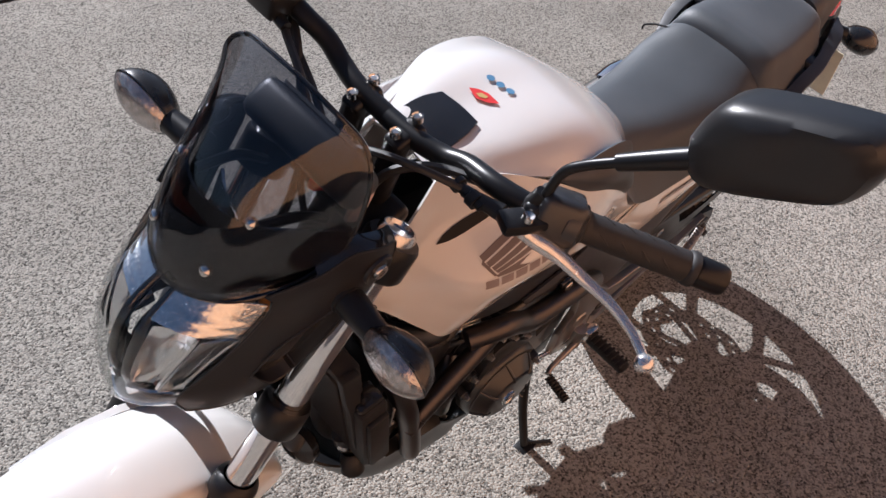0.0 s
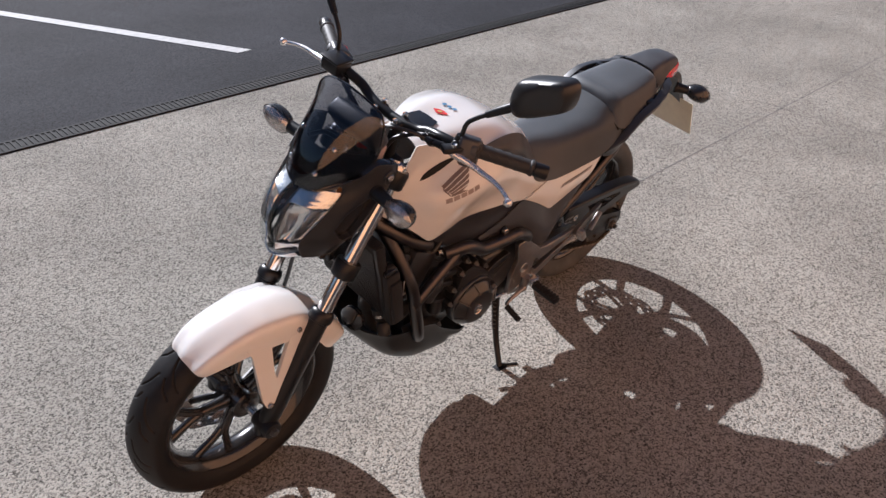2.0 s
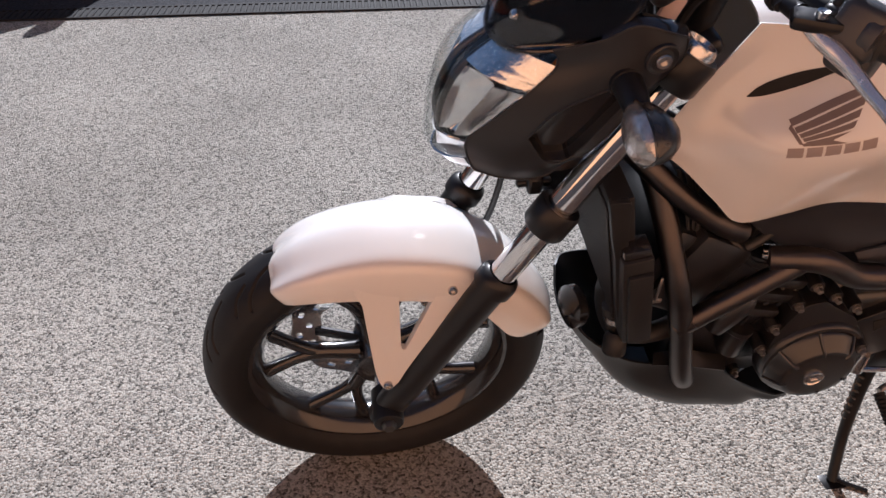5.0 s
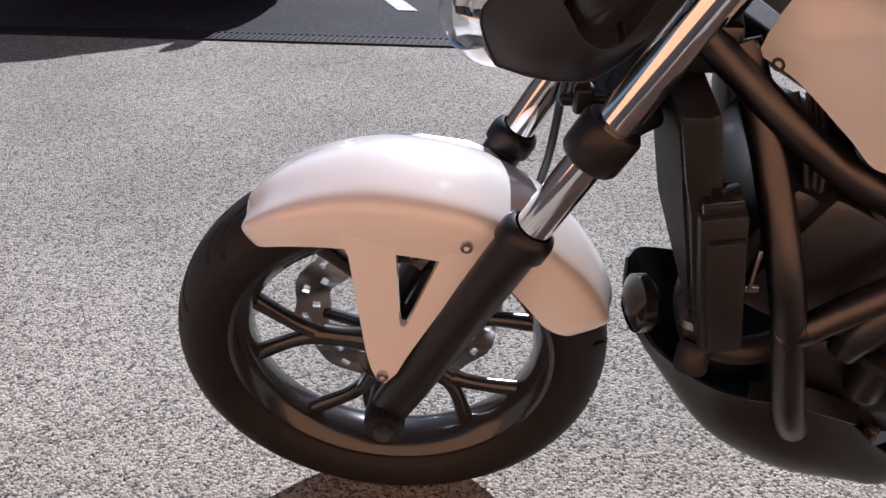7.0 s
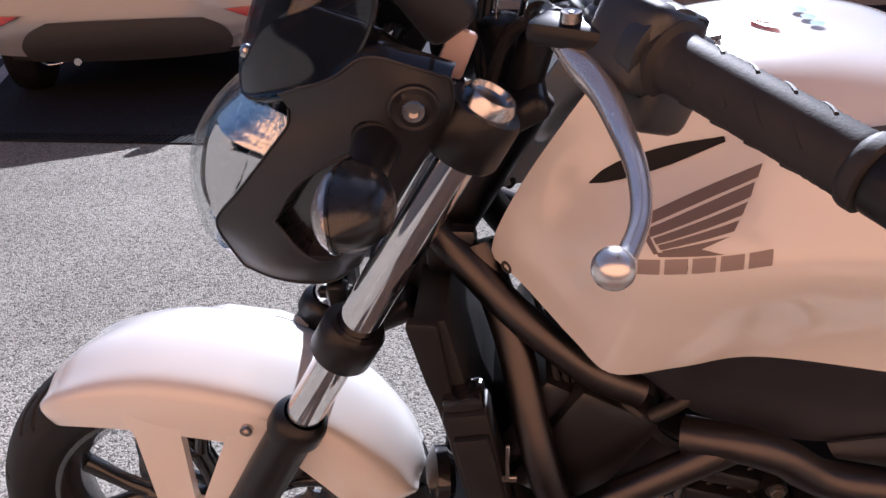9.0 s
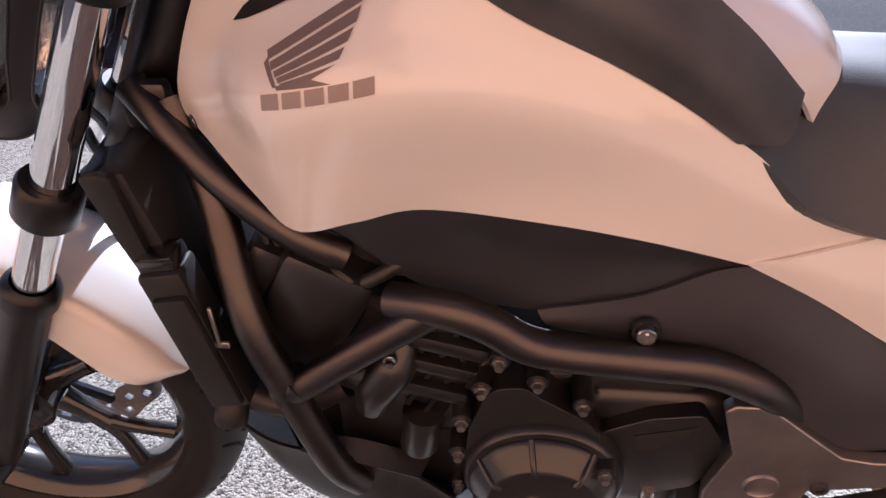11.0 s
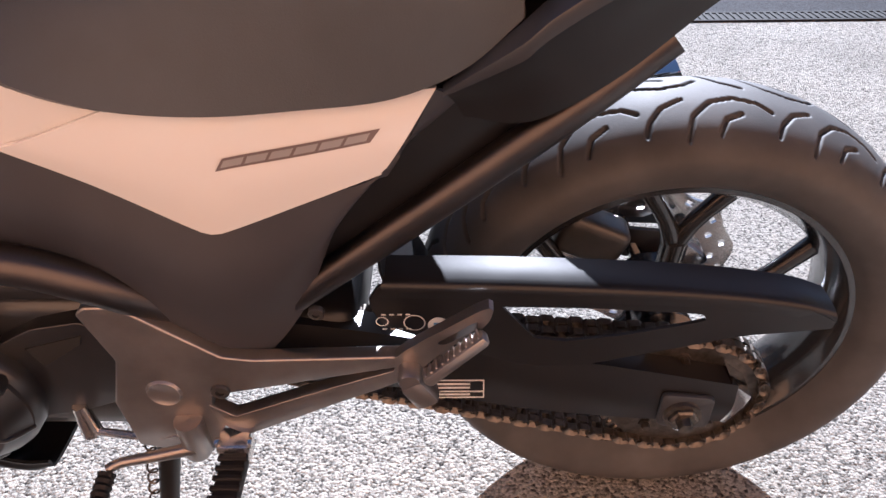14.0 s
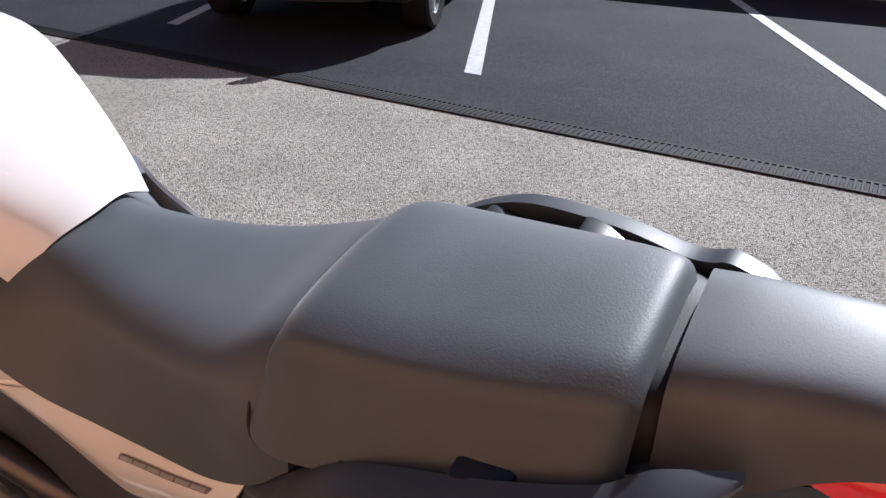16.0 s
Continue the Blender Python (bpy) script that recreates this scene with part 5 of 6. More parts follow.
upper_cover = [[(0.512, -0.120, 0.712), (0.560, -0.128, 0.728), (0.628, -0.136, 0.744), (0.730, -0.138, 0.734), (0.820, -0.134, 0.714), (0.910, -0.126, 0.682)], [(0.540, -0.108, 0.694), (0.575, -0.110, 0.672), (0.650, -0.116, 0.680), (0.740, -0.120, 0.676), (0.820, -0.122, 0.682), (0.905, -0.124, 0.676)],
               [(0.578, -0.106, 0.660), (0.610, -0.108, 0.636), (0.660, -0.114, 0.622), (0.735, -0.120, 0.618), (0.820, -0.123, 0.642), (0.900, -0.125, 0.668)]]
lower_cover = [[(0.728, -0.128, 0.624), (0.82, -0.130, 0.648), (0.905, -0.129, 0.686), (0.985, -0.126, 0.650), (1.062, -0.122, 0.606), (1.140, -0.129, 0.634), (1.217, -0.134, 0.663), (1.262, -0.134, 0.738)],
               [(0.735, -0.132, 0.612), (0.825, -0.135, 0.618), (0.915, -0.138, 0.618), (0.985, -0.142, 0.572), (1.062, -0.140, 0.525), (1.126, -0.137, 0.565), (1.205, -0.134, 0.650), (1.272, -0.133, 0.735)],
               [(0.745, -0.126, 0.600), (0.830, -0.130, 0.588), (0.912, -0.132, 0.568), (0.970, -0.132, 0.514), (1.055, -0.131, 0.434), (1.120, -0.124, 0.486), (1.186, -0.124, 0.628), (1.285, -0.128, 0.732)]]
rear_panel = [[(0.906, -0.1345, 0.692), (0.975, -0.131, 0.651), (1.042, -0.129, 0.605), (1.060, -0.128, 0.5955), (1.082, -0.129, 0.602), (1.145, -0.133, 0.631), (1.217, -0.138, 0.665)], [(0.935, -0.136, 0.700), (1.000, -0.135, 0.676), (1.052, -0.1345, 0.654), (1.072, -0.134, 0.650), (1.095, -0.135, 0.655), (1.155, -0.139, 0.674), (1.236, -0.141, 0.696)],
              [(1.014, -0.131, 0.727), (1.040, -0.128, 0.722), (1.060, -0.127, 0.720), (1.080, -0.126, 0.719), (1.110, -0.127, 0.721), (1.170, -0.131, 0.728), (1.263, -0.136, 0.741)]]
rear_grid = surface(rear_panel, 40, 18)
name_plate = decal(rear_grid, (1.080, 0.667), (1.210, 0.697), (1.219, 0.709), (1.088, 0.679), 16, 2)
cells = [decal(rear_grid, (1.085 + 0.0208 * i, 0.6705 + 0.0048 * i), (1.103 + 0.0208 * i, 0.6747 + 0.0048 * i), (1.107 + 0.0208 * i, 0.6815 + 0.0048 * i), (1.089 + 0.0208 * i, 0.6773 + 0.0048 * i), 3, 1, 0.0018) for i in range(6)]
for s in (-1, 1):
    part("tank_cover", side_of(skin(upper_cover, 34, 14, -0.004), s), COVER, bike, "dark satin tank cover", 50)
    lc = part("frame_cover", side_of(skin(lower_cover, 60, 20, -0.005), s), FRAME_COVER, bike, "matt black frame side cover", 50)
    rp = part("rear_side_panel", side_of(skin(None, thick=0.004, grid=rear_grid), s), WHITE, bike, "white rear side panel", 60)
    part("model_plate", side_of(name_plate, s), DECAL_GREY, rp, "dark plate with plain silver cells")
    for c in cells:
        part("plate_cell", side_of(c, s), DECAL_SILVER, rp)
    kl = part("key_lock", side_of(lathe([(0, -0.004), (0.008, -0.005), (0.0095, -0.003), (0.0095, 0.0), (0.013, 0.0), (0.0145, 0.003), (0.0145, 0.008)], 24, (0.828, -0.144, 0.615)), s), BLACK_GLOSS, lc)
    part("lock_barrel", side_of(join(lathe([(0.0095, -0.0045), (0.0085, -0.0060), (0, -0.0060)], 20, (0.828, -0.144, 0.615)), block((0.003, 0.002, 0.010), 0, m=Matrix.Translation((0.828, -0.1505, 0.615)))), s), STEEL, kl)

under = plate([(1.120, 0.545), (1.205, 0.650), (1.255, 0.735), (1.300, 0.730), (1.385, 0.735), (1.345, 0.690), (1.240, 0.604), (1.150, 0.530)], -0.108, -0.098, 0.003)
for s in (-1, 1):
    part("under_tail_panel", side_of(under, s), BLACK_SATIN, bike, "satin black panel under the tail")

# ---- frame ----
frame_paths = [[(0.385, -0.050, 0.800), (0.420, -0.090, 0.715), (0.437, -0.125, 0.654), (0.454, -0.149, 0.594), (0.474, -0.152, 0.526), (0.507, -0.150, 0.400), (0.530, -0.135, 0.345)], [(0.345, -0.048, 0.812), (0.425, -0.092, 0.746), (0.498, -0.112, 0.694), (0.545, -0.108, 0.666)],
               [(0.482, -0.152, 0.520), (0.55, -0.150, 0.574), (0.632, -0.146, 0.634)], [(0.590, -0.130, 0.630), (0.640, -0.148, 0.640), (0.680, -0.150, 0.626), (0.730, -0.151, 0.597), (0.827, -0.150, 0.586), (0.890, -0.148, 0.578), (0.950, -0.138, 0.542), (1.000, -0.110, 0.480)],
               [(1.110, -0.112, 0.498), (1.240, -0.116, 0.604), (1.360, -0.116, 0.702), (1.44, -0.105, 0.765)]]
for path, r in zip(frame_paths, (0.0180, 0.0165, 0.0165, 0.0190, 0.0155)):
    for s in (-1, 1):
        part("frame_tube", side_of(tube(path, r, 18, 40), s), FRAME, bike, "dark painted steel frame tube")
for s in (-1, 1):
    part("tube_socket", side_of(tube([(0.468, -0.149, 0.514), (0.490, -0.149, 0.532)], 0.0208, 18), s), FRAME, bike)
    part("frame_gusset", side_of(block((0.05, 0.02, 0.05), 0.008, 2, Matrix.Translation((0.36, -0.052, 0.795))), s), FRAME, bike)
    part("gusset_bolt", side_of(moved(bolt_piece(0.008, 0.005), Matrix.Translation((0.365, -0.035, 0.70))), s), STEEL, bike)

# ---- radiator ----
rad_m = Matrix.Translation((0.372, 0, 0.632)) @ Matrix.Rotation(radians(-12.5), 4, 'Y')
rad = part("radiator", block((0.034, 0.26, 0.27), 0.005, 2, rad_m), RADIATOR, bike, "black finned radiator")
fin = part("fin", block((0.004, 0.25, 0.0016), 0), DARK_ALLOY, rad)
fin.matrix_basis = rad_m @ Matrix.Translation((-0.0185, 0, -0.118))
for i in range(1, 40):
    again(fin, rad_m @ Matrix.Translation((-0.0185, 0, -0.118 + 0.006 * i)))
for s in (-1, 1):
    pc = plate([(0.322, 0.768), (0.338, 0.700), (0.350, 0.660), (0.370, 0.560), (0.388, 0.495), (0.398, 0.497), (0.384, 0.570), (0.366, 0.665), (0.352, 0.768)], -0.140, -0.128, 0.004, round_by=0.008)
    part("radiator_shroud", side_of(pc, s), RADIATOR, rad, "black radiator side shroud")
box_m = Matrix.Translation((0.393, -0.138, 0.582)) @ Matrix.Rotation(radians(-10.5), 4, 'Y')
tank = part("coolant_tank", join(block((0.046, 0.040, 0.185), 0.006, 2, box_m), block((0.036, 0.012, 0.150), 0.004, 2, box_m @ Matrix.Translation((0.002, -0.022, -0.008)))), RADIATOR, bike, "black coolant tank beside the radiator")
part("tank_cap", block((0.040, 0.034, 0.020), 0.005, 2, box_m @ Matrix.Translation((0, 0.002, 0.098))), BLACK_GLOSS, tank)
part("outlet", lathe([(0, -0.018), (0.016, -0.018), (0.019, -0.014), (0.019, 0.012), (0.014, 0.02)], 20, (0.392, -0.128, 0.452), (0.15, 0.5, 0.9)), RADIATOR, tank)
part("radiator_clip", join(block((0.016, 0.004, 0.008), 0.001, 1, Matrix.Translation((0.420, -0.156, 0.585))), block((0.004, 0.004, 0.05), 0.001, 1, Matrix.Translation((0.418, -0.157, 0.61)))), SCREW, bike)
part("horn", lathe([(0, -0.02), (0.028, -0.018), (0.036, -0.010), (0.036, 0.004), (0.020, 0.012), (0, 0.014)], 24, (0.335, -0.060, 0.470), (-0.9, -0.2, 0.1)), BLACK_GLOSS, bike)
part("coolant_hose", tube([(0.385, -0.10, 0.515), (0.395, -0.105, 0.478), (0.425, -0.11, 0.452), (0.47, -0.11, 0.452), (0.52, -0.10, 0.475)], 0.017, 14), HOSE, bike)
part("hose_clip", lathe([(0.0185, -0.006), (0.0195, -0.006), (0.0195, 0.006), (0.0185, 0.006)], 18, (0.392, -0.104, 0.495), (0.1, 0, -1), True), STEEL, bike)
part("overflow_hose", tube([(0.46, -0.06, 0.76), (0.475, -0.085, 0.68), (0.468, -0.10, 0.60), (0.485, -0.10, 0.53)], 0.006, 8), HOSE, bike)
part("breather_hose", tube([(0.50, -0.10, 0.555), (0.525, -0.11, 0.610), (0.57, -0.11, 0.64), (0.60, -0.10, 0.655)], 0.008, 10), HOSE, bike)

# ---- engine ----
engine = part("crankcase", join(block((0.30, 0.20, 0.20), 0.02, 3, Matrix.Translation((0.76, 0.0, 0.42))), block((0.20, 0.22, 0.15), 0.02, 3, Matrix.Translation((0.88, 0.0, 0.42))), block((0.20, 0.18, 0.08), 0.02, 2, Matrix.Translation((0.72, 0, 0.32)))), ENGINE, bike, "black engine crankcase")
cyl_m = Matrix.Translation((0.60, 0.0, 0.53)) @ Matrix.Rotation(radians(28), 4, 'Y')
cyl = part("cylinder_block", block((0.17, 0.22, 0.13), 0.012, 2, cyl_m), ENGINE, bike, "black cylinder block")
for i in range(5):
    part("rib", block((0.006, 0.228, 0.134), 0.001, 1, cyl_m @ Matrix.Translation((-0.02 + 0.022 * i, 0, 0))), ENGINE, cyl)
part("cylinder_head", join(block((0.10, 0.25, 0.16), 0.016, 2, Matrix.Translation((0.495, 0.0, 0.585)) @ Matrix.Rotation(radians(28), 4, 'Y')), block((0.04, 0.23, 0.13), 0.014, 2, Matrix.Translation((0.44, 0.0, 0.615)) @ Matrix.Rotation(radians(28), 4, 'Y'))), ENGINE, bike)
part("intake", join(tube([(0.55, -0.06, 0.60), (0.56, -0.06, 0.68)], 0.026, 16), tube([(0.55, 0.06, 0.60), (0.56, 0.06, 0.68)], 0.026, 16), block((0.26, 0.20, 0.11), 0.02, 2, Matrix.Translation((0.70, 0, 0.68)))), BLACK_MATT, bike)
cover_out = [(0.655, 0.395), (0.660, 0.454), (0.679, 0.510), (0.690, 0.523), (0.720, 0.527), (0.732, 0.515), (0.788, 0.477), (0.806, 0.440), (0.812, 0.39), (0.79, 0.34), (0.735, 0.312), (0.69, 0.325), (0.662, 0.36)]
alt = part("engine_cover", join(plate(cover_out, -0.140, -0.085, 0.012, 3, 0.010), lathe([(0.090, -0.02), (0.089, -0.044), (0.084, -0.050), (0.078, -0.051)], 48, (0.742, -0.10, 0.385))), ENGINE, bike, "black alternator cover")
part("cover_dome", lathe([(0.0, -0.0712), (0.050, -0.0712), (0.0595, -0.0702), (0.0615, -0.0685), (0.0770, -0.0500), (0.0805, -0.0455), (0.0820, -0.0400), (0.0825, -0.01)], 64, (0.742, -0.105, 0.378)), ENGINE, alt, "round ribbed engine cover")
part("crank_cap", join(lathe([(0, -0.003), (0.012, -0.003), (0.0125, -0.001), (0.015, -0.004), (0.017, -0.003), (0.018, 0.003)], 28, (0.735, -0.1775, 0.374)), block((0.014, 0.003, 0.004), 0.001, 1, Matrix.Translation((0.735, -0.1815, 0.374)))), STEEL, alt, "worn steel inspection cap")
for a in (100, 50, -20, -70, 200, 150):
    q = radians(a)
    part("cover_rib", tube([(0.742 + 0.052 * math.cos(q), -0.1755, 0.378 + 0.052 * math.sin(q)), (0.742 + 0.064 * math.cos(q), -0.171, 0.378 + 0.064 * math.sin(q)), (0.742 + 0.081 * math.cos(q), -0.149, 0.378 + 0.081 * math.sin(q))], 0.0034, 8, 8), ENGINE, alt)
hexb = lathe([(0, -0.009), (0.0045, -0.009), (0.0053, -0.0075), (0.0053, -0.002), (0.0078, -0.002), (0.0078, 0.004)], 6)
for x, y, z in ((0.675, -0.138, 0.517), (0.732, -0.138, 0.531), (0.779, -0.138, 0.500), (0.653, -0.138, 0.464), (0.648, -0.138, 0.410), (0.693, -0.135, 0.556), (0.806, -0.165, 0.424), (0.776, -0.095, 0.60), (0.642, -0.112, 0.312)):
    part("engine_bolt", moved(hexb, Matrix.Translation((x, y, z))), SCREW, bike)
    part("bolt_boss", lathe([(0.0, 0.0), (0.011, 0.0), (0.012, 0.004), (0.012, 0.05)], 16, (x, y + 0.002, z)), ENGINE, bike)
spr = part("sprocket_cover", plate([(0.800, 0.335), (0.792, 0.42), (0.802, 0.450), (0.850, 0.476), (0.904, 0.486), (0.912, 0.476), (0.930, 0.443), (0.928, 0.400), (0.908, 0.365), (0.860, 0.346)], -0.128, -0.09, 0.006, 3, 0.008), ENGINE, bike, "black sprocket cover with a slanted pocket")
part("pocket", plate([(0.836, 0.449), (0.900, 0.468), (0.895, 0.456), (0.847, 0.423)], -0.1292, -0.127, 0.0), PIT, spr)
part("starter_motor", join(tube([(0.594, -0.105, 0.562), (0.580, -0.120, 0.530), (0.562, -0.126, 0.500), (0.553, -0.126, 0.470)], [0.016, 0.026, 0.024, 0.017], 20, 16), tube([(0.570, -0.112, 0.515), (0.545, -0.108, 0.512), (0.505, -0.095, 0.506)], [0.030, 0.026, 0.022], 18, 10), tube([(0.580, -0.10, 0.52), (0.62, 0.0, 0.52)], 0.03, 16)), ENGINE, bike, "black water pump on the engine")
part("pump_screw", moved(hexb, Matrix.Translation((0.583, -0.138, 0.556))), STEEL, bike)
part("oil_sump", join(block((0.20, 0.20, 0.17), 0.02, 2, Matrix.Translation((0.60, 0.0, 0.375))), block((0.12, 0.21, 0.10), 0.015, 2, Matrix.Translation((0.66, 0.0, 0.45)))), ENGINE, bike, "black lower engine casing")
part("oil_filter", lathe([(0, -0.07), (0.030, -0.068), (0.034, -0.060), (0.034, 0.02)], 24, (0.575, 0.02, 0.40), (0.9, 0, 0.2)), BLACK_SATIN, bike)
part("wiring_loom", join(*[tube([(0.440 + 0.012 * i, -0.07, 0.76), (0.462 + 0.010 * i, -0.098 + 0.004 * i, 0.69), (0.472 + 0.006 * i, -0.105, 0.62), (0.480 + 0.012 * i, -0.09, 0.54)], 0.0035, 6) for i in range(3)]), HOSE, bike)
part("fuel_hose", tube([(0.50, -0.09, 0.66), (0.54, -0.115, 0.645), (0.58, -0.11, 0.60), (0.62, -0.11, 0.585)], 0.006, 8), HOSE, bike)
for k, (x, z, w) in enumerate(((0.640, 0.560, 0.085), (0.632, 0.528, 0.085), (0.620, 0.492, 0.080))):
    part("water_passage", block((w, 0.026, 0.020), 0.006, 2, Matrix.Translation((x, -0.112, z)) @ Matrix.Rotation(radians(14), 4, 'Y')), ENGINE, cyl)
part("drain_pipe", lathe([(0.0, 0.0), (0.020, 0.0), (0.022, 0.003), (0.021, 0.045), (0.024, 0.048), (0.024, 0.056), (0.0, 0.058)], 20, (0.600, -0.118, 0.395), (0.15, 0.1, 1)), ENGINE, bike)
part("throttle_body", tube([(0.60, -0.09, 0.60), (0.655, -0.095, 0.592)], 0.014, 14), STEEL, bike)
header = [(0.43, -0.02, 0.54), (0.41, -0.03, 0.46), (0.45, -0.03, 0.36), (0.55, 0.0, 0.30), (0.70, 0.04, 0.275), (0.86, 0.08, 0.28), (1.00, 0.15, 0.30), (1.12, 0.223, 0.36)]
part("exhaust_pipe", tube(header, 0.025, 18, 50), DARK_ALLOY, bike, "dull steel exhaust pipe")
part("exhaust_chamber", block((0.24, 0.20, 0.10), 0.035, 3, Matrix.Translation((0.83, 0.0, 0.318))), DARK_ALLOY, bike, "brown stained exhaust collector")
sil = part("silencer", lathe([(0.0, 0.0), (0.030, 0.0), (0.048, 0.03), (0.056, 0.08), (0.058, 0.36), (0.050, 0.42), (0.046, 0.46), (0.040, 0.46), (0.038, 0.42), (0, 0.40)], 32, (1.12, 0.225, 0.355), (0.925, 0.05, 0.38)), DARK_ALLOY, bike, "brushed steel silencer")
part("end_cap", lathe([(0.0535, 0.39), (0.060, 0.395), (0.058, 0.44), (0.049, 0.475), (0.043, 0.475), (0.042, 0.44)], 32, (1.12, 0.225, 0.355), (0.925, 0.05, 0.38)), CHROME, sil, "chromed silencer end cap")
belly = both_sides([[(0.338, 0.062, 0.440), (0.335, 0.035, 0.415), (0.334, 0.0, 0.405)], [(0.362, 0.100, 0.428), (0.372, 0.070, 0.372), (0.374, 0.0, 0.352)], [(0.425, 0.130, 0.402), (0.440, 0.108, 0.300), (0.445, 0.0, 0.272)], [(0.510, 0.136, 0.386), (0.525, 0.116, 0.246), (0.530, 0.0, 0.226)],
                    [(0.590, 0.134, 0.360), (0.610, 0.116, 0.222), (0.615, 0.0, 0.206)], [(0.650, 0.128, 0.300), (0.682, 0.112, 0.208), (0.690, 0.0, 0.198)], [(0.735, 0.118, 0.236), (0.745, 0.105, 0.208), (0.750, 0.0, 0.202)], [(0.772, 0.112, 0.226), (0.776, 0.100, 0.212), (0.778, 0.0, 0.208)]])
pan = part("belly_pan", skin(belly, 60, 60, 0.004), BLACK_SATIN, bike, "satin black belly pan", 40)
for s in (-1, 1):
    part("pan_flange", side_of(skin([[(0.465, -0.136, 0.392), (0.52, -0.139, 0.386), (0.60, -0.136, 0.356)], [(0.470, -0.118, 0.402), (0.53, -0.116, 0.398), (0.61, -0.110, 0.362)]], 16, 5, -0.004), s), BLACK_SATIN, pan)
for i, x in enumerate((0.62, 0.635, 0.65)):
    part("pan_rivet", lathe([(0, -0.003), (0.004, -0.002), (0.005, 0.002)], 10, (x, -0.102, 0.262 - 0.003 * i), (0, 1, 0.4)), STEEL, bike)

# ---- foot rests, gear lever, stand ----
for s in (-1, 1):
    br = part("foot_bracket", side_of(join(join(plate([(0.916, 0.515), (0.925, 0.524), (0.957, 0.525), (1.000, 0.489), (1.041, 0.455), (1.071, 0.450), (1.150, 0.452), (1.240, 0.455), (1.243, 0.441), (1.219, 0.439), (1.150, 0.424), (1.075, 0.407), (1.021, 0.396), (1.018, 0.383), (1.026, 0.350), (1.001, 0.298), (0.960, 0.300), (0.921, 0.312), (0.915, 0.385), (0.935, 0.450)], -0.147, -0.130, 0.005, 3, 0.003), plate([(1.014, 0.384), (1.024, 0.376), (1.039, 0.364), (1.150, 0.412), (1.216, 0.438), (1.243, 0.441), (1.240, 0.430), (1.224, 0.423), (1.154, 0.388), (1.100, 0.360), (1.049, 0.334), (1.037, 0.338), (1.020, 0.352)], -0.149, -0.133, 0.004, 3, 0.003)), block((0.02, 0.012, 0.03), 0.003, 1, Matrix.Translation((1.235, -0.146, 0.44)))), s), ALLOY, bike, "grey cast alloy foot rest bracket")
    part("bracket_dish", side_of(lathe([(0, -0.001), (0.014, -0.002), (0.017, -0.004), (0.019, -0.001), (0.020, 0.003)], 28, (0.972, -0.146, 0.402)), s), ALLOY, br)
    part("bracket_bolt", side_of(moved(bolt_piece(0.010, 0.005), Matrix.Translation((1.031, -0.146, 0.405))), s), DARK_ALLOY, br)
    loop = holed([(1.212, 0.440), (1.216, 0.472), (1.241, 0.494), (1.302, 0.543), (1.308, 0.538), (1.304, 0.522), (1.293, 0.506), (1.262, 0.480), (1.256, 0.452), (1.240, 0.425), (1.226, 0.425)], [(1.254, 0.490), (1.293, 0.523), (1.294, 0.513), (1.264, 0.489)], lambda x, z: -0.158 - 0.10 * (z - 0.44), 0.012, 60)
    part("peg_hanger", side_of(loop, s), ALLOY, br, "grey pillion peg hanger")
    peg = part("pillion_peg", side_of(block((0.074, 0.018, 0.013), 0.005, 2, Matrix.Translation((1.273, -0.180, 0.490)) @ Matrix.Rotation(radians(-39), 4, 'Y') @ Matrix.Rotation(radians(10), 4, 'Z')), s), ALLOY, br, "folded alloy pillion peg")
    part("peg_teeth", side_of(join(*[block((0.003, 0.013, 0.003), 0.001, 1, Matrix.Translation((1.273, -0.180, 0.490)) @ Matrix.Rotation(radians(-39), 4, 'Y') @ Matrix.Rotation(radians(10), 4, 'Z') @ Matrix.Translation((-0.031 + 0.007 * i, 0, 0.0072))) for i in range(10)]), s), ALLOY, peg)
    part("peg_pivot", side_of(join(lathe([(0, -0.016), (0.010, -0.016), (0.012, -0.012), (0.012, 0.016), (0, 0.016)], 16, (1.229, -0.162, 0.451)), block((0.026, 0.024, 0.036), 0.006, 2, Matrix.Translation((1.238, -0.168, 0.432)) @ Matrix.Rotation(radians(-30), 4, 'Y'))), s), ALLOY, br)
piv = (0.990, -0.160, 0.325)
gear = part("gear_lever", join(tube([piv, (0.945, -0.163, 0.314), (0.905, -0.166, 0.306), (0.890, -0.172, 0.302)], [0.008, 0.007, 0.006, 0.006], 10), lathe([(0, -0.03), (0.013, -0.03), (0.015, -0.026), (0.015, 0.028), (0, 0.03)], 18, (0.988, -0.152, 0.335), (0, 0, 1))), ALLOY, bike, "alloy gear lever")
part("toe_rubber", lathe([(0, -0.03)] + [q for i in range(8) for q in ((0.0105, -0.03 + 0.0075 * i), (0.009, -0.027 + 0.0075 * i))] + [(0.0105, 0.03), (0, 0.031)], 16, (0.888, -0.205, 0.292), (0.05, 0.97, 0.2)), RUBBER, gear, "ribbed rubber toe piece")
part("link_rod", join(tube([(0.860, -0.130, 0.315), (0.925, -0.140, 0.318), (0.985, -0.145, 0.332)], 0.005, 8), tube([(0.862, -0.13, 0.313), (0.862, -0.13, 0.36)], [0.012, 0.008], 10)), STEEL, bike, "steel gear linkage")
stand = part("side_stand", tube([(0.932, -0.092, 0.300), (0.924, -0.105, 0.245), (0.908, -0.150, 0.130), (0.893, -0.203, 0.038)], [0.016, 0.0125, 0.0105, 0.010], 14), BLACK_SATIN, bike, "black side stand, lowered")
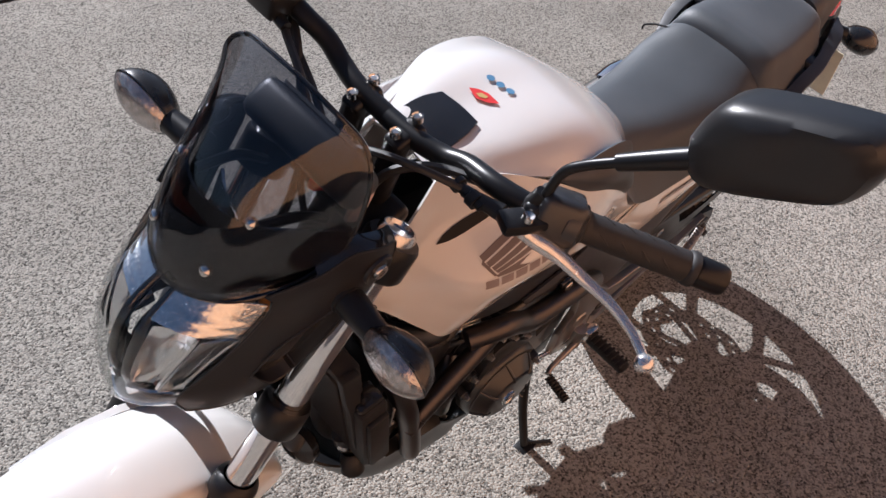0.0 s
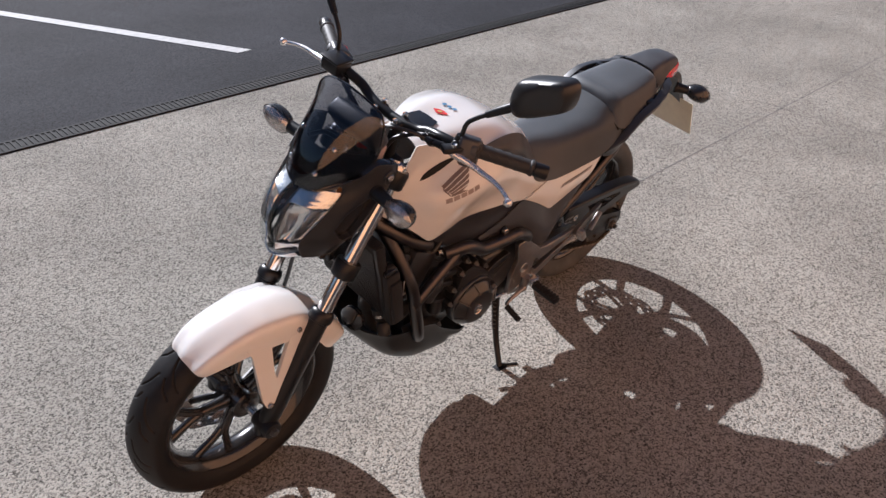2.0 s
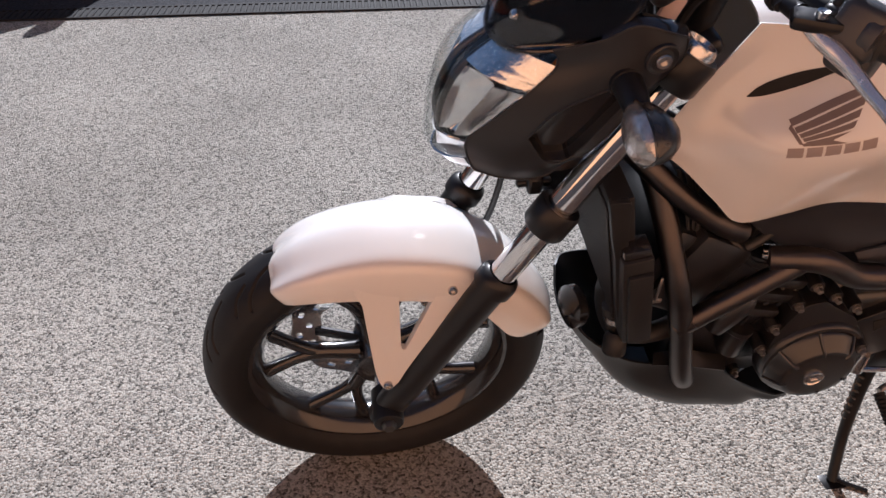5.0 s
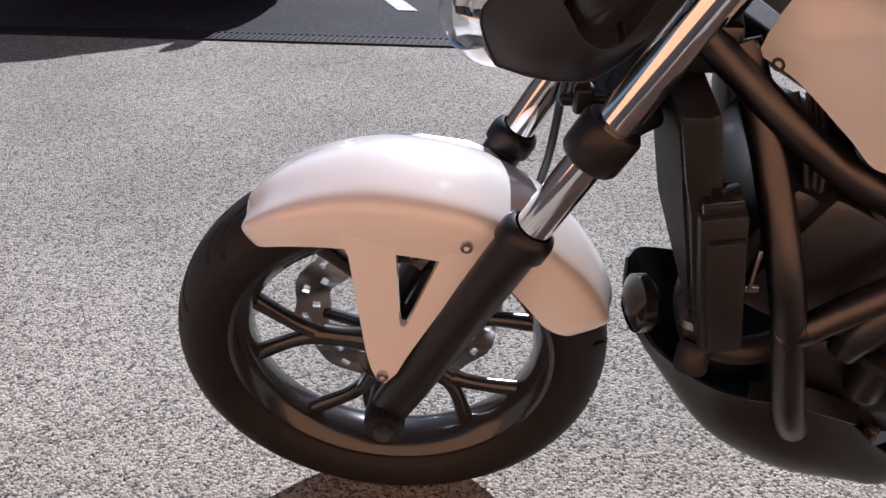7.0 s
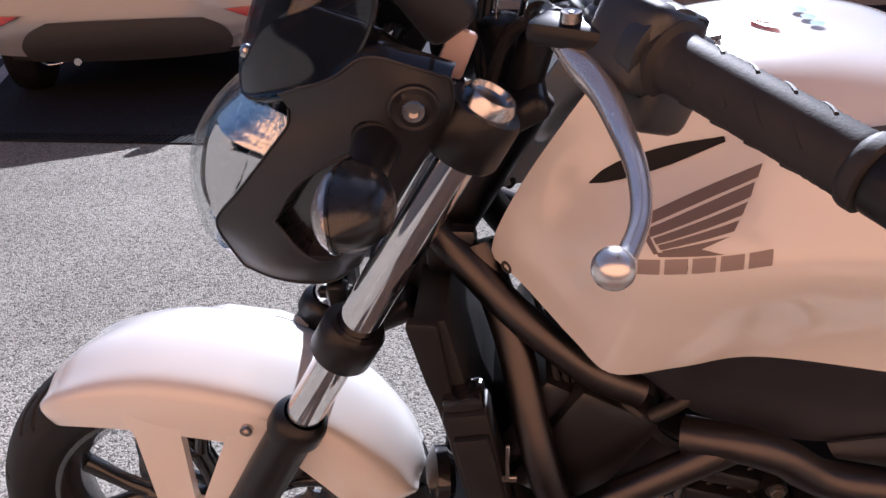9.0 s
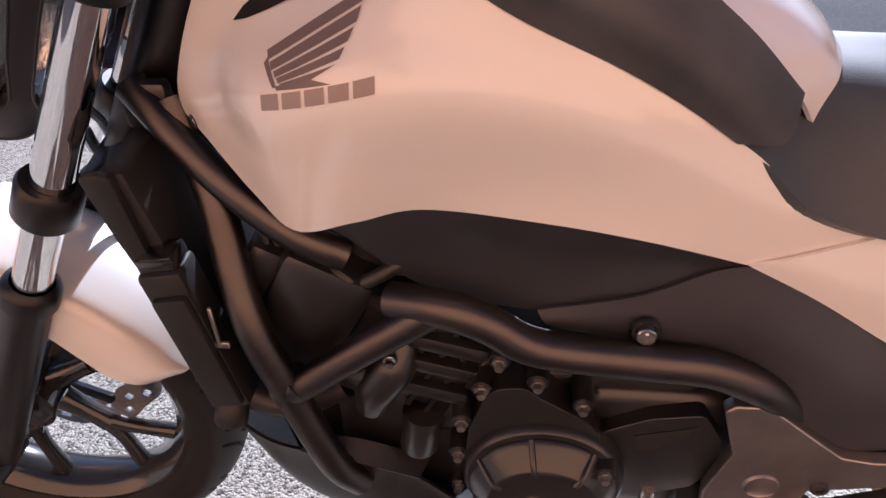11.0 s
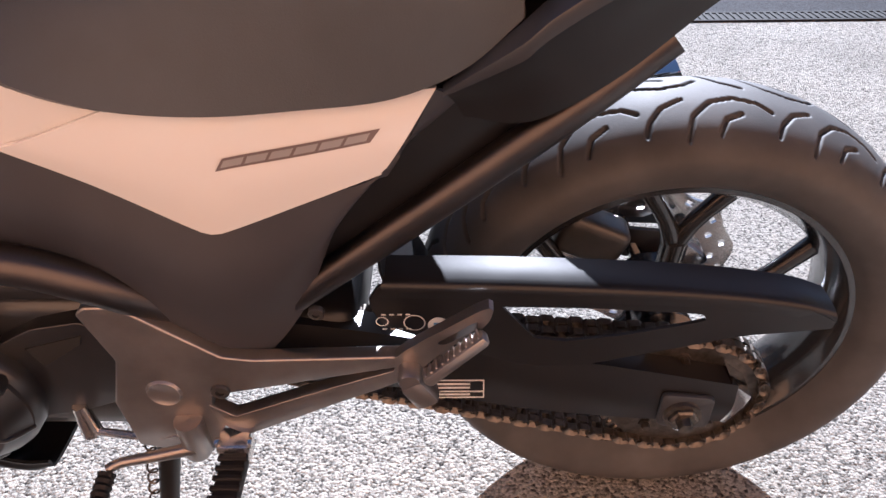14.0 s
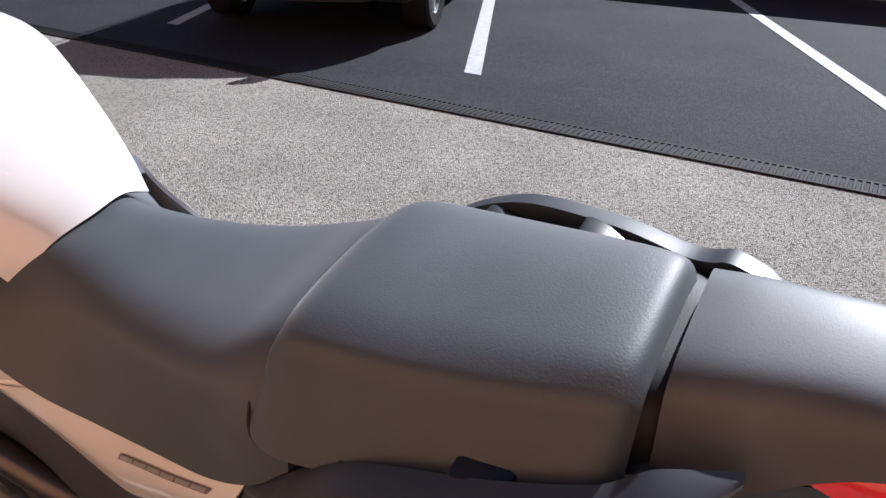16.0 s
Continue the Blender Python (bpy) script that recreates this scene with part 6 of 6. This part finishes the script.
part("stand_foot", join(block((0.046, 0.036, 0.006), 0.0025, 2, Matrix.Translation((0.893, -0.206, 0.034)) @ Matrix.Rotation(radians(-10), 4, 'X')), tube([(0.897, -0.203, 0.042), (0.925, -0.222, 0.043), (0.948, -0.236, 0.044)], 0.0042, 8)), BLACK_SATIN, stand)
coil = [(0.908 - 0.0006 * k + 0.0058 * math.cos(2.4 * k), -0.108 - 0.0018 * k + 0.0058 * math.sin(2.4 * k), 0.270 - 0.0058 * k) for k in np.arange(0, 18, 0.4)]
part("stand_spring", tube(coil, 0.0014, 6, 240), CHAIN, stand)
part("stand_bracket", block((0.06, 0.05, 0.08), 0.010, 2, Matrix.Translation((0.925, -0.095, 0.315))), BLACK_SATIN, bike)
for s in (-1, 1):
    ft = part("foot_peg", side_of(block((0.030, 0.105, 0.020), 0.007, 2, Matrix.Translation((1.032, -0.215, 0.312))), s), RUBBER, bike, "black rubber rider foot peg")
    for i in range(8):
        part("rubber_rib", side_of(block((0.032, 0.006, 0.005), 0.001, 1, Matrix.Translation((1.032, -0.172 - 0.012 * i, 0.322))), s), RUBBER, ft)
    part("peg_joint", side_of(join(block((0.036, 0.030, 0.030), 0.006, 2, Matrix.Translation((1.032, -0.155, 0.322))), tube([(1.012, -0.158, 0.33), (1.052, -0.158, 0.33)], 0.006, 8)), s), STEEL, ft)
part("brake_pedal", tube([(0.99, 0.16, 0.325), (0.92, 0.17, 0.30), (0.87, 0.19, 0.29)], 0.007, 10), ALLOY, bike)

# ---- swing arm, chain ----
for s in (-1, 1):
    arm = skin([[(1.02, -0.105, 0.470), (1.15, -0.108, 0.455), (1.27, -0.109, 0.431), (1.46, -0.111, 0.392), (1.574, -0.112, 0.366)], [(1.02, -0.112, 0.425), (1.18, -0.114, 0.410), (1.29, -0.114, 0.385), (1.45, -0.117, 0.350), (1.572, -0.118, 0.335)], [(1.02, -0.105, 0.375), (1.185, -0.108, 0.366), (1.34, -0.109, 0.327), (1.46, -0.112, 0.312), (1.566, -0.112, 0.304)]], 30, 12, -0.035)
    if s > 0:
        arm = moved(arm, Matrix.Translation((0, -0.10, 0)))
    ar = part("swing_arm", side_of(arm, s), BLACK_SATIN, bike, "satin black steel swing arm", 45)
    part("adjuster_plate", side_of(plate([(1.492, 0.364), (1.550, 0.356), (1.550, 0.306), (1.492, 0.310)], -0.123, -0.115, 0.003, 2, 0.008), s), BLACK_MATT, ar)
    part("axle_nut", side_of(join(lathe([(0, -0.020), (0.008, -0.020), (0.009, -0.010), (0.014, -0.010), (0.0165, -0.008), (0.0165, 0.0)], 6, (1.517, -0.124, 0.332)), lathe([(0, -0.006), (0.020, -0.006), (0.021, 0.0)], 24, (1.517, -0.122, 0.332))), s), CHAIN, ar, "rusty axle nut")
    part("arm_end", side_of(plate([(1.567, 0.368), (1.592, 0.346), (1.588, 0.330), (1.572, 0.300), (1.564, 0.304)], -0.112, -0.078, 0.001), s), STEEL, ar)
part("arm_bridge", block((0.10, 0.20, 0.09), 0.02, 3, Matrix.Translation((1.12, 0, 0.42))), BLACK_SATIN, bike)
part("shock_absorber", join(tube([(1.10, 0, 0.44), (1.05, 0, 0.68)], 0.024, 16), *[lathe([(0.031, -0.005), (0.036, 0), (0.031, 0.005), (0.026, 0)], 20, (1.095 - 0.005 * i, 0, 0.47 + 0.022 * i), (-0.2, 0, 1), True) for i in range(8)]), DARK_ALLOY, bike)
guard_out = [(1.200, 0.520), (1.187, 0.498), (1.199, 0.466), (1.271, 0.432), (1.333, 0.407), (1.362, 0.402), (1.404, 0.404), (1.449, 0.416), (1.561, 0.447), (1.645, 0.455), (1.645, 0.468), (1.600, 0.489), (1.50, 0.503), (1.40, 0.511), (1.30, 0.515)]
guard_hole = [(1.318, 0.490), (1.405, 0.487), (1.515, 0.478), (1.520, 0.468), (1.444, 0.449), (1.385, 0.440), (1.352, 0.445)]
guard = part("chain_guard", join(skin([[(1.200, -0.116, 0.505), (1.33, -0.117, 0.500), (1.50, -0.117, 0.490), (1.60, -0.115, 0.474), (1.648, -0.110, 0.455)], [(1.202, -0.116, 0.520), (1.335, -0.117, 0.516), (1.50, -0.117, 0.505), (1.60, -0.115, 0.489), (1.648, -0.111, 0.468)], [(1.205, -0.104, 0.524), (1.34, -0.104, 0.520), (1.50, -0.104, 0.509), (1.60, -0.102, 0.493), (1.645, -0.100, 0.476)], [(1.205, -0.076, 0.525), (1.34, -0.076, 0.521), (1.50, -0.076, 0.510), (1.60, -0.076, 0.494), (1.642, -0.076, 0.478)]], 40, 14, 0.003),
                                  holed(guard_out, guard_hole, lambda x, z: -0.1145, 0.004, 160)), BLACK_SATIN, bike, "satin black chain guard with a long slot", 50)
part("guard_sticker", join(*[lathe([(r - 0.0012, -0.0004), (r, -0.0004)], 20, (x, -0.1165, z)) for x, z, r in ((1.200, 0.473, 0.0065), (1.232, 0.471, 0.011))], *[block((0.0045, 0.0008, 0.0012), 0, m=Matrix.Translation((1.202 + 0.008 * i, -0.1168, zz))) for i in range(4) for zz in (0.4825, 0.4625)]), DECAL_WHITE, bike, "small white pictogram sticker")
part("round_label", lathe([(0, -0.0008), (0.011, -0.0008), (0.011, 0.0)], 20, (1.256, -0.1165, 0.467)), DECAL_WHITE, bike)
part("label_mark", block((0.010, 0.001, 0.009), 0, m=Matrix.Translation((1.256, -0.1178, 0.467))), DECAL_BLUE, bike)
lab = [block((0.078, 0.001, 0.0012), 0, m=Matrix.Translation((1.262, -0.1195, z))) for z in (0.386, 0.368, 0.358)] + [block((0.0012, 0.001, 0.028), 0, m=Matrix.Translation((x, -0.1195, 0.372))) for x in (1.223, 1.301)] + [block((0.055, 0.001, 0.0022), 0, m=Matrix.Translation((1.259, -0.1195, z))) for z in (0.380, 0.374, 0.363)]
for piece in lab:
    part("label_line", piece, DECAL_WHITE, bike, "white line of a small label")
sprock = part("rear_sprocket", join(lathe([(0.040, -0.004), (0.088, -0.004), (0.088, 0.004), (0.040, 0.004)], 72, (RW[0], -0.075, RW[2]), (0, 1, 0), True), *[block((0.012, 0.006, 0.008), 0.002, 1, Matrix.Translation((RW[0] + 0.091 * math.cos(a), -0.075, RW[2] + 0.091 * math.sin(a))) @ Matrix.Rotation(-a, 4, 'Y')) for a in np.linspace(0, 2 * math.pi, 43, endpoint=False)]), CHAIN, bike, "worn steel rear sprocket")
for a in np.linspace(0.4, 6.68, 5, endpoint=False):
    part("sprocket_bolt", moved(hexb, Matrix.Translation((RW[0] + 0.062 * math.cos(a), -0.080, RW[2] + 0.062 * math.sin(a)))), CHAIN, bike)
# chain: links round both sprockets
loop_pts = []
fc, fr, rc_, rr_ = (0.93, 0.425), 0.036, (RW[0], RW[2]), 0.092
for a in np.linspace(radians(85), radians(-97), 22):
    loop_pts.append((rc_[0] + rr_ * math.cos(a), rc_[1] + rr_ * math.sin(a)))
for a in np.linspace(radians(263), radians(97), 12):
    loop_pts.append((fc[0] + fr * math.cos(a), fc[1] + fr * math.sin(a)))
loop_pts.append(loop_pts[0])
lp = np.array(loop_pts)
run = np.concatenate([[0], np.cumsum(np.linalg.norm(np.diff(lp, axis=0), axis=1))])
nl = int(run[-1] / 0.0159)
cx = np.interp(np.linspace(0, run[-1], nl, endpoint=False), run, lp[:, 0])
cz = np.interp(np.linspace(0, run[-1], nl, endpoint=False), run, lp[:, 1])
links = []
for i in range(nl):
    j = (i + 1) % nl
    a = math.atan2(cz[j] - cz[i], cx[j] - cx[i])
    mm = Matrix.Translation(((cx[i] + cx[j]) / 2, -0.075, (cz[i] + cz[j]) / 2)) @ Matrix.Rotation(-a, 4, 'Y')
    w = 0.0085 if i % 2 else 0.0060
    for sg in (-1, 1):
        links.append(block((0.0215, 0.0018, 0.0125), 0.0055, 1, mm @ Matrix.Translation((0, sg * w, 0))))
    links.append(tube([(cx[i], -0.085, cz[i]), (cx[i], -0.065, cz[i])], 0.0048, 8))
tagged(part("chain", join(*links), CHAIN, bike, "dirty steel drive chain"), kind="stuff")
for x, y, z in ((1.115, -0.10, 0.56), (1.14, -0.10, 0.50)):
    part("tail_bolt", moved(bolt_piece(0.008, 0.004), Matrix.Translation((x, y - 0.03, z))), DARK_ALLOY, bike)
part("rear_caliper", block((0.09, 0.05, 0.06), 0.014, 3, Matrix.Translation((1.44, 0.105, 0.40)) @ Matrix.Rotation(radians(25), 4, 'Y')), DARK_ALLOY, bike)
part("inner_guard", skin([[(1.235, -0.07, 0.40), (1.235, 0.0, 0.40), (1.235, 0.07, 0.40)], [(1.195, -0.075, 0.52), (1.195, 0.0, 0.52), (1.195, 0.075, 0.52)], [(1.26, -0.075, 0.66), (1.26, 0, 0.67), (1.26, 0.075, 0.66)], [(1.40, -0.07, 0.73), (1.40, 0, 0.74), (1.40, 0.07, 0.73)], [(1.48, -0.06, 0.775), (1.48, 0, 0.785), (1.48, 0.06, 0.775)]], 16, 30, -0.003), BLACK_MATT, bike, "matt black inner mudguard")

# ---- seat and tail ----
def stations(rows, wide=1.0, rise=0.0):
    """Cross-sections from the left edge over the middle to the right edge, which may lie further out and higher."""
    return [[(x, -y, z) for y, z in reversed(r)] + [(x, y * wide, z + rise * y) for y, z in r[1:]] for x, r in rows]


rider = stations([(0.880, [(0, 0.845), (0.050, 0.840), (0.090, 0.830), (0.134, 0.812)]), (0.912, [(0, 0.842), (0.050, 0.836), (0.092, 0.815), (0.141, 0.782)]), (0.945, [(0, 0.838), (0.048, 0.833), (0.090, 0.806), (0.142, 0.752)]), (1.005, [(0, 0.833), (0.052, 0.828), (0.094, 0.798), (0.141, 0.729)]), (1.080, [(0, 0.829), (0.055, 0.826), (0.088, 0.813), (0.102, 0.798), (0.138, 0.720)]),
                  (1.160, [(0, 0.838), (0.064, 0.835), (0.102, 0.822), (0.116, 0.806), (0.142, 0.727)]), (1.230, [(0, 0.856), (0.074, 0.852), (0.116, 0.838), (0.130, 0.818), (0.147, 0.738)]), (1.285, [(0, 0.880), (0.088, 0.871), (0.138, 0.828), (0.149, 0.763)]), (1.325, [(0, 0.888), (0.082, 0.878), (0.132, 0.838), (0.146, 0.798)])], 0.82)
part("rider_seat", skin(rider, 50, 50, -0.03), VINYL, bike, "black textured vinyl rider seat", 70)
pill = stations([(1.290, [(0, 0.874), (0.060, 0.872), (0.104, 0.858), (0.136, 0.836)]), (1.300, [(0, 0.898), (0.070, 0.895), (0.108, 0.882), (0.120, 0.868), (0.148, 0.826)]), (1.318, [(0, 0.910), (0.072, 0.908), (0.106, 0.899), (0.117, 0.889), (0.123, 0.876), (0.152, 0.822)]), (1.345, [(0, 0.914), (0.070, 0.912), (0.104, 0.904), (0.115, 0.895), (0.121, 0.883), (0.151, 0.824)]), (1.40, [(0, 0.917), (0.068, 0.915), (0.102, 0.907), (0.113, 0.898), (0.119, 0.887), (0.147, 0.834)]),
                 (1.47, [(0, 0.923), (0.064, 0.921), (0.095, 0.913), (0.105, 0.905), (0.111, 0.895), (0.135, 0.854)]), (1.525, [(0, 0.928), (0.060, 0.926), (0.086, 0.918), (0.096, 0.910), (0.101, 0.900), (0.119, 0.868)]), (1.544, [(0, 0.926), (0.056, 0.924), (0.082, 0.915), (0.091, 0.906), (0.096, 0.896), (0.112, 0.868)]), (1.552, [(0, 0.914), (0.052, 0.912), (0.076, 0.902), (0.104, 0.868)])], 0.76)
part("pillion_seat", skin([[(x, y, z - 0.003 - 0.05 * max(0, y)) for x, y, z in r] for r in pill], 90, 70, -0.03), VINYL, bike, "black textured vinyl pillion seat", 70)
seam = [(x, -y, z - 0.009) for x, y, z in ((1.300, 0.145, 0.824), (1.292, 0.140, 0.838), (1.280, 0.105, 0.862), (1.277, 0.055, 0.876), (1.276, 0.0, 0.879))]
part("seat_piping", tube(seam + [(x, -y, z) for x, y, z in seam[-2::-1]], 0.002, 8, 40), RUBBER, bike)
tail = stations([(1.562, [(0, 0.924), (0.046, 0.922), (0.066, 0.914), (0.073, 0.904), (0.080, 0.880), (0.094, 0.842)]), (1.60, [(0, 0.930), (0.044, 0.927), (0.062, 0.919), (0.069, 0.909), (0.076, 0.886), (0.086, 0.856)]), (1.66, [(0, 0.934), (0.038, 0.931), (0.055, 0.924), (0.062, 0.915), (0.067, 0.903), (0.072, 0.890)]), (1.715, [(0, 0.930), (0.034, 0.927), (0.047, 0.921), (0.053, 0.914), (0.057, 0.906), (0.060, 0.897)]), (1.755, [(0, 0.916), (0.026, 0.914), (0.038, 0.909), (0.042, 0.905), (0.045, 0.901), (0.046, 0.897)])], 0.82)
part("tail_cowl", skin(tail, 36, 26, -0.008), DUSTY, bike, "dusty matt black tail cowl", 60)
part("tail_gap", skin(stations([(1.548, [(0, 0.906), (0.052, 0.903), (0.078, 0.886), (0.102, 0.835)]), (1.566, [(0, 0.906), (0.050, 0.902), (0.070, 0.886), (0.096, 0.832)])]), 30, 4, -0.01), RUBBER, bike)
lampr = stations([(1.636, [(0, 0.902), (0.045, 0.902), (0.066, 0.894), (0.070, 0.880)]), (1.69, [(0, 0.904), (0.050, 0.903), (0.068, 0.892), (0.072, 0.868)]), (1.755, [(0, 0.904), (0.036, 0.902), (0.052, 0.890), (0.054, 0.862)]), (1.780, [(0, 0.894), (0.022, 0.892), (0.038, 0.882), (0.040, 0.862)])], 0.85)
part("tail_lamp", skin(lampr, 30, 20, -0.004), RED, bike, "red tail lamp", 60)
rail_top = [(1.268, -0.138, 0.744), (1.318, -0.146, 0.790), (1.348, -0.148, 0.818), (1.402, -0.146, 0.849), (1.478, -0.138, 0.867), (1.536, -0.123, 0.877), (1.556, -0.116, 0.886), (1.572, -0.110, 0.896), (1.614, -0.096, 0.900)]
rail_low = [(1.283, -0.132, 0.714), (1.335, -0.136, 0.711), (1.397, -0.132, 0.744), (1.460, -0.128, 0.799), (1.500, -0.122, 0.822), (1.552, -0.108, 0.846), (1.590, -0.100, 0.864), (1.612, -0.094, 0.884)]


def loft(rings):
    """A closed body over rings of equally many points."""
    n, m = len(rings[0]), len(rings)
    faces = [[i * n + j, i * n + (j + 1) % n, (i + 1) * n + (j + 1) % n, (i + 1) * n + j] for i in range(m - 1) for j in range(n)]
    return [tuple(q) for r in rings for q in r], faces + [list(range(n))[::-1], [(m - 1) * n + j for j in range(n)]]


top, low = curve_through(rail_top, 60), curve_through(rail_low, 60)
rings, upper, middle = [], [], []
for i, q in enumerate(top):
    k = i / 59
    wide = float(np.interp(k, (0, 0.2, 0.75, 0.88, 0.95, 1), (0.008, 0.025, 0.026, 0.030, 0.026, 0.008)))
    tall = float(np.interp(k, (0, 0.2, 0.8, 1), (0.006, 0.016, 0.016, 0.006)))
    out = q + np.array((0.0, -wide, -0.22 * wide))
    rings.append([q, q + (out - q) * 0.5 + np.array((0, 0, 0.0012)), q + (out - q) * 0.93, out + np.array((0, 0.0006, -0.003)), out + np.array((0, 0.002, -tall * 0.8)), q + np.array((0, 0, -tall))])
    upper.append(out + np.array((0, 0.008, -tall * 0.7)))
    middle.append(out * 0.45 + low[i] * 0.55 + np.array((0, 0.006, 0)))
tail_grid = np.array([curve_through([tuple(a), tuple(b), tuple(c)], 18) for a, b, c in zip(upper, middle, low)]).transpose(1, 0, 2)


def over_tail(piece, s):
    """The tail's right half lies closer to the middle than the left one, and higher towards its front."""
    if s < 0:
        return piece
    verts, faces = flipped(piece)
    return [(x, y - 0.044, z + 0.010 + 0.2 * (1.60 - x)) for x, y, z in verts], faces


for s in (-1, 1):
    part("tail_side", over_tail(skin(None, thick=-0.004, grid=tail_grid), s), BLACK_SATIN, bike, "satin black tail side panel", 50)
    gr = part("grab_rail", over_tail(loft(rings), s), RAIL, bike, "satin black grab rail", 40)
    part("rail_post", over_tail(block((0.040, 0.05, 0.020), 0.005, 2, Matrix.Translation((1.475, -0.118, 0.856))), s), BLACK_SATIN, gr)
    part("rail_post", over_tail(block((0.030, 0.04, 0.018), 0.005, 2, Matrix.Translation((1.385, -0.126, 0.828))), s), BLACK_SATIN, gr)
    part("hook", over_tail(block((0.014, 0.014, 0.020), 0.003, 2, Matrix.Translation((1.520, -0.122, 0.832))), s), BLACK_SATIN, bike)
    indicator("rear_indicator", (1.80, -0.045, 0.790), 1, (1.866, -0.158, 0.786), "black stalk rear turn lamp", lambda piece, s=s: side_of(piece, s))
part("tail_bridge", skin([[(1.28, -0.138, 0.775), (1.28, 0.0, 0.83), (1.28, 0.10, 0.80)], [(1.42, -0.132, 0.828), (1.42, 0.0, 0.86), (1.42, 0.095, 0.845)], [(1.55, -0.095, 0.862), (1.55, 0.0, 0.872), (1.55, 0.08, 0.862)], [(1.66, -0.065, 0.875), (1.66, 0.0, 0.885), (1.66, 0.05, 0.875)]], 14, 20, -0.02), BLACK_SATIN, bike, "black body under the seats")
part("plate_carrier", skin([[(1.60, -0.060, 0.845), (1.60, 0, 0.85), (1.60, 0.045, 0.845)], [(1.70, -0.060, 0.855), (1.70, 0, 0.86), (1.70, 0.05, 0.855)], [(1.775, -0.052, 0.835), (1.775, 0, 0.84), (1.775, 0.05, 0.835)], [(1.84, -0.045, 0.765), (1.84, 0, 0.77), (1.84, 0.045, 0.765)], [(1.90, -0.045, 0.68), (1.90, 0, 0.685), (1.90, 0.045, 0.68)]], 14, 24, 0.02), BLACK_MATT, bike, "matt black plate carrier")
pl_m = Matrix.Translation((1.912, 0, 0.650)) @ Matrix.Rotation(radians(-26), 4, 'Y')
npl = part("number_plate", block((0.004, 0.20, 0.165), 0.001, 1, pl_m), PLATE, bike, "pale plain number plate")
for dy in (-0.05, 0.0, 0.05):
    for dz in (0.035, -0.035):
        part("plate_bar", block((0.001, 0.032, 0.05), 0, m=pl_m @ Matrix.Translation((0.003, dy, dz))), BLACK_GLOSS, npl)
